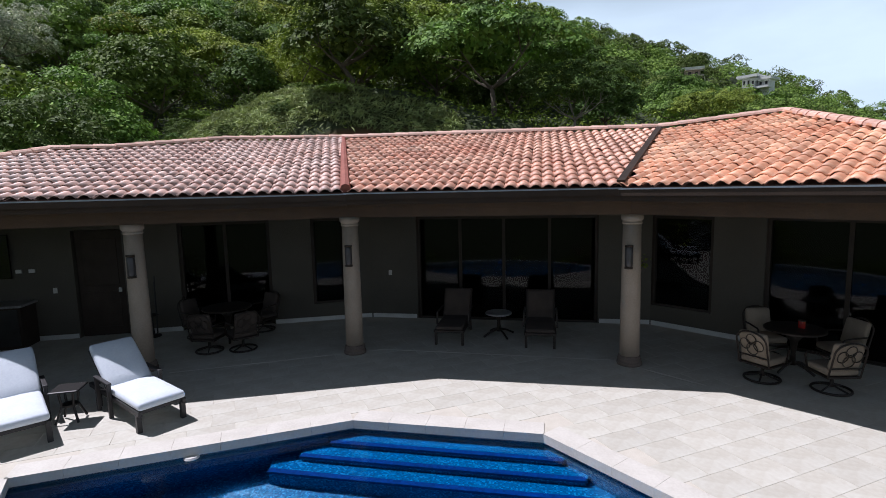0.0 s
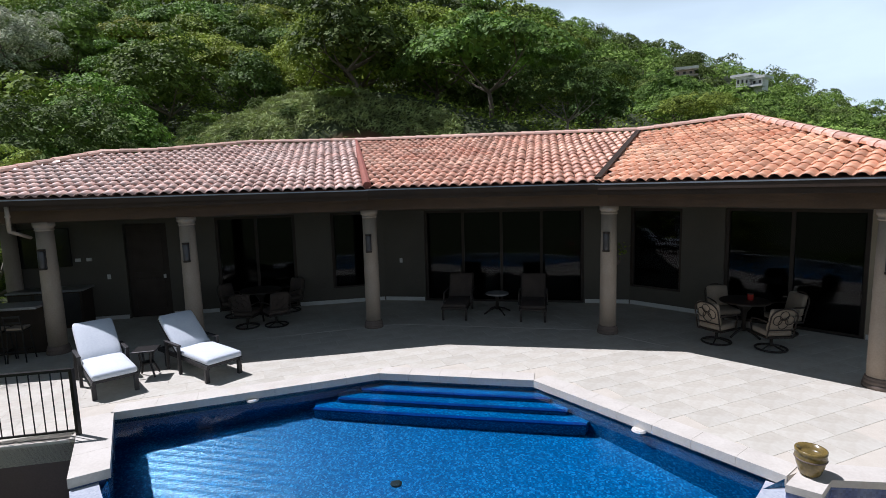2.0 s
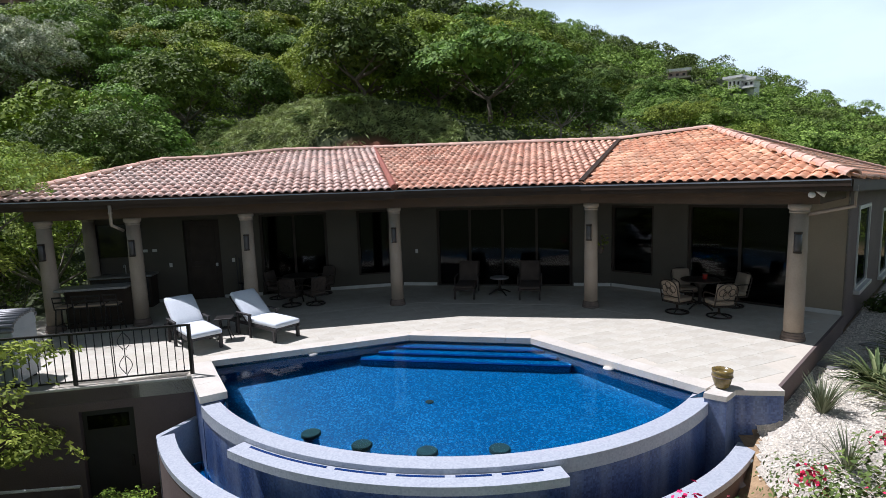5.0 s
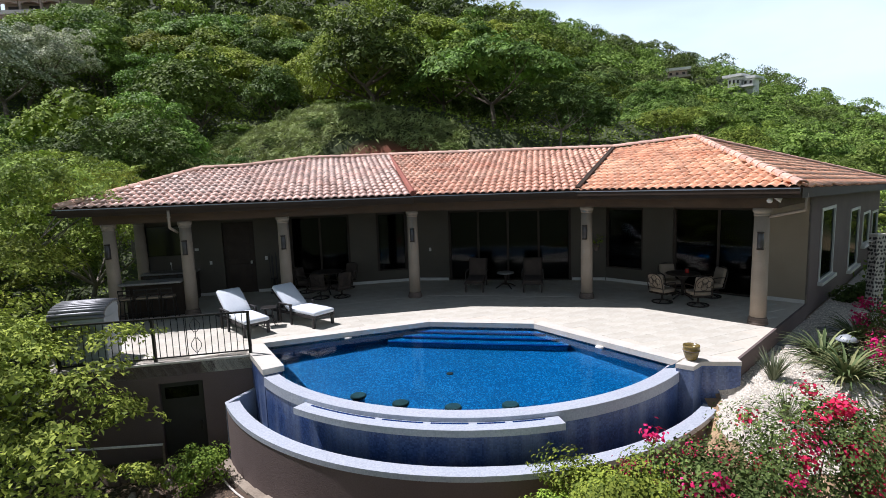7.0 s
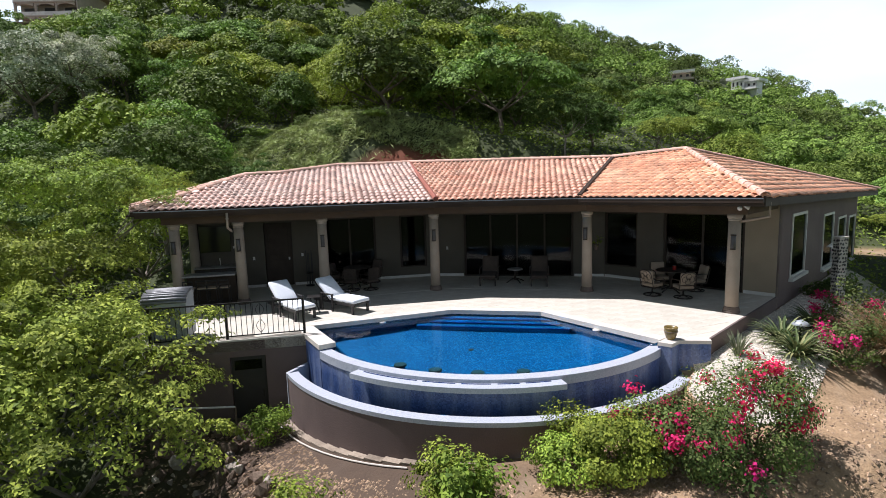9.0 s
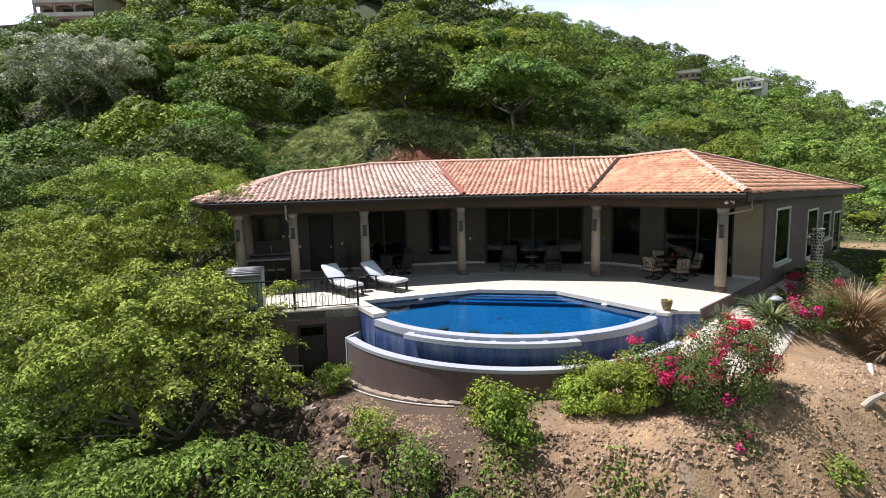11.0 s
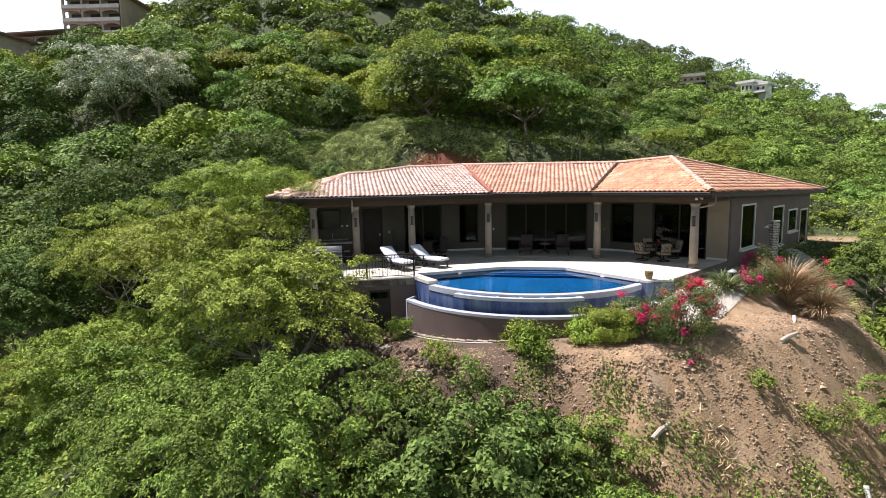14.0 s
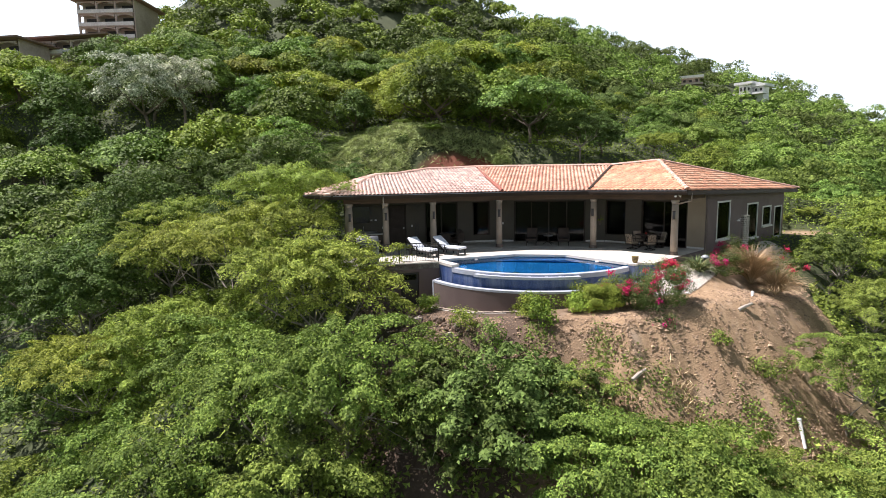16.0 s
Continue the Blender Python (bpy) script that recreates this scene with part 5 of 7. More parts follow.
# trees on the slope beside and below the patio: x, y, height of the crown's top, spread
TOP = [6.1, 5.7, 6.2, 6.1, 6.2]
for i, (x, y, top, s) in enumerate(((-10.2, -8.6, 1.5, 0.95), (-8.4, -8.5, 1.5, 1.0), (-13.4, -6.0, 2.9, 1.0), (-15.8, 1.8, 4.7, 1.1), (-13.2, -3.2, 4.8, 0.9), (-20.5, 3.2, 4.0, 1.15), (-18.5, -3.0, 1.8, 1.1), (-24, 0.0, 2.0, 1.1),
                                   (-6.0, -13.6, -0.6, 1.0), (-4.6, -12.6, -2.8, 0.7), (-9.5, -12.5, -1.6, 1.0), (-13.0, -9.8, -1.6, 1.1), (-16.5, -7.0, -1.5, 1.1), (-21.0, -6.5, -4.5, 1.1), (-12.5, -14.5, -4.5, 1.1), (-17, -12, -5.5, 1.2),
                                   (-8.5, -17.5, -6.0, 1.1), (-4.0, -16.5, -5.6, 0.9), (-0.6, -13.6, -1.4, 0.85), (1.2, -12.6, -2.1, 0.6), (-2.6, -12.2, -1.9, 0.65), (-26, -8, -4.5, 1.2), (-30, 4, 1.5, 1.2), (-35, -2, -1.5, 1.2),
                                   (4.2, -15.2, -2.9, 0.95), (8.0, -16.5, -5.4, 0.9), (1.5, -17.5, -6.2, 0.9), (10.7, -9.6, -1.6, 0.6), (13.9, -4.6, -0.6, 0.55), (14.8, -8.5, -2.0, 0.9), (-2.4, -13.3, -2.3, 0.85), (0.5, -12.8, -2.1, 0.7), (2.6, -14.8, -2.6, 0.8), (5.2, -14.4, -3.3, 0.75), (7.6, -13.4, -4.2, 0.65), (10.0, -13.4, -4.4, 0.8), (11.5, -13.0, -3.6, 0.9), (-6.5, -16.0, -3.6, 1.0), (16.8, 3.6, 0.2, 0.8), (19.5, 1.0, -0.3, 0.9), (21, 6, 1.6, 1.0), (19.5, -3.4, -0.8, 0.75), (14.6, 0.6, 0.95, 0.55), (24.5, 12.5, 2.2, 0.85), (25, 9, 2.0, 0.9), (20.5, 23, 2.2, 0.6), (16.5, 24, 2.6, 0.6), (17.0, 15.4, 0.9, 0.38), (19.8, 16.2, 1.3, 0.45), (21.6, 15.0, 0.8, 0.4), (15.6, 16.8, 1.2, 0.36), (18.4, 18.6, 1.8, 0.45), (-22, -14, -8, 1.2), (-28, -13, -8, 1.2), (-22, -9, -3.4, 0.9), (-31, -3.5, 0.4, 1.0), (-27.5, -3, 0.4, 1.1), (-18.8, -8.2, -2.8, 0.9))):
    fine = y < 2 and x > -24.5 or y < -7 and x > -23 or x > 9 and y < 0
    k = i % 2 if not fine and x < 0 else 2 if not fine else 2 + i % 2 if y > -9.5 and x < 0 else i % 2
    if -3 < x < 1 and -14 < y < -12 or 14 < x < 15 and y > 0:
        k = 4
    place_tree((BROAD if fine else MIDDLE)[k], x, y, s, 67 * i, top - TOP[k] * s)


def slope_scrub():
    """Leafy scrub that covers the lower slope and the ground beneath the trees."""
    n = 210000
    x, y = rgf.uniform(-42, 30, n), rgf.uniform(-42, 2, n)
    edge = np.hypot((x + 6) / 38, (y + 4) / 36) + 0.5 * lumps(0.25 * x, 0.25 * y)
    thin = rgf.uniform(size=n) < np.clip(3.0 - 3.0 * edge, 0, 1)
    x, y = x[thin], y[thin]
    z0 = ground_height(x, y)
    d = pad_distance(x, y)
    ok = (d > 1.0) & ((x < -8.5 - 0.25 * (y + 8)) | (z0 < -5.2 + 0.9 * lumps(0.8 * x, 0.8 * y) * 2) | (x > 12.5)) & (lumps(0.7 * x + 3, 0.7 * y) > -0.22)
    x, y, z0 = x[ok], y[ok], z0[ok]
    z = z0 + (0.15 + 0.9 * (lumps(0.9 * x, 0.9 * y + 9) + 0.5) ** 2) * rgf.uniform(0.2, 1, len(x))
    nn = rgf.normal(size=(len(x), 3)) * 0.5 + [0, -0.15, 0.8]
    nn /= np.linalg.norm(nn, axis=1, keepdims=True)
    me = leaf_mesh("slope_scrub", np.stack([x, y, z], 1), nn, 0.22, LEAF_NEAR, rgf, folded=False)
    part("slope_scrub", me, LEAF_NEAR, label="tangled green scrub low on the slope", kind="stuff")


slope_scrub()

# ---- roof tiles ----
PITCH, COURSE = 0.205, 0.39


def tile_mesh(mat, lift=0.0):
    """One barrel tile with its trough, front lip turned down; 28 faces' worth of clay."""
    prof = [(-0.105, 0.012), (-0.085, 0.004), (-0.066, 0.018), (-0.04, 0.044), (0.005, 0.056), (0.05, 0.044), (0.075, 0.018), (0.1, 0.004)]
    v, f = [], []
    for y, dz in ((0.0, 0.02), (COURSE + 0.05, 0.0)):
        v += [(x, y, z + dz) for x, z in prof]
    v += [(x, 0.004, z + 0.009) for x, z in prof]
    n = len(prof)
    for i in range(n - 1):
        f.append((i, i + 1, n + i + 1, n + i))
        f.append((i + 1, i, 2 * n + i, 2 * n + i + 1))
    me = bpy.data.meshes.new("tile")
    me.from_pydata(v, [], f)
    me.materials.append(mat)
    me.polygons.foreach_set("use_smooth", [k % 2 == 0 for k in range(len(f))])
    return me


TILE_MES = {w: tile_mesh(m[0]) for w, m in TILES.items()}
TILE_ME = TILE_MES["M"]
tv = np.array([v.co[:] for v in TILE_ME.vertices])
tf = np.array([p.vertices[:] for p in TILE_ME.polygons])


def tile_field(frame_m, poly, parent, courses_apart, wig, wing, slip=0.014):
    """Lay tiles over a plan polygon in (a, s), s being metres up the slope; the lowest courses piece by piece, the rest joined."""
    amin, amax = min(p[0] for p in poly), max(p[0] for p in poly)
    smax = max(p[1] for p in poly)
    vs, fs, n = [], [], 0
    rr = random.Random(3)
    row = 0
    s = -0.05
    while s < smax:
        a = math.floor(amin / PITCH) * PITCH
        while a < amax:
            if inside((a, max(s + 0.16, 0.02)), poly):
                m = frame_m @ Matrix.Translation((a + rr.uniform(-wig, wig), s + rr.uniform(-slip, slip), rr.uniform(-0.004, 0.006))) @ Matrix.Rotation(rr.uniform(-0.02, 0.02), 4, "Z")
                if row < courses_apart:
                    ob = new("tile", TILE_MES[wing])
                    ob.parent = parent
                    ob.matrix_world = m
                else:
                    mm = np.array(m)
                    vs.append(tv @ mm[:3, :3].T + mm[:3, 3])
                    fs.append(tf + n)
                    n += len(tv)
            a += PITCH
        s += COURSE
        row += 1
    if vs:
        me = bpy.data.meshes.new("roof_tiles")
        me.from_pydata(np.concatenate(vs).tolist(), [], np.concatenate(fs).tolist())
        me.polygons.foreach_set("use_smooth", [k % 2 == 0 for k in range(len(me.polygons))])
        ob = part("roof_tiles", me, TILES[wing][1], parent, "weathered terracotta barrel tiles", kind="stuff")


def slope_frame(origin, along, up):
    """x along the eave, y up the slope."""
    x, y = Vector(along).normalized(), Vector(up).normalized()
    y = (y - x * y.dot(x)).normalized()
    z = x.cross(y)
    m = Matrix.Identity(4)
    for c, v in enumerate((x, y, z)):
        for r in range(3):
            m[r][c] = v[r]
    m.translation = origin
    return m


for wing in "MLR":
    o, u, n = WINGS[wing]
    k = SLOPE[wing]
    up = Vector((n.x, n.y, k))
    along = Vector((u.x, u.y, 0)) * (-1 if wing == "L" else 1)
    fm = slope_frame(on_roof(wing, 0, -OVER, 0.0), along, up)
    stretch = math.sqrt(1 + k * k)
    poly = [((-p.x if wing == "L" else p.x), (p.y + OVER) * stretch) for p in FIELD[wing]]
    tile_field(fm, poly, ROOF[wing], {"M": 5, "L": 3, "R": 4}[wing], 0.008, wing)
for name, (a, b, c) in (("roof_end", (E_F, E_B, R_TOP)), ("roof_left", (L_B, L_F, L_TOP))):
    a, b, c = Vector(a), Vector(b), Vector(c)
    u = (b - a).normalized()
    w = (c - a) - u * (c - a).dot(u)
    fm = slope_frame(a, u, w)
    poly = [(0, 0), ((b - a).length, 0), ((c - a).dot(u), w.length)]
    tile_field(fm, poly, ROOF[name], 1, 0.012, "R" if name == "roof_end" else "L", 0.06)


def ridge_run(a, b, parent, lift=0.05, r=0.11, step=0.42, mat=None):
    """Half-round cap tiles along a ridge or hip, each overlapping the next."""
    a, b = Vector(a), Vector(b)
    n = max(1, round((b - a).length / step))
    d = (b - a) / n
    q = d.to_track_quat("X", "Z").to_matrix().to_4x4()
    me = bpy.data.meshes.new("ridge_tile")
    v, f = [], []
    seg = 6
    for x, s in ((-0.03, 1.12), (d.length + 0.0, 0.94)):
        v += [(x, -math.cos(math.pi * i / seg) * r * s, math.sin(math.pi * i / seg) * r * s * 0.85) for i in range(seg + 1)]
    v += [(-0.03, -math.cos(math.pi * i / seg) * r * 0.92, math.sin(math.pi * i / seg) * r * 0.75) for i in range(seg + 1)]
    m = seg + 1
    for i in range(seg):
        f += [(i, i + 1, m + i + 1, m + i), (i, 2 * m + i, 2 * m + i + 1, i + 1)]
    me.from_pydata(v, [], f)
    me.materials.append(mat or RIDGE)
    for i in range(n):
        ob = new("ridge_tile", me)
        ob.parent = parent
        ob.matrix_world = Matrix.Translation(a + d * i + Vector((0, 0, lift))) @ q


ridge_run(v1r, v2r, ROOF["M"])
ridge_run(v2r, R_TOP, ROOF["R"])
ridge_run(E_F, R_TOP, ROOF["R"])
ridge_run(E_B, R_TOP, ROOF["roof_end"])
for p, q in (((9.05, -OVER), (6.62, 3.74)), ((6.62, 3.74), (5.3, 3.95)), ((5.3, 3.95), (3.12, 5.22)), ((3.12, 5.22), (1.4, 5.3))):
    ridge_run(on_roof("L", *p), on_roof("L", *q), ROOF["L"])
ridge_run(on_roof("L", 1.4, 5.3), v1r, ROOF["L"])
ridge_run(L_B, L_TOP, ROOF["roof_left"])
# the valleys: a raised mortar ridge on one, a dark bar on the other
MORTAR = material("red_mortar", (0.36, 0.13, 0.09), 0.85, other=(0.26, 0.085, 0.06), scale=5, fine=30, bump=0.3)
va, vb = on_roof("M", *local("M", V1E)), v1r
part("valley_ridge", tube(bmesh.new(), [va + Vector((0, 0, 0.06)), va.lerp(vb, 0.5) + Vector((0, 0, 0.06)), vb + Vector((0, 0, 0.05))], [0.09, 0.08, 0.07], 8), MORTAR, ROOF["M"], "red mortar fillet")
va, vb = on_roof("M", *local("M", V2E)), v2r
part("valley_bar", bar(bmesh.new(), va + Vector((0, 0, 0.075)), vb + Vector((0, 0, 0.06)), 0.12, 0.06), FASCIA, ROOF["R"], "dark bar along the valley")

# ---- house fittings ----
LAMP_GLASS = material("sconce_glass", (0.06, 0.055, 0.055), 0.3, other=(0.035, 0.033, 0.033), bump=0.0)


def sconce(p, toward, z=1.95):
    t = thing("wall_lamp", (p.x, p.y, z), math.degrees(math.atan2(toward.y, toward.x)), "dark bronze cylinder sconce on the column", "wall lamp", "column sconces")
    part("back_plate", boxes([((0.13, -0.05, -0.2), (0.17, 0.05, 0.2))], None, 0.006), FRAME, t)
    part("shade", lathe([(0.055, -0.17), (0.065, -0.15), (0.065, 0.15), (0.055, 0.17)], 16, (0.215, 0, 0)), LAMP_GLASS, t, "smoked glass cylinder", True)
    for zz in (-0.2, 0.17):
        part("cap", lathe([(0.07, zz), (0.07, zz + 0.03)], 16, (0.215, 0, 0)), FRAME, t)
    return t


for p, toward in ((COLS[0], Vector((0.38, -0.92))), (COLS[1], Vector((0.38, -0.92))), (COLS[2], Vector((0.38, -0.92))), (COLS[3], Vector((0.15, -1))), (COLS[4], Vector((-0.35, -0.95))), (COLS[5], Vector((-0.4, -0.9)))):
    sconce(p, toward.normalized(), 1.93)

# rain pipes from the gutter
def rain_pipe(wing, a, label):
    t = thing("rain_pipe", label=label, category="rain pipe")
    e, c = on_roof(wing, a, -OVER - 0.06, -0.12), spot(wing, a, -0.2)
    bm = bmesh.new()
    tube(bm, [e, e + Vector((0, 0, -0.45))], 0.035, 8)
    tube(bm, [e + Vector((0, 0, -0.45)), Vector((c.x, c.y, e.z - 0.62))], 0.035, 8)
    part("pipe", bm, COLUMN, t, smooth=True)
    part("collar", lathe([(0.045, 0), (0.045, 0.04)], 10, tuple(e + Vector((0, 0, -0.2)))), COLUMN, t)


rain_pipe("L", 6.5, "tan rain pipe dropping from the gutter to a column")
t = thing("rain_pipe", label="tan rain pipe running along the end of the porch", category="rain pipe")
a, b = on_roof("R", 5.25, -0.3, -0.25), spot("R", 4.5, 0.0)
bm = bmesh.new()
tube(bm, [a, a + Vector((0, 0, -0.35)), Vector((b.x, b.y, 2.45))], 0.035, 8)
part("pipe", bm, COLUMN, t, smooth=True)

# flood light at the corner of the porch
p = spot("R", 4.7, -0.55)
fl = thing("flood_light", (p.x, p.y, SOFFIT_Z), 20, "white twin flood light under the eave", "lamp")
part("mount", lathe([(0.06, -0.03), (0.06, 0.0)], 12), WHITE, fl)
for sx in (-1, 1):
    part("head", tube(bmesh.new(), [(0.03 * sx, 0, -0.04), (0.1 * sx, -0.05, -0.1), (0.14 * sx, -0.085, -0.12)], [0.025, 0.04, 0.058], 12), WHITE, fl, smooth=True)

# switches on the walls
for wing, a, z in (("M", -2.3, 1.12), ("L", 6.35, 1.1), ("L", 4.6, 1.15)):
    bm = boxes([((a - 0.04, DEPTH - 0.022, z - 0.06), (a + 0.04, DEPTH - 0.001, z + 0.06))], wing_pose(wing), 0.004)
    sw = tagged(part("light_switch", bm, WHITE), "white switch plate on the porch wall", "switch", "switches")
    bm = boxes([((a - 0.012, DEPTH - 0.03, z - 0.025), (a + 0.012, DEPTH - 0.021, z + 0.025))], wing_pose(wing), 0.002)
    part("rocker", bm, WHITE, sw)
for a in (6.75, 7.0):
    bm = boxes([((a - 0.06, DEPTH - 0.03, 1.52), (a + 0.06, DEPTH - 0.001, 1.6))], wing_pose("L"), 0.004)
    tagged(part("socket_plate", bm, WHITE), "pale socket plate on the bar wall", "socket", "sockets")

# wall pot beside the right window
wp = thing("wall_planter", (*spot("R", -1.15, DEPTH - 0.14), 1.0), 0, "brown clay wall pot with a small plant", "planter")
part("pot", lathe([(0.06, 0.0), (0.1, 0.06), (0.115, 0.2), (0.13, 0.22), (0.12, 0.24)], 16), COLUMN_BASE, wp, smooth=True)
rg = np.random.default_rng(4)
c = rg.normal(size=(120, 3)) * [0.12, 0.1, 0.12] + [0, 0, 0.36]
n = rg.normal(size=(120, 3)) + [0, 0, 0.8]
part("foliage", leaf_mesh("foliage", c, n / np.linalg.norm(n, axis=1, keepdims=True), 0.09, LEAF_HILL, rg), LEAF_HILL, wp)

# ---- railing ----
rail = thing("railing", label="black wrought iron railing with scroll panel along the patio edge", category="railing")


def rail_run(a, b, posts, gate=None):
    a, b = Vector(a), Vector(b)
    u = (b - a).normalized()
    L = (b - a).length
    part("top_rail", bar(bmesh.new(), a + Vector((0, 0, 0.9)), b + Vector((0, 0, 0.9)), 0.05, 0.035), IRON, rail)
    part("bottom_rail", bar(bmesh.new(), a + Vector((0, 0, 0.07)), b + Vector((0, 0, 0.07)), 0.025), IRON, rail)
    for s in posts:
        p = a + u * s
        part("post", box(bmesh.new(), (p.x - 0.025, p.y - 0.025, 0.0), (p.x + 0.025, p.y + 0.025, 0.915)), IRON, rail)
    n = round(L / 0.125)
    for i in range(1, n):
        p = a + u * (L * i / n)
        if gate and abs(L * i / n - gate) < 0.2:
            continue
        part("baluster", tube(bmesh.new(), [p + Vector((0, 0, 0.075)), p + Vector((0, 0, 0.89))], 0.0085, 5), IRON, rail)
    if gate:
        c = a + u * gate
        bm = bmesh.new()
        for sgn in (-1, 1):
            for z0, z1, turn in ((0.12, 0.5, 1), (0.85, 0.5, -1)):
                pts = []
                for i in range(18):
                    th = i / 17 * 4.2
                    r = 0.13 * (1 - i / 24)
                    pts.append(c + u * (sgn * (0.015 + r * abs(math.sin(th * 0.9)) * 0.9)) + Vector((0, 0, z0 + (z1 - z0) * (i / 17) ** 0.8 * (1 if i < 12 else 1 - (i - 12) * 0.03))))
                tube(bm, pts, 0.007, 5)
        tube(bm, [c + Vector((0, 0, 0.075)), c + Vector((0, 0, 0.89))], 0.0085, 5)
        for sgn in (-1, 1):
            tube(bm, [c + u * sgn * 0.17 + Vector((0, 0, 0.075)), c + u * sgn * 0.17 + Vector((0, 0, 0.89))], 0.0085, 5)
        part("scroll_panel", bm, IRON, rail, "scrolled iron panel")


ra, rb = (*spot("L", 4.22, RAIL_W + 0.08), 0), (*spot("L", 7.85, RAIL_W + 0.08), 0)
rc = (*spot("L", 8.75, -0.9), 0)
rail_run(ra, rb, (0.0, 1.85, 3.6), 1.05)
rail_run(rb, rc, (1.7, 3.4), None)

# ---- furniture ----
WHITE_CUSHION = material("white_cushion", (0.74, 0.78, 0.82), 0.9, other=(0.66, 0.7, 0.75), scale=3, fine=30, bump=0.15)
TAN_CUSHION = material("tan_cushion", (0.328, 0.265, 0.195), 0.95, other=(0.257, 0.203, 0.148), scale=4, fine=60, bump=0.2)
DARK_WOOD = material("dark_frame_wood", (0.03, 0.027, 0.027), 0.5, other=(0.018, 0.016, 0.016), scale=6, fine=50, bump=0.08)
BRONZE = material("cast_bronze", (0.045, 0.032, 0.024), 0.5, 0.3, other=(0.03, 0.022, 0.016), scale=8, bump=0.1)


def soft_box(a, b, r=0.04, m=None):
    return box(bmesh.new(), a, b, m, r)


def pillow(a, b, r, m, dip=0.0, seed=0):
    """A stuffed cushion: rounded, swollen in the middle, slightly uneven."""
    bm = box(bmesh.new(), a, b, None, r)
    bmesh.ops.subdivide_edges(bm, edges=[e for e in bm.edges if e.calc_length() > 0.2], cuts=5, use_grid_fill=True)
    lo, hi = Vector(a), Vector(b)
    mid, half = (lo + hi) / 2, (hi - lo) / 2
    for v in bm.verts:
        q = Vector([(v.co[i] - mid[i]) / half[i] for i in range(3)])
        if q.z > 0:
            v.co.z += (0.03 * (1 - q.x ** 4) * (1 - q.y ** 4) - dip * math.exp(-((q.x - 0.86) / 0.12) ** 2)) * q.z
            v.co.z += 0.006 * noise.noise(Vector((v.co.x * 7 + seed, v.co.y * 7, 0)))
        v.co.y *= 1 - 0.05 * max(q.x, 0) ** 6
    bmesh.ops.transform(bm, matrix=m, verts=bm.verts)
    return bm


def sun_lounger(at, turn, seed):
    t = thing("sun_lounger", (*at, 0), turn, "dark wooden sun lounger with plump white cushion, back raised", "lounger", "poolside loungers")
    for y in (-0.29, 0.29):
        part("side_rail", box(bmesh.new(), (0.0, y - 0.025, 0.24), (1.85, y + 0.025, 0.31), None, 0.006), DARK_WOOD, t)
        for x in (0.05, 1.5):
            part("leg", box(bmesh.new(), (x, y - 0.032, 0.0), (x + 0.065, y + 0.032, 0.25), None, 0.005), DARK_WOOD, t)
        part("armrest", box(bmesh.new(), (0.86, y * 1.2 - 0.03, 0.49), (1.42, y * 1.2 + 0.03, 0.525), None, 0.008), DARK_WOOD, t)
        for x in (0.88, 1.35):
            part("arm_post", box(bmesh.new(), (x, y * 1.2 - 0.025, 0.0), (x + 0.05, y * 1.2 + 0.025, 0.49), None, 0.005), DARK_WOOD, t)
    for x in (0.05, 0.5, 1.8):
        part("cross_bar", box(bmesh.new(), (x, -0.27, 0.255), (x + 0.05, 0.27, 0.3)), DARK_WOOD, t)
    part("seat_cushion", pillow((-0.01, -0.31, 0.315), (1.14, 0.31, 0.415), 0.035, Matrix.Identity(4), 0.02, seed), WHITE_CUSHION, t, smooth=True)
    m = Matrix.Translation((1.1, 0, 0.35)) @ Matrix.Rotation(radians(-38), 4, "Y")
    part("back_cushion", pillow((0.0, -0.31, -0.02), (0.84, 0.31, 0.08), 0.035, m, 0.0, seed + 3), WHITE_CUSHION, t, smooth=True)
    bm = bmesh.new()
    for y in (-0.27, 0.27):
        box(bm, (0, y - 0.025, -0.07), (0.82, y + 0.025, -0.025), m)
    for k in range(6):
        box(bm, (0.06 + k * 0.135, -0.25, -0.05), (0.12 + k * 0.135, 0.25, -0.03), m)
    part("back_frame", bm, DARK_WOOD, t)
    return t


sun_lounger((-5.07, -4.26), 143, 1)
sun_lounger((-3.75, -3.38), 152, 2)

st = thing("side_table", (-5.22, -3.42, 0), 25, "small black iron side table between loungers", "table")
part("tabletop", box(bmesh.new(), (-0.19, -0.19, 0.47), (0.19, 0.19, 0.5), None, 0.02), IRON, st)
for i in range(4):
    a = math.pi / 4 + i * math.pi / 2
    d = Vector((math.cos(a), math.sin(a), 0))
    part("leg", tube(bmesh.new(), [d * 0.13 + Vector((0, 0, 0.47)), d * 0.1 + Vector((0, 0, 0.25)), d * 0.2 + Vector((0, 0, 0.02))], 0.016, 6), IRON, st)
part("stretcher", lathe([(0.11, 0.24), (0.11, 0.265)], 12), IRON, st)


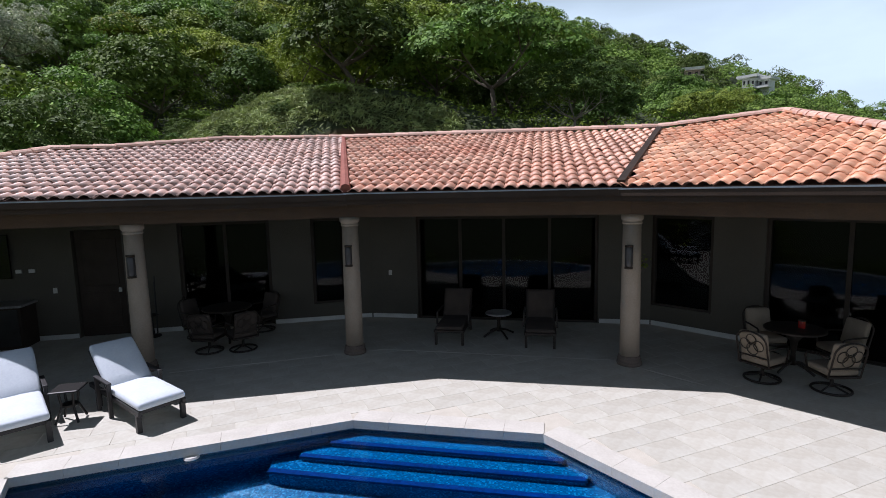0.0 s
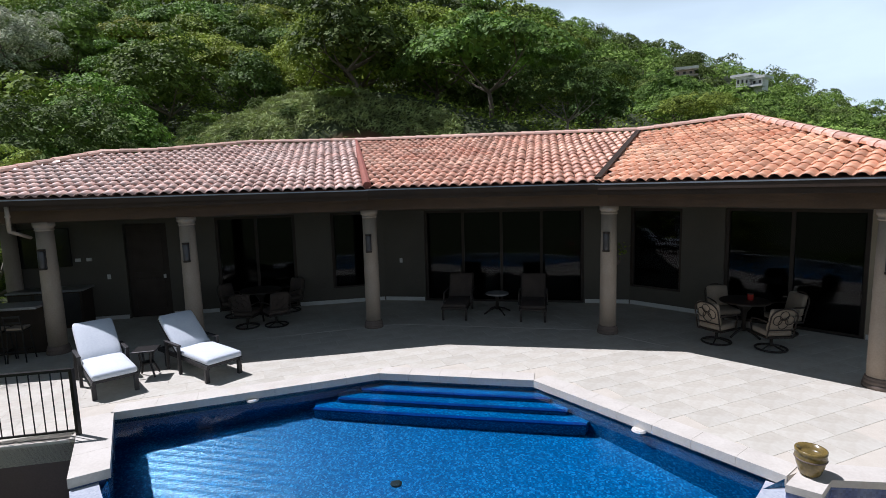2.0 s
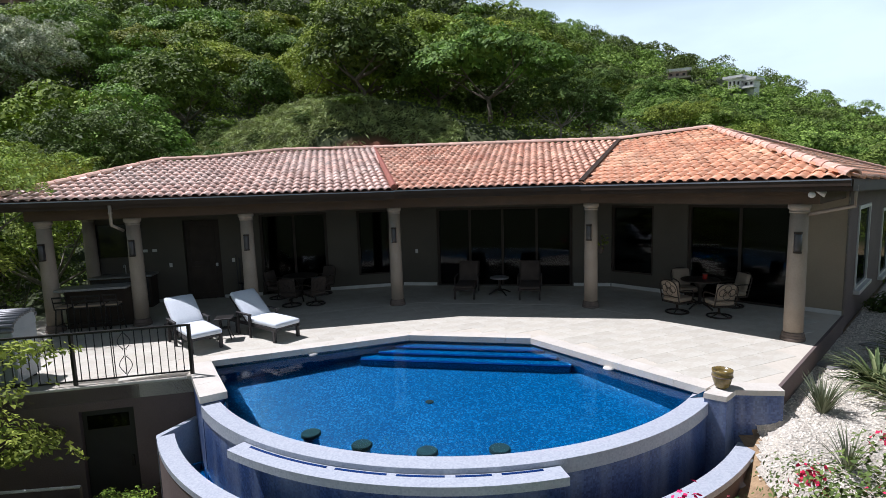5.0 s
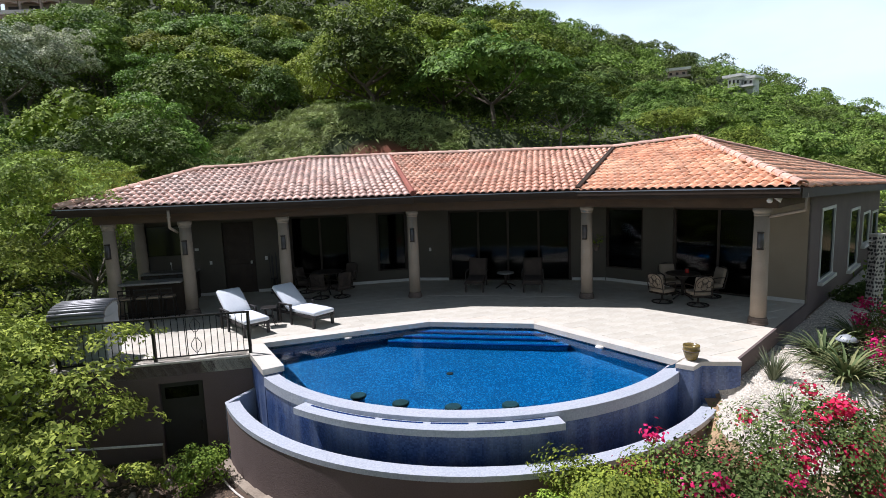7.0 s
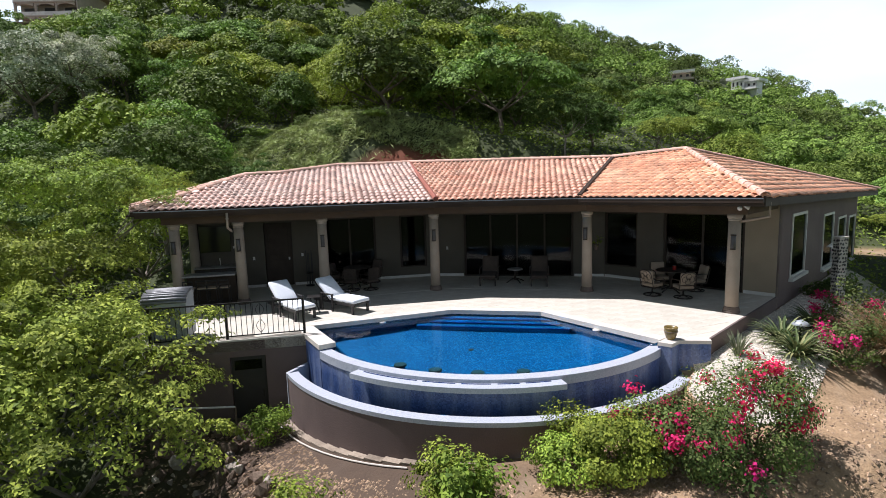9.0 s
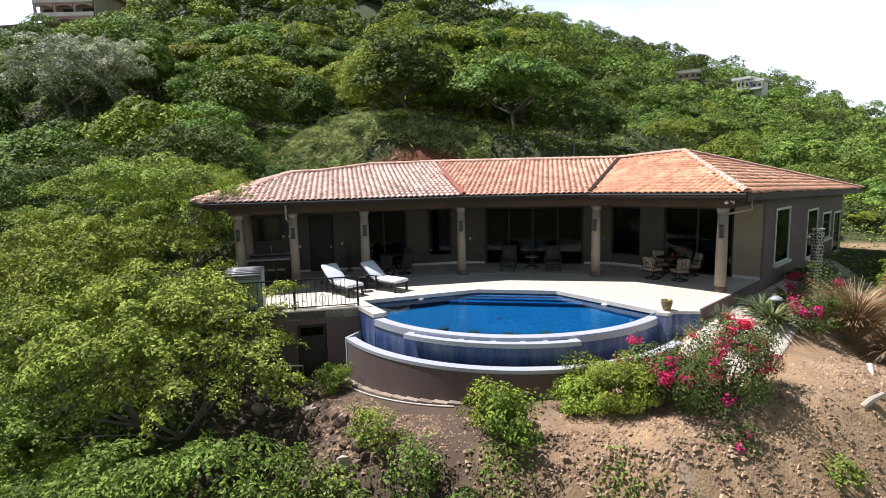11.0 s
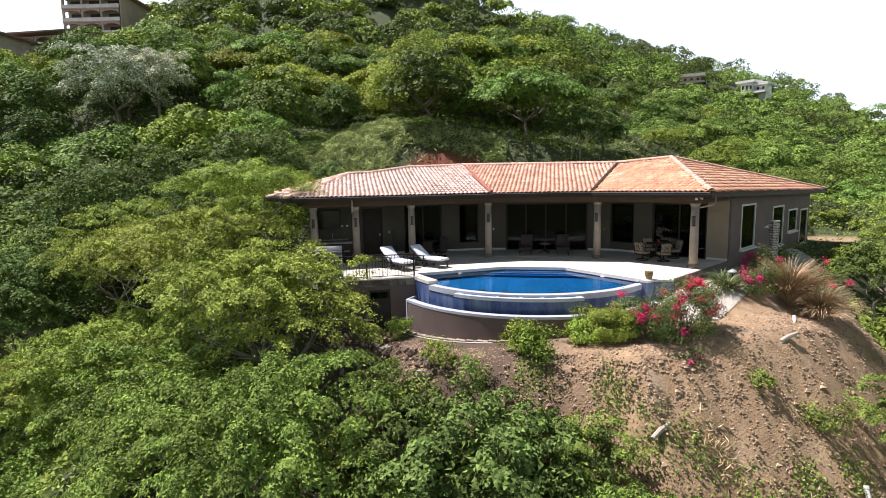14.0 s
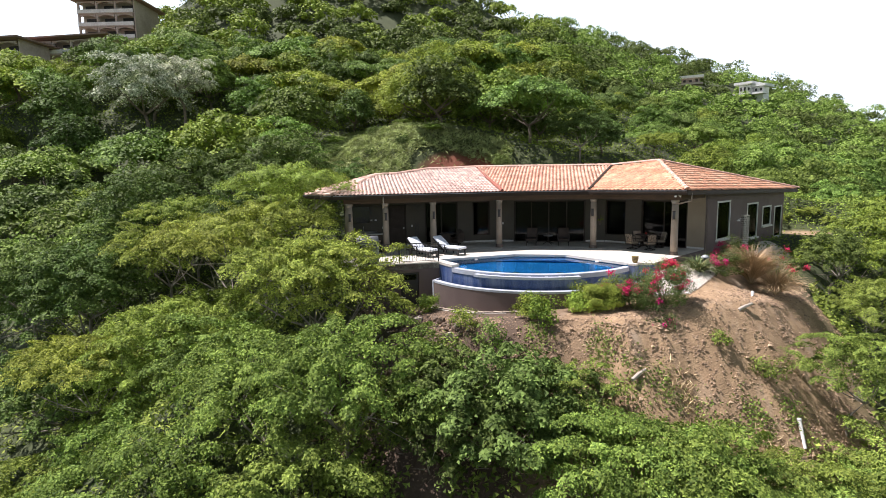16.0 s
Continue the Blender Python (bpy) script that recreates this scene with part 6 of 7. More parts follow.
def swivel_chair(at, turn, group, cushion=None):
    t = thing("swivel_chair", (*at, 0), turn, "cast bronze swivel patio chair with tan cushions", "chair", group)
    bm = bmesh.new()
    tube(bm, [Vector((0.29 * math.cos(2 * math.pi * i / 24), 0.29 * math.sin(2 * math.pi * i / 24), 0.03)) for i in range(25)], 0.022, 6)
    part("base_ring", bm, BRONZE, t, smooth=True)
    for i in range(4):
        a = i * math.pi / 2 + 0.4
        part("spoke", tube(bmesh.new(), [Vector((0.28 * math.cos(a), 0.28 * math.sin(a), 0.035)), (0.08 * math.cos(a), 0.08 * math.sin(a), 0.09), (0, 0, 0.12)], 0.016, 6), BRONZE, t)
    part("pedestal", lathe([(0.05, 0.08), (0.03, 0.14), (0.03, 0.28), (0.12, 0.3)], 12), BRONZE, t, smooth=True)
    part("seat_frame", box(bmesh.new(), (-0.27, -0.28, 0.3), (0.28, 0.28, 0.34), None, 0.015), BRONZE, t)
    part("seat_cushion", soft_box((-0.25, -0.27, 0.34), (0.3, 0.27, 0.47), 0.05), cushion or TAN_CUSHION, t, smooth=True)
    m = Matrix.Translation((-0.26, 0, 0.42)) @ Matrix.Rotation(radians(-14), 4, "Y")
    bm = soft_box((0.0, -0.25, 0.02), (0.11, 0.25, 0.54), 0.045)
    for v in bm.verts:
        if v.co.z > 0.4:
            v.co.z -= 0.35 * v.co.y ** 2 * 4 * 0.35
    bmesh.ops.transform(bm, matrix=m, verts=bm.verts)
    part("back_cushion", bm, cushion or TAN_CUSHION, t, smooth=True)
    bm = bmesh.new()
    arch = [Vector((-0.02, 0.27 * math.cos(math.pi * i / 14), 0.36 + 0.2 * math.sin(math.pi * i / 14))) for i in range(15)]
    tube(bm, [m @ p for p in [Vector((-0.02, 0.27, -0.1))] + arch + [Vector((-0.02, -0.27, -0.1))]], 0.016, 6)
    tube(bm, [m @ Vector((-0.02, -0.26, 0.08)), m @ Vector((-0.02, 0.26, 0.08))], 0.013, 6)
    part("back_frame", bm, BRONZE, t)
    bm = bmesh.new()
    for cy, cz, r in ((-0.12, 0.3, 0.09), (0.12, 0.3, 0.09), (0, 0.4, 0.09), (0, 0.22, 0.1)):
        tube(bm, [m @ Vector((-0.02, cy + r * math.cos(i * 0.5236), cz + r * 1.15 * math.sin(i * 0.5236))) for i in range(13)], 0.008, 5)
    part("back_scroll", bm, BRONZE, t, "scrolled metal back")
    for y in (-0.3, 0.3):
        part("armrest", tube(bmesh.new(), [(-0.27, y * 0.9, 0.66), (-0.05, y, 0.67), (0.2, y, 0.64), (0.25, y, 0.56), (0.22, y * 0.93, 0.33)], 0.018, 6), BRONZE, t, smooth=True)
    t.scale = (0.88, 0.88, 0.88)
    return t


def patio_table(at, r, label, h=0.72, top=None):
    t = thing("patio_table", (*at, 0), 0, label, "table")
    part("tabletop", lathe([(r - 0.02, h - 0.03), (r, h - 0.02), (r, h), (r - 0.015, h + 0.012)], 32), top or BRONZE, t)
    part("pedestal", lathe([(0.05, 0.1), (0.035, 0.3), (0.06, 0.5), (0.2, h - 0.03)], 14), BRONZE, t, smooth=True)
    for i in range(4):
        a = i * math.pi / 2 + 0.6
        part("foot", tube(bmesh.new(), [(0, 0, 0.16), (0.2 * math.cos(a), 0.2 * math.sin(a), 0.1), (0.36 * math.cos(a), 0.36 * math.sin(a), 0.02)], 0.022, 6), BRONZE, t)
    return t


tx, ty = 5.45, 0.0
patio_table((tx, ty), 0.45, "round bronze patio table between swivel chairs")
cd = thing("candle_jar", (tx + 0.1, ty, 0.732), 0, "small red candle jar on the patio table", "candle")
part("jar", lathe([(0.05, 0.0), (0.055, 0.02), (0.055, 0.12)], 14), material("red_glass", (0.35, 0.02, 0.015), 0.2, bump=0.0), cd)
part("rim", lathe([(0.057, 0.115), (0.057, 0.13)], 14), BRONZE, cd)
for x, y in ((4.8, -0.5), (5.62, -0.85), (5.3, 0.72), (6.25, 0.2)):
    swivel_chair((x, y), math.degrees(math.atan2(ty - y, tx - x)), "chairs round the patio table")
p0 = spot("L", 2.62, 1.6)
DARK_CUSHION = material("brown_cushion", (0.085, 0.064, 0.05), 0.95, other=(0.055, 0.042, 0.034), scale=4, fine=60, bump=0.2)
patio_table(p0, 0.5, "round dark bronze dining table on the porch")
for a, w in ((2.85, 0.85), (2.2, 0.8), (3.3, 2.0), (2.0, 2.2)):
    p = spot("L", a, w)
    swivel_chair(p, math.degrees(math.atan2(p0.y - p.y, p0.x - p.x)), "chairs round the dining table", DARK_CUSHION)


def porch_lounge(x, y):
    t = thing("lounge_chair", (x, y, 0), -90, "brown wicker reclining lounge chair with cushion", "chair", "porch lounge chairs")
    for sx in (0.0, 1.15):
        for sy in (-0.27, 0.27):
            part("leg", box(bmesh.new(), (0.58 - sx - 0.025, sy - 0.025, 0.0), (0.58 - sx + 0.025, sy + 0.025, 0.3), None, 0.005), BRONZE, t)
    part("seat_frame", box(bmesh.new(), (-0.6, -0.31, 0.26), (0.62, 0.31, 0.31), None, 0.01), BRONZE, t)
    part("seat_cushion", soft_box((-0.4, -0.28, 0.31), (0.62, 0.28, 0.39), 0.035), DARK_CUSHION, t, smooth=True)
    m = Matrix.Translation((-0.38, 0, 0.34)) @ Matrix.Rotation(radians(-28), 4, "Y")
    part("back_cushion", soft_box((0.0, -0.28, 0.0), (0.09, 0.28, 0.62), 0.04, m), DARK_CUSHION, t, smooth=True)
    part("back_frame", box(bmesh.new(), (-0.05, -0.31, -0.05), (-0.005, 0.31, 0.66), m, 0.01), BRONZE, t)
    for y2 in (-0.33, 0.33):
        part("armrest", tube(bmesh.new(), [(-0.5, y2, 0.55), (0.1, y2, 0.55), (0.15, y2, 0.3)], 0.02, 6), BRONZE, t)


GRANITE = material("grey_granite", (0.34, 0.33, 0.31), 0.35, other=(0.16, 0.155, 0.15), scale=18, fine=70, bump=0.03, amount=0.8)
porch_lounge(-0.5, 1.25)
porch_lounge(1.3, 1.25)
patio_table((0.43, 1.45), 0.28, "small round side table with grey stone top on the porch", 0.5, GRANITE)

# ---- bar ----
barc = thing("bar_counter", label="granite-topped bar counter between porch columns", category="counter")
mLw = wing_pose("L")
bm = boxes([((6.52, -0.3, 0.98), (8.08, 0.3, 1.035))], mLw, 0.012)
part("worktop", bm, GRANITE, barc)
# dark sheet added where the open space under the counter lies in shade
bm = boxes([((6.56, 0.12, 0.0), (8.05, 0.26, 0.98))], mLw)
bmesh.ops.recalc_face_normals(bm, faces=bm.faces)
part("under_counter_dark", bm, FRAME, barc)


def bar_stool(a, w):
    p = spot("L", a, w)
    t = thing("bar_stool", (p.x, p.y, 0), 112.5, "black iron bar stool with pale padded seat and low back", "stool", "bar stools")
    for sx in (-1, 1):
        for sy in (-1, 1):
            part("leg", tube(bmesh.new(), [(0.12 * sx, 0.12 * sy, 0.62), (0.17 * sx, 0.16 * sy, 0.0)], 0.014, 6), IRON, t)
    bm = bmesh.new()
    tube(bm, [(0.155, 0.15, 0.22), (-0.155, 0.15, 0.22), (-0.155, -0.15, 0.22), (0.155, -0.15, 0.22), (0.155, 0.15, 0.22)], 0.01, 5)
    part("foot_rail", bm, IRON, t)
    part("seat_frame", box(bmesh.new(), (-0.15, -0.15, 0.605), (0.15, 0.15, 0.63), None, 0.006), IRON, t)
    part("seat", soft_box((-0.145, -0.145, 0.63), (0.145, 0.145, 0.68), 0.02), TAN_CUSHION, t, smooth=True)
    for y in (-0.14, 0.14):
        part("back_post", tube(bmesh.new(), [(-0.14, y, 0.62), (-0.17, y, 0.78), (-0.2, y, 0.92)], 0.012, 6), IRON, t)
    for z in (0.78, 0.9):
        part("back_slat", box(bmesh.new(), (-0.16 - (z - 0.7) * 0.2, -0.14, z - 0.02), (-0.145 - (z - 0.7) * 0.2, 0.14, z + 0.02), None, 0.004), IRON, t)


for a in (6.82, 7.17, 7.47, 7.86):
    bar_stool(a, -0.36)
bb = thing("back_bar", label="dark back bar counter with pale worktop and sink", category="counter")
bm = boxes([((6.75, 2.1, 0.0), (8.3, 2.68, 0.88))], mLw, 0.005)
part("cabinet", bm, FRAME, bb)
part("worktop", boxes([((6.7, 2.05, 0.883), (8.32, 2.685, 0.93))], mLw, 0.008), GRANITE, bb)
for a in (6.8, 7.3, 7.8):
    part("door", boxes([((a, 2.075, 0.08), (a + 0.44, 2.098, 0.84))], mLw, 0.004), DARK_WOOD, bb)
tap = spot("L", 7.5, 2.5)
part("tap", tube(bmesh.new(), [(tap.x, tap.y, 0.93), (tap.x, tap.y, 1.2), (tap.x + 0.05, tap.y - 0.1, 1.22), (tap.x + 0.06, tap.y - 0.13, 1.15)], 0.012, 8), WHITE, bb)
tv = thing("television", label="large black television on the bar wall", category="television")
part("screen", boxes([((7.12, 2.62, 1.42), (8.46, 2.67, 2.36))], mLw, 0.006), material("black_screen", (0.01, 0.01, 0.012), 0.15, bump=0.0), tv)
part("bracket", boxes([((7.45, 2.671, 1.5), (7.75, 2.699, 1.9))], mLw), IRON, tv)
sp = spot("L", 4.35, 2.35)
cs = thing("fire_tool_stand", (sp.x, sp.y, 0), 0, "black iron stand with long tools against the wall", "tool stand")
part("base", lathe([(0.16, 0.0), (0.16, 0.03), (0.03, 0.06), (0.012, 0.5)], 14), IRON, cs)
part("ring", lathe([(0.13, 0.48), (0.14, 0.49), (0.13, 0.5)], 14), IRON, cs)
for i in range(5):
    a = i * 1.2566
    part("tool", tube(bmesh.new(), [(0.1 * math.cos(a), 0.1 * math.sin(a), 0.06), (0.12 * math.cos(a), 0.12 * math.sin(a), 1.25 + 0.1 * (i % 2))], 0.012, 6), DARK_WOOD, cs)

# grill at the corner of the patio
GRILL = material("grey_grill_enamel", (0.4, 0.43, 0.45), 0.5, 0.2, other=(0.33, 0.36, 0.38), scale=3, bump=0.05)
LID = material("ribbed_grey_lid", (0.2, 0.205, 0.21), 0.45, 0.3, other=(0.13, 0.133, 0.138), scale=5, bump=0.05)
gp = spot("L", 7.5, RAIL_W + 0.62)
gr = thing("grill_cart", (gp.x, gp.y, 0), 202.5, "grey covered grill cart with dark ribbed lid in the corner", "grill")
part("cabinet", box(bmesh.new(), (-0.5, -0.36, 0.06), (0.5, 0.36, 0.98), None, 0.02), GRILL, gr)
for y in (-0.18, 0.18):
    part("door", box(bmesh.new(), (-0.45, 0.355, 0.12) if y > 0 else (0.01, 0.355, 0.12), (-0.01, 0.372, 0.85) if y > 0 else (0.45, 0.372, 0.85), None, 0.006), GRILL, gr)
lid_arc = [(0.37, 1.0), (0.35, 1.07), (0.28, 1.13), (0.2, 1.165), (0.11, 1.19), (0.02, 1.205), (-0.07, 1.215), (-0.16, 1.22), (-0.25, 1.215), (-0.33, 1.19), (-0.37, 1.12)]
for y, z in lid_arc:
    part("lid_rib", tube(bmesh.new(), [(-0.51, y, z), (-0.2, y, z + 0.006), (0.2, y, z + 0.006), (0.51, y, z)], 0.042, 8), LID, gr, smooth=True)
for x in (-0.5, 0.47):
    bm = bmesh.new()
    side = [bm.verts.new((x, y, z)) for y, z in lid_arc + [(-0.36, 0.97), (0.36, 0.97)]]
    face = bm.faces.new(side)
    ext = bmesh.ops.extrude_face_region(bm, geom=[face])
    bmesh.ops.translate(bm, vec=(0.03, 0, 0), verts=[v for v in ext["geom"] if isinstance(v, bmesh.types.BMVert)])
    bmesh.ops.recalc_face_normals(bm, faces=bm.faces)
    part("lid_side", bm, GRILL, gr)
part("handle", tube(bmesh.new(), [(0.5, -0.12, 0.7), (0.56, -0.1, 0.78), (0.56, 0.1, 0.78), (0.5, 0.12, 0.7)], 0.02, 8), IRON, gr)
for x in (-0.42, 0.42):
    for y in (-0.28, 0.28):
        part("foot", lathe([(0.035, 0.0), (0.035, 0.06)], 10, (x, y, 0)), IRON, gr)

# ---- pool fittings ----
GLAZE = material("ochre_glaze", (0.24, 0.17, 0.05), 0.25, other=(0.12, 0.09, 0.03), scale=6, fine=30, bump=0.05)
pt = thing("planter_pot", (4.27, -5.22, 0.02), 0, "ochre glazed pot standing on the pool pier", "pot")
part("pot", lathe([(0.1, 0.0), (0.13, 0.03), (0.17, 0.16), (0.19, 0.27), (0.175, 0.3), (0.19, 0.32), (0.19, 0.36), (0.165, 0.36), (0.15, 0.3), (0.12, 0.27), (0.0, 0.27)], 28), GLAZE, pt, smooth=True)
part("band", lathe([(0.192, 0.225), (0.196, 0.235), (0.192, 0.245)], 28), COLUMN_BASE, pt, "darker ring")
pt.scale = (0.78, 0.78, 0.78)
GREEN_TOP = material("algae_green_seat", (0.03, 0.05, 0.035), 0.8, other=(0.02, 0.03, 0.025), scale=12, bump=0.3)
for p in (Vector((-1.62, -7.0)), Vector((-0.8, -7.22)), Vector((0.1, -7.28)), Vector((1.02, -7.1))):
    t = thing("pool_stool", (p.x, p.y, pool_floor(p.y)), 0, "submerged pool bar stool with dark green seat", "stool", "pool bar stools")
    k = -0.195 - pool_floor(p.y)
    part("seat", lathe([(0.13, k - 0.115), (0.14, k - 0.095), (0.14, k - 0.025), (0.125, k)], 20), GREEN_TOP, t)
    part("post", lathe([(0.11, -0.03), (0.11, k - 0.115)], 16), POOL_TILE, t)
for x, y, a in ((2.75, -4.13, 48), (-3.0, -3.85, 120)):
    lt = thing("pool_light", (x, y, -0.13), a, "white oval fitting on the pool wall", "pool fitting", "pool fittings")
    part("body", lathe([(0.0, -0.03), (0.11, -0.03), (0.13, 0.0), (0.11, 0.03), (0.0, 0.03)], 18), WHITE, lt)
    part("lens", lathe([(0.07, 0.03), (0.06, 0.04)], 16), COPING, lt)
    lt.scale = (0.75, 0.75, 0.75)
dn = thing("pool_drain", (-0.35, -5.0, pool_floor(-5.0)), 0, "dark drain cover in the pool floor", "drain")
part("cover", lathe([(0.07, -0.02), (0.07, 0.02), (0.055, 0.03)], 18), FRAME, dn)

# ---- garden ----
gravel_pts = [tuple(p) for p in (p_wall_c + Vector((-0.3, -0.05)), Vector((4.72, -5.5)), Vector((4.4, -6.3)), Vector((4.6, -7.6)), Vector((6.1, -7.2)), Vector((7.1, -5.8)), Vector((7.9, -4.6)), Vector((9.0, -3.0)), Vector((11.6, 0.4)), Vector((15.5, 6.2)), spot("E", 12.0, -0.1), p_end_c + Vector((0.06, -0.04)))]


def gravel():
    """Loose white stones over the bed, and the bed itself, following the ground."""
    rg = np.random.default_rng(8)
    n = 150
    xs, ys = np.meshgrid(np.linspace(4.2, 16, n), np.linspace(-7.8, 9, n))
    zs = ground_height(xs, ys) + 0.03
    co = np.stack([xs, ys, zs], -1).reshape(-1, 3)
    i = np.arange(n * n).reshape(n, n)
    q = np.stack([i[:-1, :-1], i[:-1, 1:], i[1:, 1:], i[1:, :-1]], -1).reshape(-1, 4)
    mid = co[q].mean(1)
    q = q[[inside(m, gravel_pts) for m in mid]]
    me = bpy.data.meshes.new("gravel_bed")
    me.from_pydata(co.tolist(), [], q.tolist())
    part("gravel_bed", me, GRAVEL_BED, label="bed of white gravel beside the patio", kind="structure")
    pts = np.stack([rg.uniform(4.2, 11, 60000), rg.uniform(-7.8, 2, 60000)], 1)
    pts = np.array([p for p in pts if inside(p, gravel_pts)])
    z = ground_height(pts[:, 0], pts[:, 1]) + 0.035
    base = np.array([(1, 0, 0), (-0.6, 0.8, 0), (-0.5, -0.85, 0), (0.1, 0.05, 0.75)])
    tri = np.array([(0, 1, 3), (1, 2, 3), (2, 0, 3)])
    s = rg.uniform(0.012, 0.029, len(pts))
    th = rg.uniform(0, 6.283, len(pts))
    rot = np.stack([np.stack([np.cos(th), -np.sin(th), 0 * th], -1), np.stack([np.sin(th), np.cos(th), 0 * th], -1), np.stack([0 * th, 0 * th, 1 + 0 * th], -1)], 1)
    v = np.einsum("nij,kj->nki", rot, base) * s[:, None, None] + np.stack([pts[:, 0], pts[:, 1], z], 1)[:, None]
    f = tri[None] + 4 * np.arange(len(pts))[:, None, None]
    me = bpy.data.meshes.new("gravel")
    me.from_pydata(v.reshape(-1, 3).tolist(), [], f.reshape(-1, 3).tolist())
    part("gravel", me, PEBBLE, label="loose white gravel stones", kind="stuff")


PEBBLE = material("white_pebble", (0.84, 0.79, 0.69), 0.9, other=(0.66, 0.6, 0.5), scale=5, fine=30, bump=0.2, island=0.3)
gravel()
for x, y, s in ((6.9, -2.9, 0.42), (8.4, -1.6, 0.4)):
    z = float(ground_height(x, y)) + 0.02
    sn = thing("stepping_stone", (x, y, z), 25, "flat grey stepping stone set in white gravel", "paving stone", "stepping stones")
    part("slab", box(bmesh.new(), (-s / 2, -s / 2, -0.02), (s / 2, s / 2, 0.045), None, 0.015), GRANITE, sn)


def blade_plant(at, count, length, width, droop, label, name, mat, seed, rise=(0.5, 1.35), stripe=None):
    """A rosette of long tapering blades, some with a pale edge."""
    rg = np.random.default_rng(seed)
    z = float(ground_height(*at))
    t = thing(name, (*at, z), 0, label, "plant")
    groups = [(mat, range(0, count))] if not stripe else [(mat, range(0, count, 2)), (stripe, range(1, count, 2))]
    for mt, ids in groups:
        v, f = [], []
        for _ in ids:
            a, el, L = rg.uniform(0, 6.283), rg.uniform(*rise), length * rg.uniform(0.65, 1.1)
            d, side = np.array([math.cos(a), math.sin(a), 0]), np.array([-math.sin(a), math.cos(a), 0])
            p, seg, k = np.array([0, 0, 0.02]) + d * 0.04, 5, len(v)
            for i in range(seg + 1):
                w = width * (1 - (i / seg) ** 1.6) * (0.75 if i == 0 else 1) + 0.002
                fold = np.array([0, 0, w * 0.35])
                v += [tuple(p - side * w + fold), tuple(p), tuple(p + side * w + fold)]
                if i:
                    b = k + 3 * i
                    f += [(b - 3, b - 2, b + 1, b), (b - 2, b - 1, b + 2, b + 1)]
                e = el - droop * (i / seg) ** 1.3
                p = p + (d * math.cos(e) + np.array([0, 0, math.sin(e)])) * L / seg
        me = bpy.data.meshes.new("blades")
        me.from_pydata(v, [], f)
        part("foliage", me, mt, t, "" if mt is mat else "paler striped blades", kind="stuff")
    return t


AGAVE = foliage("agave_blades", (0.1, 0.14, 0.055), (0.045, 0.075, 0.03), (0.12, 0.18, 0.05))
AGAVE_PALE = foliage("agave_pale_edges", (0.26, 0.29, 0.13), (0.15, 0.18, 0.08), (0.3, 0.33, 0.12))
YUCCA = foliage("grey_green_blades", (0.26, 0.29, 0.18), (0.13, 0.16, 0.09), (0.2, 0.23, 0.1))
DRY = foliage("dry_grass", (0.68, 0.53, 0.32), (0.36, 0.26, 0.14), (0.35, 0.25, 0.12))
blade_plant((5.75, -5.05), 120, 0.6, 0.011, 0.45, "upright grey-green yucca in white gravel", "yucca", YUCCA, 1, (0.9, 1.5))
blade_plant((6.98, -5.0), 120, 0.95, 0.034, 1.5, "striped green agave-like rosette in the gravel", "agave", AGAVE, 2, (0.5, 1.4), AGAVE_PALE)
blade_plant((7.1, -3.95), 110, 0.9, 0.034, 1.4, "striped green rosette beside the garden lamp", "agave", AGAVE, 3, (0.5, 1.4), AGAVE_PALE)
blade_plant((8.3, -2.9), 110, 0.95, 0.034, 1.4, "striped green rosette near the bougainvillea", "agave", AGAVE, 4, (0.5, 1.4), AGAVE_PALE)
blade_plant((5.4, -6.4), 40, 0.6, 0.012, 0.5, "small grey-green yucca behind the bougainvillea", "yucca", YUCCA, 5, (0.9, 1.5))
blade_plant((9.2, -4.5), 1500, 1.9, 0.012, 1.2, "large clump of dry golden ornamental grass", "ornamental_grass", DRY, 6, (0.9, 1.55))
blade_plant((10.0, -5.0), 900, 1.5, 0.012, 1.3, "dry brown ornamental grass leaning down the slope", "ornamental_grass", DRY, 7, (0.6, 1.5))
blade_plant((10.6, -3.2), 160, 0.9, 0.008, 1.2, "dry golden grass on the plot edge", "ornamental_grass", DRY, 9, (0.7, 1.5))
gl = thing("garden_lamp", (7.4, -4.15, float(ground_height(7.4, -4.15))), 0, "grey mushroom garden lamp among rosettes", "lamp")
part("post", lathe([(0.03, 0.0), (0.025, 0.55)], 10), IRON, gl)
part("shade", lathe([(0.02, 0.66), (0.12, 0.62), (0.19, 0.55), (0.185, 0.54), (0.02, 0.58)], 20), GRILL, gl, smooth=True)


def bush_points(rg, clumps, per):
    """Leaf places in clumps through a lopsided bush of unit size."""
    c, nn = [], []
    for _ in range(clumps):
        th, ph = rg.uniform(0, 2 * math.pi), math.acos(rg.uniform(-0.6, 1))
        r = rg.uniform(0.55, 1.0) * (1 + 0.18 * math.sin(3 * th + clumps) + 0.12 * math.sin(5 * th))
        p = r * np.array([math.sin(ph) * math.cos(th), math.sin(ph) * math.sin(th), math.cos(ph)])
        off = rg.normal(size=(per, 3))
        off *= (rg.uniform(0.25, 1, per) ** 0.5 / (np.linalg.norm(off, axis=1) + 1e-6))[:, None] * np.array([1, 1, 0.8]) * 0.42 * rg.uniform(0.6, 1.3)
        c.append(p + off)
        no = off / (np.linalg.norm(off, axis=1, keepdims=True) + 1e-6) * 0.7 + (p + [0, 0, 0.2]) * 0.6 + rg.normal(size=(per, 3)) * 0.35 + [0, 0, 0.35]
        nn.append(no / np.linalg.norm(no, axis=1, keepdims=True))
    return np.concatenate(c), np.concatenate(nn)


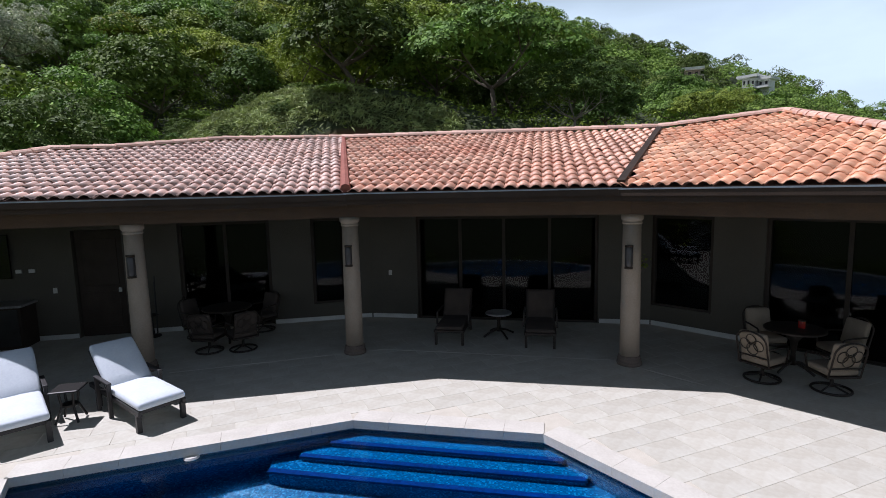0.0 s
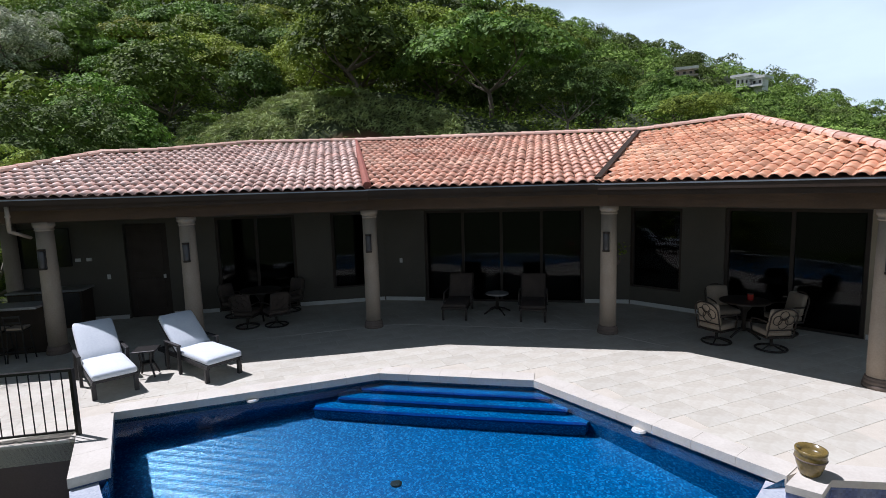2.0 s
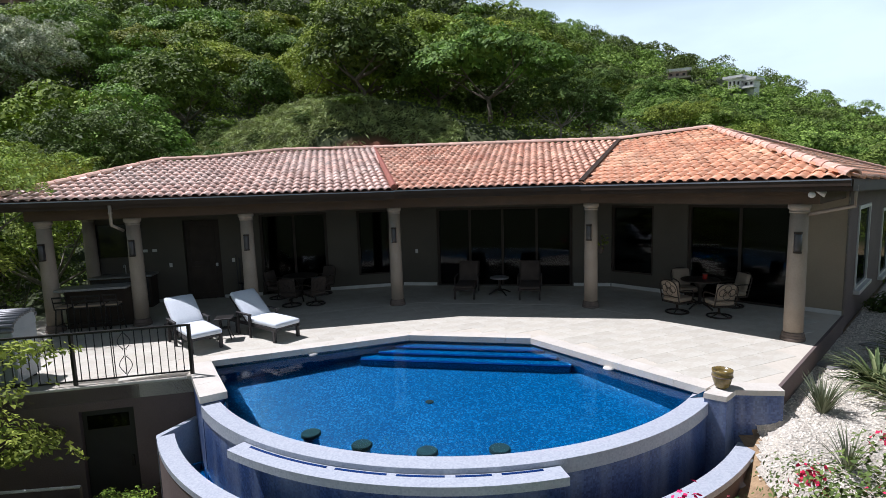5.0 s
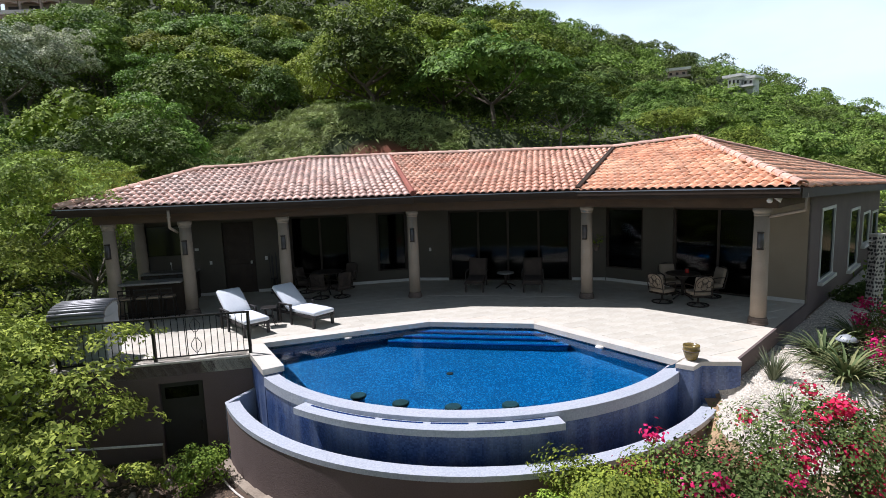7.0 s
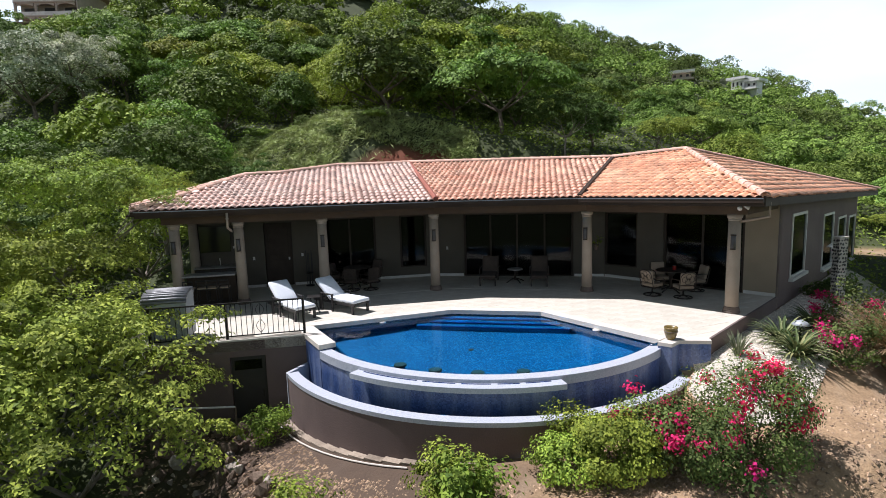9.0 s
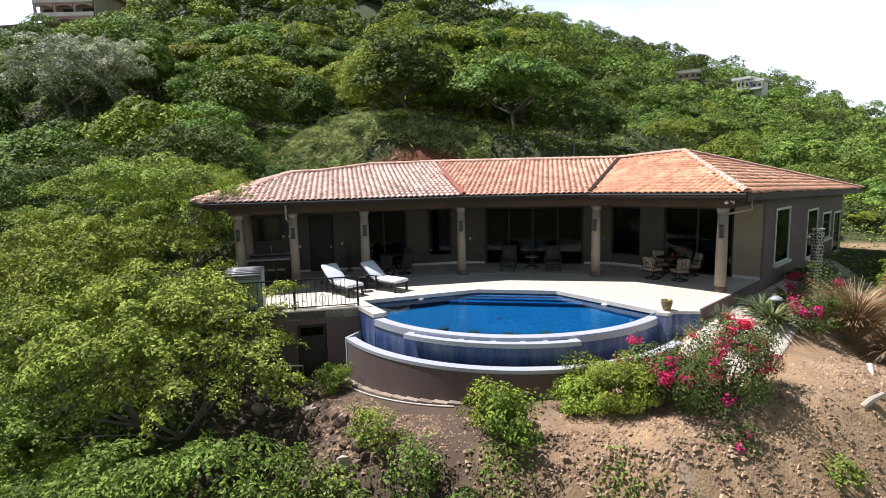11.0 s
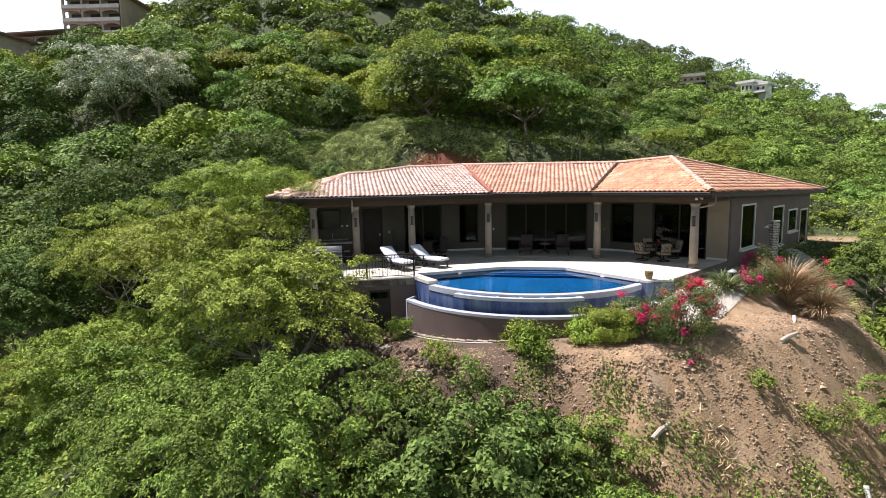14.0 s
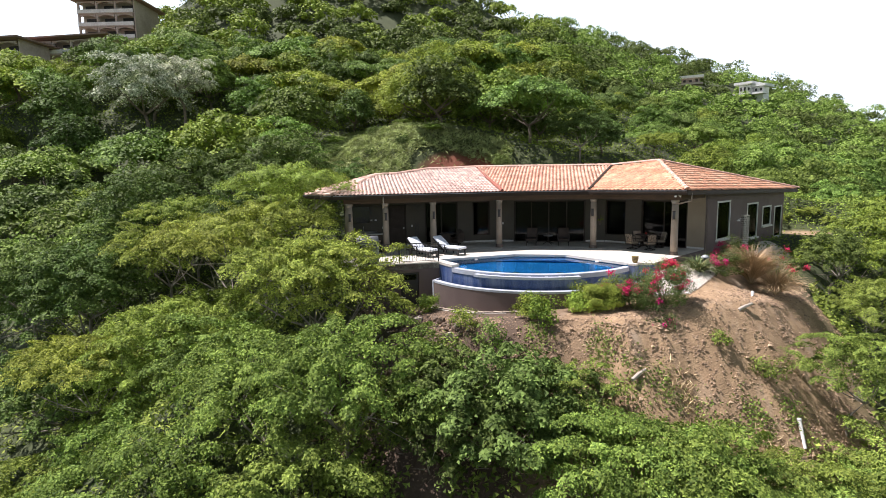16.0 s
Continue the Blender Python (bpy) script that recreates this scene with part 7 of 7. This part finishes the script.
def shrub(at, rx, ry, rz, count, leaf, mat, label, seed, name="shrub", flowers=0, z=None, clumps=38):
    rg = np.random.default_rng(seed)
    z = float(ground_height(*at)) if z is None else z
    t = thing(name, (*at, z), 0, label, "shrub")
    for i in range(9):
        a = i * 0.7 + rg.uniform(0, 0.4)
        part("stem", tube(bmesh.new(), [(0, 0, -0.15), (rx * 0.3 * math.cos(a), ry * 0.3 * math.sin(a), rz * 0.5), (rx * 0.75 * math.cos(a), ry * 0.75 * math.sin(a), rz * rg.uniform(0.8, 1.2))], [0.022, 0.014, 0.005], 5), BARK, t)
    c, n = bush_points(rg, clumps, count // clumps)
    c = c * [rx, ry, rz] + [0, 0, rz * 0.85]
    keep = c[:, 2] > 0.02
    part("leaves", leaf_mesh("leaves", c[keep], n[keep], leaf, mat, rg, slim=0.6), mat, t)
    if flowers:
        cc, nn = [], []
        top = c[c[:, 2] > rz * 0.7]
        for p in top[rg.integers(0, len(top), flowers)]:
            k = int(rg.integers(50, 120))
            off = rg.normal(size=(k, 3)) * [0.08, 0.08, 0.065]
            cc.append(p + (p - [0, 0, rz * 0.6]) * 0.1 + off)
            q = off + rg.normal(size=(k, 3)) * 0.06 + [0, 0, 0.04]
            nn.append(q / np.linalg.norm(q, axis=1, keepdims=True))
        part("blossom", leaf_mesh("blossom", np.concatenate(cc), np.concatenate(nn), 0.055, PINK, rg, slim=0.85), PINK, t, "magenta red bract clusters", kind="stuff")
    return t


PINK = foliage("bougainvillea_bracts", (0.82, 0.045, 0.17), (0.6, 0.02, 0.09), (0.8, 0.05, 0.15), random_ob=0.08)
LEAF_BOUG = foliage("dark_shrub_leaves", (0.14, 0.2, 0.055), (0.045, 0.08, 0.022), (0.12, 0.18, 0.03))
shrub((2.55, -8.75), 0.95, 0.75, 0.62, 14000, 0.056, LEAF_SHRUB, "rounded bright green shrub below the pool basin", 21)
shrub((1.8, -9.0), 0.55, 0.5, 0.42, 5200, 0.056, LEAF_SHRUB, "small bright green shrub beside the larger one", 22)
shrub((3.8, -8.75), 0.95, 0.8, 0.88, 11000, 0.055, LEAF_BOUG, "bougainvillea bush covered in magenta flowers", 23, "bougainvillea", 24, z=-1.32)
shrub((4.95, -8.2), 0.85, 0.75, 0.95, 9500, 0.055, LEAF_BOUG, "bougainvillea bush with red flower clusters on the bank", 24, "bougainvillea", 17, z=-1.15)
shrub((4.55, -9.2), 0.75, 0.6, 0.6, 2400, 0.07, LEAF_BOUG, "trailing bougainvillea hanging over the bank", 25, "bougainvillea", 9, z=-2.1)
shrub((8.0, -4.9), 0.75, 0.6, 0.6, 2600, 0.07, LEAF_BOUG, "leafy shrub with a few red flowers", 26, "bougainvillea", 7)
shrub((8.9, -3.5), 0.7, 0.7, 0.75, 2600, 0.07, LEAF_BOUG, "leafy flowering shrub beside dry grass", 27, "bougainvillea", 8)
shrub((11.6, -0.9), 0.9, 0.8, 0.8, 3000, 0.08, LEAF_BOUG, "flowering shrub at the plot edge", 28, "bougainvillea", 10)
shrub((10.75, 1.2), 0.7, 0.6, 0.5, 2200, 0.1, LEAF_BOUG, "dark green shrub at the foot of the end wall", 29)
shrub((-0.05, -9.7), 0.58, 0.5, 0.46, 4200, 0.065, LEAF_SHRUB, "yellow-green shrub in front of the basin wall", 30)
shrub((-4.7, -7.2), 0.5, 0.45, 0.4, 3000, 0.06, LEAF_SHRUB, "yellow-green shrub beside the basement door", 31)
shrub((-2.6, -10.2), 0.55, 0.5, 0.5, 1300, 0.07, LEAF_SHRUB, "thin yellow-green shrub on the slope", 32)
shrub((-1.5, -10.9), 0.55, 0.5, 0.6, 900, 0.09, LEAF_NEAR, "loose green shrub on the slope", 33)
shrub((0.35, -10.35), 0.62, 0.55, 0.62, 2000, 0.085, LEAF_SHRUB, "loose yellow-green sapling on the bank", 34)
shrub((-3.4, -11.4), 0.8, 0.7, 0.8, 2200, 0.09, LEAF_NEAR, "loose green shrub among rubble", 35)
shrub((6.6, -9.4), 0.4, 0.4, 0.3, 600, 0.08, LEAF_NEAR, "small green weed on bare earth", 36)
shrub((8.2, -9.6), 0.7, 0.5, 0.4, 900, 0.08, LEAF_NEAR, "low green weeds on bare earth", 37)

# outdoor shower: a slim pillar of black stones set in a pale net of mortar
sh = thing("outdoor_shower", (10.5, 0.55, -0.6), 18, "slim outdoor shower pillar of black stones in pale mortar", "shower")
MORTAR = material("pale_mortar", (0.6, 0.56, 0.5), 0.9, other=(0.45, 0.42, 0.37), scale=6, fine=60, bump=0.3)
part("pillar", box(bmesh.new(), (-0.15, -0.12, 0.0), (0.15, 0.12, 2.26), None, 0.012), MORTAR, sh)
part("cap", box(bmesh.new(), (-0.16, -0.13, 2.262), (0.16, 0.13, 2.29), None, 0.008), COPING, sh, "thin pale stone cap")
STONE = material("black_river_stone", (0.045, 0.042, 0.04), 0.5, other=(0.022, 0.02, 0.02), scale=6, bump=0.2, random_ob=0.5)
stone_bm = bmesh.new()
bmesh.ops.create_icosphere(stone_bm, subdivisions=1, radius=1.0)
STONE_ME = mesh_of(stone_bm, "stone")
STONE_ME.materials.append(STONE)
STONE_ME.polygons.foreach_set("use_smooth", [True] * len(STONE_ME.polygons))
rs = random.Random(6)
for side in range(4):
    face = Matrix.Rotation(side * math.pi / 2, 4, "Z")
    reach, half = (0.12, 0.15) if side % 2 == 0 else (0.15, 0.12)
    for i in range(3):
        for j in range(20):
            a, b = rs.uniform(0.024, 0.046), rs.uniform(0.03, 0.056)
            ob = new("stone", STONE_ME)
            ob.parent = sh
            ob.matrix_basis = face @ pose(half * (i - 1) * 0.64 + rs.uniform(-0.018, 0.018) + (j % 2) * 0.03 - 0.015, -reach, 0.07 + j * 0.111 + rs.uniform(-0.02, 0.02), 0, rs.uniform(-60, 60), 0) @ Matrix.Diagonal((a, 0.014, b, 1))
part("shower_arm", tube(bmesh.new(), [(-0.14, -0.0, 2.06), (-0.3, -0.02, 2.1), (-0.4, -0.03, 2.05)], 0.016, 8), WHITE, sh)
part("shower_head", lathe([(0.085, 1.98), (0.08, 2.0), (0.03, 2.05)], 18, (-0.4, -0.03, 0)), WHITE, sh)

# ---- bare slope ----
ROCK = material("slope_rock", (0.2, 0.15, 0.105), 0.95, other=(0.1, 0.07, 0.05), scale=4, fine=20, bump=0.5, random_ob=0.35)
PALE_ROCK = material("pale_slope_rock", (0.46, 0.41, 0.34), 0.95, other=(0.3, 0.26, 0.21), scale=4, fine=20, bump=0.5, random_ob=0.3)


def rock_mesh(seed, mat):
    bm = bmesh.new()
    bmesh.ops.create_icosphere(bm, subdivisions=1, radius=1.0)
    rr = random.Random(seed)
    for v in bm.verts:
        v.co *= rr.uniform(0.65, 1.2)
    me = mesh_of(bm, "rock")
    me.materials.append(mat)
    return me


ROCKS = [rock_mesh(i, ROCK) for i in range(4)] + [rock_mesh(9, PALE_ROCK), rock_mesh(10, PALE_ROCK)]
rr = random.Random(12)
made = 0
while made < 290:
    x, y = rr.uniform(-7.8, -2.2), rr.uniform(-11.5, -6.7)
    d = float(pad_distance(np.array(x), np.array(y)))
    if d < 0.05 or d > 3:
        continue
    s = rr.uniform(0.06, 0.16) * (1.8 if rr.random() < 0.2 else 1)
    ob = new("rock", ROCKS[rr.randrange(6) if rr.random() < 0.25 else rr.randrange(4)])
    ob.matrix_basis = pose(x, y, float(ground_height(x, y)) + s * 0.25, rr.uniform(0, 360), rr.uniform(0, 360), 0) @ Matrix.Diagonal((s, s * 0.8, s * 0.7, 1))
    tagged(ob, "dark broken rock in the rubble below the wall", "rock", "rubble rocks")
    made += 1


def slope_scree():
    """Small stones and clods strewn over the bare bank."""
    rg = np.random.default_rng(15)
    n = 120000
    x, y = rg.uniform(-8, 13, n), rg.uniform(-15, -1.5, n)
    d = pad_distance(x, y)
    dens = 0.35 + 0.65 * (bumpy(x, y, 0.9, 5) > 0.1)
    ok = (d > -0.9) & (d < 5.0) & (np.hypot(x - POOL_C.x, y - POOL_C.y) > 5.79) & (rg.uniform(size=n) < dens) & ((x > -5) | (y < -6.5))
    x, y = x[ok], y[ok]
    z = ground_height(x, y)
    base = np.array([(1, 0, -0.2), (-0.6, 0.8, -0.1), (-0.5, -0.85, -0.1), (0.1, 0.05, 0.36)])
    tri = np.array([(0, 1, 3), (1, 2, 3), (2, 0, 3)])
    s = 0.014 + 0.06 * rg.uniform(size=len(x)) ** 2.5 + 0.06 * (rg.uniform(size=len(x)) < 0.02)
    v = base[None] * s[:, None, None] * rg.uniform(0.7, 1.3, (len(x), 4, 3)) + np.stack([x, y, z], 1)[:, None]
    f = tri[None] + 4 * np.arange(len(x))[:, None, None]
    me = bpy.data.meshes.new("scree")
    me.from_pydata(v.reshape(-1, 3).tolist(), [], f.reshape(-1, 3).tolist())
    part("scree", me, SCREE, label="loose stones and clods on the bare slope", kind="stuff")


def slope_weeds():
    """Dry stalks and low weeds in loose patches on the bank."""
    rg = np.random.default_rng(31)
    for mat, label, spots, leaf, slim, up in ((DRY, "dry stalks and dead grass on the bare slope", ((5.0, -11.4, 0.6), (6.2, -12.2, 0.6), (7.6, -11.8, 0.7)), 0.28, 0.04, 0.2),
                                              (LEAF_NEAR, "low green weeds on the bare slope", ((4.4, -11.6, 0.7), (5.8, -11.9, 0.8), (7.4, -11.0, 0.6), (2.4, -11.0, 0.6), (0.2, -10.9, 0.6), (8.8, -10.4, 0.7), (3.3, -11.9, 0.8)), 0.1, 0.55, 0.12)):
        c = []
        for x0, y0, r in spots:
            m = 160 if slim < 0.1 else 420
            q = rg.normal(size=(m, 2)) * r * 0.5 + [x0, y0]
            c.append(np.column_stack([q, ground_height(q[:, 0], q[:, 1]) + rg.uniform(0.0, up, m)]))
        c = np.concatenate(c)
        n = rg.normal(size=c.shape) + ([0, -0.5, 0.1] if slim < 0.1 else [0, -0.2, 0.9])
        n /= np.linalg.norm(n, axis=1, keepdims=True)
        part("slope_weeds", leaf_mesh("slope_weeds", c, n, leaf, mat, rg, slim=slim, folded=False), mat, label=label, kind="stuff")


slope_weeds()
SCREE = material("scree_stone", (0.43, 0.31, 0.2), 0.95, other=(0.21, 0.14, 0.085), scale=3, bump=0.3, island=0.5)
slope_scree()
KERB = material("weathered_concrete", (0.36, 0.3, 0.23), 0.95, other=(0.2, 0.16, 0.12), scale=3, fine=25, bump=0.4, random_ob=0.15)
PVC = material("white_pvc", (0.75, 0.74, 0.7), 0.5, bump=0.02)
for i, (p, q, r) in enumerate((((8.15, -7.62, -1.42), (8.66, -6.3, -1.0), 0.05), ((-2.98, -11.48, -2.8), (-3.25, -10.95, -2.3), 0.035), ((8.85, -11.03, -5.17), (8.86, -10.5, -4.45), 0.06))):
    t = thing("drain_pipe", label="short white plastic drain pipe in the bank", category="pipe", group="drain pipes")
    part("pipe", tube(bmesh.new(), [p, q], r, 10), PVC, t)
    part("socket", tube(bmesh.new(), [q, Vector(q) + (Vector(q) - Vector(p)).normalized() * 0.08], r * 1.25, 10), PVC, t)
w0 = spot("L", 5.9, RAIL_W - 0.55)
w1 = spot("L", 7.6, RAIL_W - 0.75)
t = thing("pipe_rail", label="white painted pipe rail below the basement wall", category="rail")
part("rail", tube(bmesh.new(), [(w0.x, w0.y, -1.5), (w1.x, w1.y, -1.28)], 0.025, 8), PVC, t)
part("post", tube(bmesh.new(), [(w0.x, w0.y, -2.7), (w0.x, w0.y, -1.5)], 0.022, 8), BARK, t)
part("post", tube(bmesh.new(), [(w1.x, w1.y, -2.9), (w1.x, w1.y, -1.28)], 0.022, 8), BARK, t)
bm = bmesh.new()
hose = [POOL_C + 5.98 * Vector((math.cos(radians(a)), math.sin(radians(a)))) for a in range(-138, -96, 4)]
tube(bm, [(p.x, p.y, float(ground_height(p.x, p.y)) + 0.03) for p in hose], 0.018, 7)
tagged(part("ground_pipe", bm, COPING), "pale pipe lying along the basin foot", "pipe")
kerb = thing("basin_kerb", label="rough concrete kerb round the foot of the basin", category="kerb")
for a in range(-140, -84, 4):
    c = POOL_C + 5.8 * Vector((math.cos(radians(a + 2)), math.sin(radians(a + 2))))
    z = float(ground_height(c.x, c.y))
    part("kerb_piece", ring(5.705, 5.87, a + 0.15, a + 3.85, z - 0.3, z + 0.05, 3), KERB, kerb)
for x, y, a, L in ((3.55, -11.68, 48, 0.75), (7.9, -7.85, 32, 0.7)):
    z = float(ground_height(x, y))
    lg = thing("driftwood_log", (x, y, z + 0.08), a, "short weathered log lying on the slope", "log")
    part("log", tube(bmesh.new(), [(-L / 2, 0, -0.08), (0, 0.02, 0.02), (L / 2, 0, 0.1)], [0.06, 0.07, 0.05], 8), PALE_ROCK, lg)

# ---- far buildings ----
FAR_WALL = material("far_tan_plaster", (0.5, 0.43, 0.37), 0.9, scale=0.3, fine=2, bump=0.0)
FAR_ROOF = material("far_roof", (0.3, 0.2, 0.16), 0.9, scale=0.3, fine=2, bump=0.0)
FAR_DARK = material("far_recess", (0.05, 0.045, 0.045), 0.6, bump=0.0)
FAR_WHITE = material("far_white_plaster", (0.85, 0.85, 0.83), 0.9, scale=0.3, fine=2, bump=0.0)


def arch_panel(w, h, rise, depth):
    """A spandrel over a balcony: straight on top, a shallow arch below."""
    n = 10
    pts = [(-w / 2, h), (w / 2, h)] + [(w / 2 - w * i / n, h - 0.25 - rise * abs(1 - 2 * i / n) ** 2) for i in range(n + 1)]
    bm = bmesh.new()
    f = [bm.verts.new((x, 0, z)) for x, z in pts]
    g = [bm.verts.new((x, depth, z)) for x, z in pts]
    bm.faces.new(list(reversed(f)))
    bm.faces.new(g)
    for i in range(len(pts)):
        j = (i + 1) % len(pts)
        bm.faces.new((f[i], f[j], g[j], g[i]))
    bmesh.ops.recalc_face_normals(bm, faces=bm.faces)
    return bm


def hip_roof(x0, x1, y0, y1, z, rise):
    bm = bmesh.new()
    base = [bm.verts.new(p) for p in ((x0, y0, z), (x1, y0, z), (x1, y1, z), (x0, y1, z))]
    low = [bm.verts.new(v.co - Vector((0, 0, 0.35))) for v in base]
    d = min(x1 - x0, y1 - y0) / 2
    a, b = bm.verts.new((x0 + d, (y0 + y1) / 2, z + rise)), bm.verts.new((x1 - d, (y0 + y1) / 2, z + rise))
    for f in ((base[0], base[1], b, a), (base[1], base[2], b), (base[2], base[3], a, b), (base[3], base[0], a), list(reversed(low))):
        bm.faces.new(f)
    for i in range(4):
        bm.faces.new((base[i], base[(i + 1) % 4], low[(i + 1) % 4], low[i]))
    bmesh.ops.recalc_face_normals(bm, faces=bm.faces)
    return bm


def terraced_block(name, at, turn, w, d, z0, storey, n, bays, label, rise):
    """Apartments with arched balconies on the front and a plain side wall; x runs along the front, y into the depth."""
    t = thing(name, (*at, z0), turn, label, "building")
    part("wall", box(bmesh.new(), (0, 2.0, -storey * 5), (w, d, storey * n)), FAR_WALL, t)
    part("side_wall", box(bmesh.new(), (w - 0.3, 0.0, -storey * 5), (w, 1.99, storey * n)), FAR_WALL, t)
    bw = (w - 0.3) / bays
    for i in range(n):
        z = i * storey
        part("balcony_slab", box(bmesh.new(), (0, -0.5, z - 0.3), (w - 0.31, 1.99, z)), FAR_WALL, t)
        part("parapet", box(bmesh.new(), (0, -0.5, z), (w - 0.31, -0.3, z + 0.9)), FAR_WHITE, t)
        for k in range(bays):
            x = bw * (k + 0.5)
            ob = part("arch", arch_panel(bw - 0.5, storey - 0.31, 0.6, 0.25), FAR_WALL, t)
            ob.location = (x, -0.25, z)
            part("window", box(bmesh.new(), (x - bw * 0.32, 1.9, z + 0.1), (x + bw * 0.32, 1.98, z + storey - 0.9)), FAR_DARK, t)
            part("pier", box(bmesh.new(), (bw * k, -0.35, z), (bw * k + 0.5, 0.1, z + storey - 0.3)), FAR_WALL, t)
    part("roof", hip_roof(-1.6, w + 1.6, -2.2, d + 1.6, storey * n + 0.36, rise), FAR_ROOF, t)
    return t


terraced_block("apartment_tower", (-126.6, 95.6), 11.5, 15.5, 12, 41.0, 3.35, 4, 3, "tan apartment tower with arched balconies on the hill", 1.8)
terraced_block("apartment_wing", (-125.8, 81.5), 4.7, 19.7, 11, 37.0, 3.4, 1, 4, "low tan apartment building with an arcade on the hill", 1.2)
terraced_block("apartment_wing", (-137.0, 71.0), 5, 17.0, 8, 34.7, 3.4, 1, 3, "low tan arcaded building at the crest of the hill", 1.2)


def villa(at, turn, w, d, z0, h, label, wall, roof, bays=4):
    t = thing("hillside_building", (*at, z0), turn, label, "building")
    part("wall", box(bmesh.new(), (-w / 2, 0, -12), (w / 2, d, h)), wall, t)
    for k in range(bays):
        x0 = -w / 2 + w * (k + 0.2) / bays
        part("window", box(bmesh.new(), (x0 + w * 0.08 / bays, -0.07, h * 0.35), (x0 + w * 0.5 / bays, -0.01, h * 0.75)), FAR_DARK, t)
    bm = bmesh.new()
    prism([(-w / 2 - 1.2, -1.8), (w / 2 + 1.2, -1.8), (w / 2 + 1.2, d + 1), (-w / 2 - 1.2, d + 1)], h, h + 0.8, bm)
    part("roof", bm, roof, t)
    part("terrace", box(bmesh.new(), (-w / 2 - 1, -3, -0.6), (w / 2 + 1, -0.08, 0)), wall, t)
    return t


villa((68.6, 185), -42, 4.0, 5, 32.9, 3.3, "white hillside house among trees", FAR_WHITE, FAR_WHITE, 3)
villa((72.6, 183.5), -42, 3.4, 4.5, 32.9, 2.2, "lower white wing of a hillside house", FAR_WHITE, FAR_WHITE, 2)
villa((48.4, 178), -12, 6, 6, 36.4, 2.0, "small flat-roofed house among the trees", FAR_WALL, FAR_WHITE, 3)

# ---- patio slabs ----
SLAB_L, SLAB_W = 0.6, 0.4
slab_bm = box(bmesh.new(), (-SLAB_L / 2 + 0.0015, -SLAB_W / 2 + 0.0015, -0.02), (SLAB_L / 2 - 0.0015, SLAB_W / 2 - 0.0015, 0.0), None, 0.0015)
SLAB_ME = mesh_of(slab_bm, "slab")
SLAB_ME.materials.append(PAVER)
patio_xy = [tuple(p) for p in patio_pts]
pool_xy = [tuple(p) for p in pool_poly]
count, rest = 0, []
ca, sa = math.cos(radians(33)), math.sin(radians(33))
for i in range(-30, 31):
    for j in range(-40, 41):
        u, v = i * SLAB_L + (j % 2) * 0.3, j * SLAB_W
        x, y = ca * u - sa * v, sa * u + ca * v - 2.0
        cs4 = [(x + ca * du - sa * dv, y + sa * du + ca * dv) for du in (-0.31, 0.31) for dv in (-0.21, 0.21)]
        if all(inside(c, patio_xy) for c in cs4) and not any(inside(c, pool_xy) for c in cs4):
            if x > -4.5 and y < 0.3 and count < 295:
                ob = new("slab", SLAB_ME)
                ob.parent = patio
                ob.matrix_basis = pose(x, y, 0.0, 0, 0, 33)
                count += 1
            else:
                rest.append((x, y))
v, f = [], []
sv, sf = [tuple(q.co) for q in SLAB_ME.vertices], [tuple(p.vertices) for p in SLAB_ME.polygons]
for x, y in rest:
    k = len(v)
    v += [(x + ca * p[0] - sa * p[1], y + sa * p[0] + ca * p[1], p[2]) for p in sv]
    f += [tuple(q + k for q in face) for face in sf]
me = bpy.data.meshes.new("patio_slabs")
me.from_pydata(v, [], f)
part("patio_slabs", me, material("cream_travertine_field", (0.62, 0.595, 0.515), 0.6, other=(0.515, 0.475, 0.39), scale=2.4, fine=14, bump=0.12, island=0.05), patio, kind="stuff")
# pale joint strip in the floor along the row of columns
line = [Vector((-5.18, -1.5)), Vector((-1.74, 0.26)), Vector((2.55, 0.16)), Vector((3.86, -0.88))]
for a, b in zip(line, line[1:]):
    o = Vector((a.y - b.y, b.x - a.x)).normalized() * 0.018
    part("floor_strip", prism([tuple(p) for p in (a - o, b - o, b + o, a + o)], -0.003, 0.004), COPING, patio, "thin pale strip set in the paving")
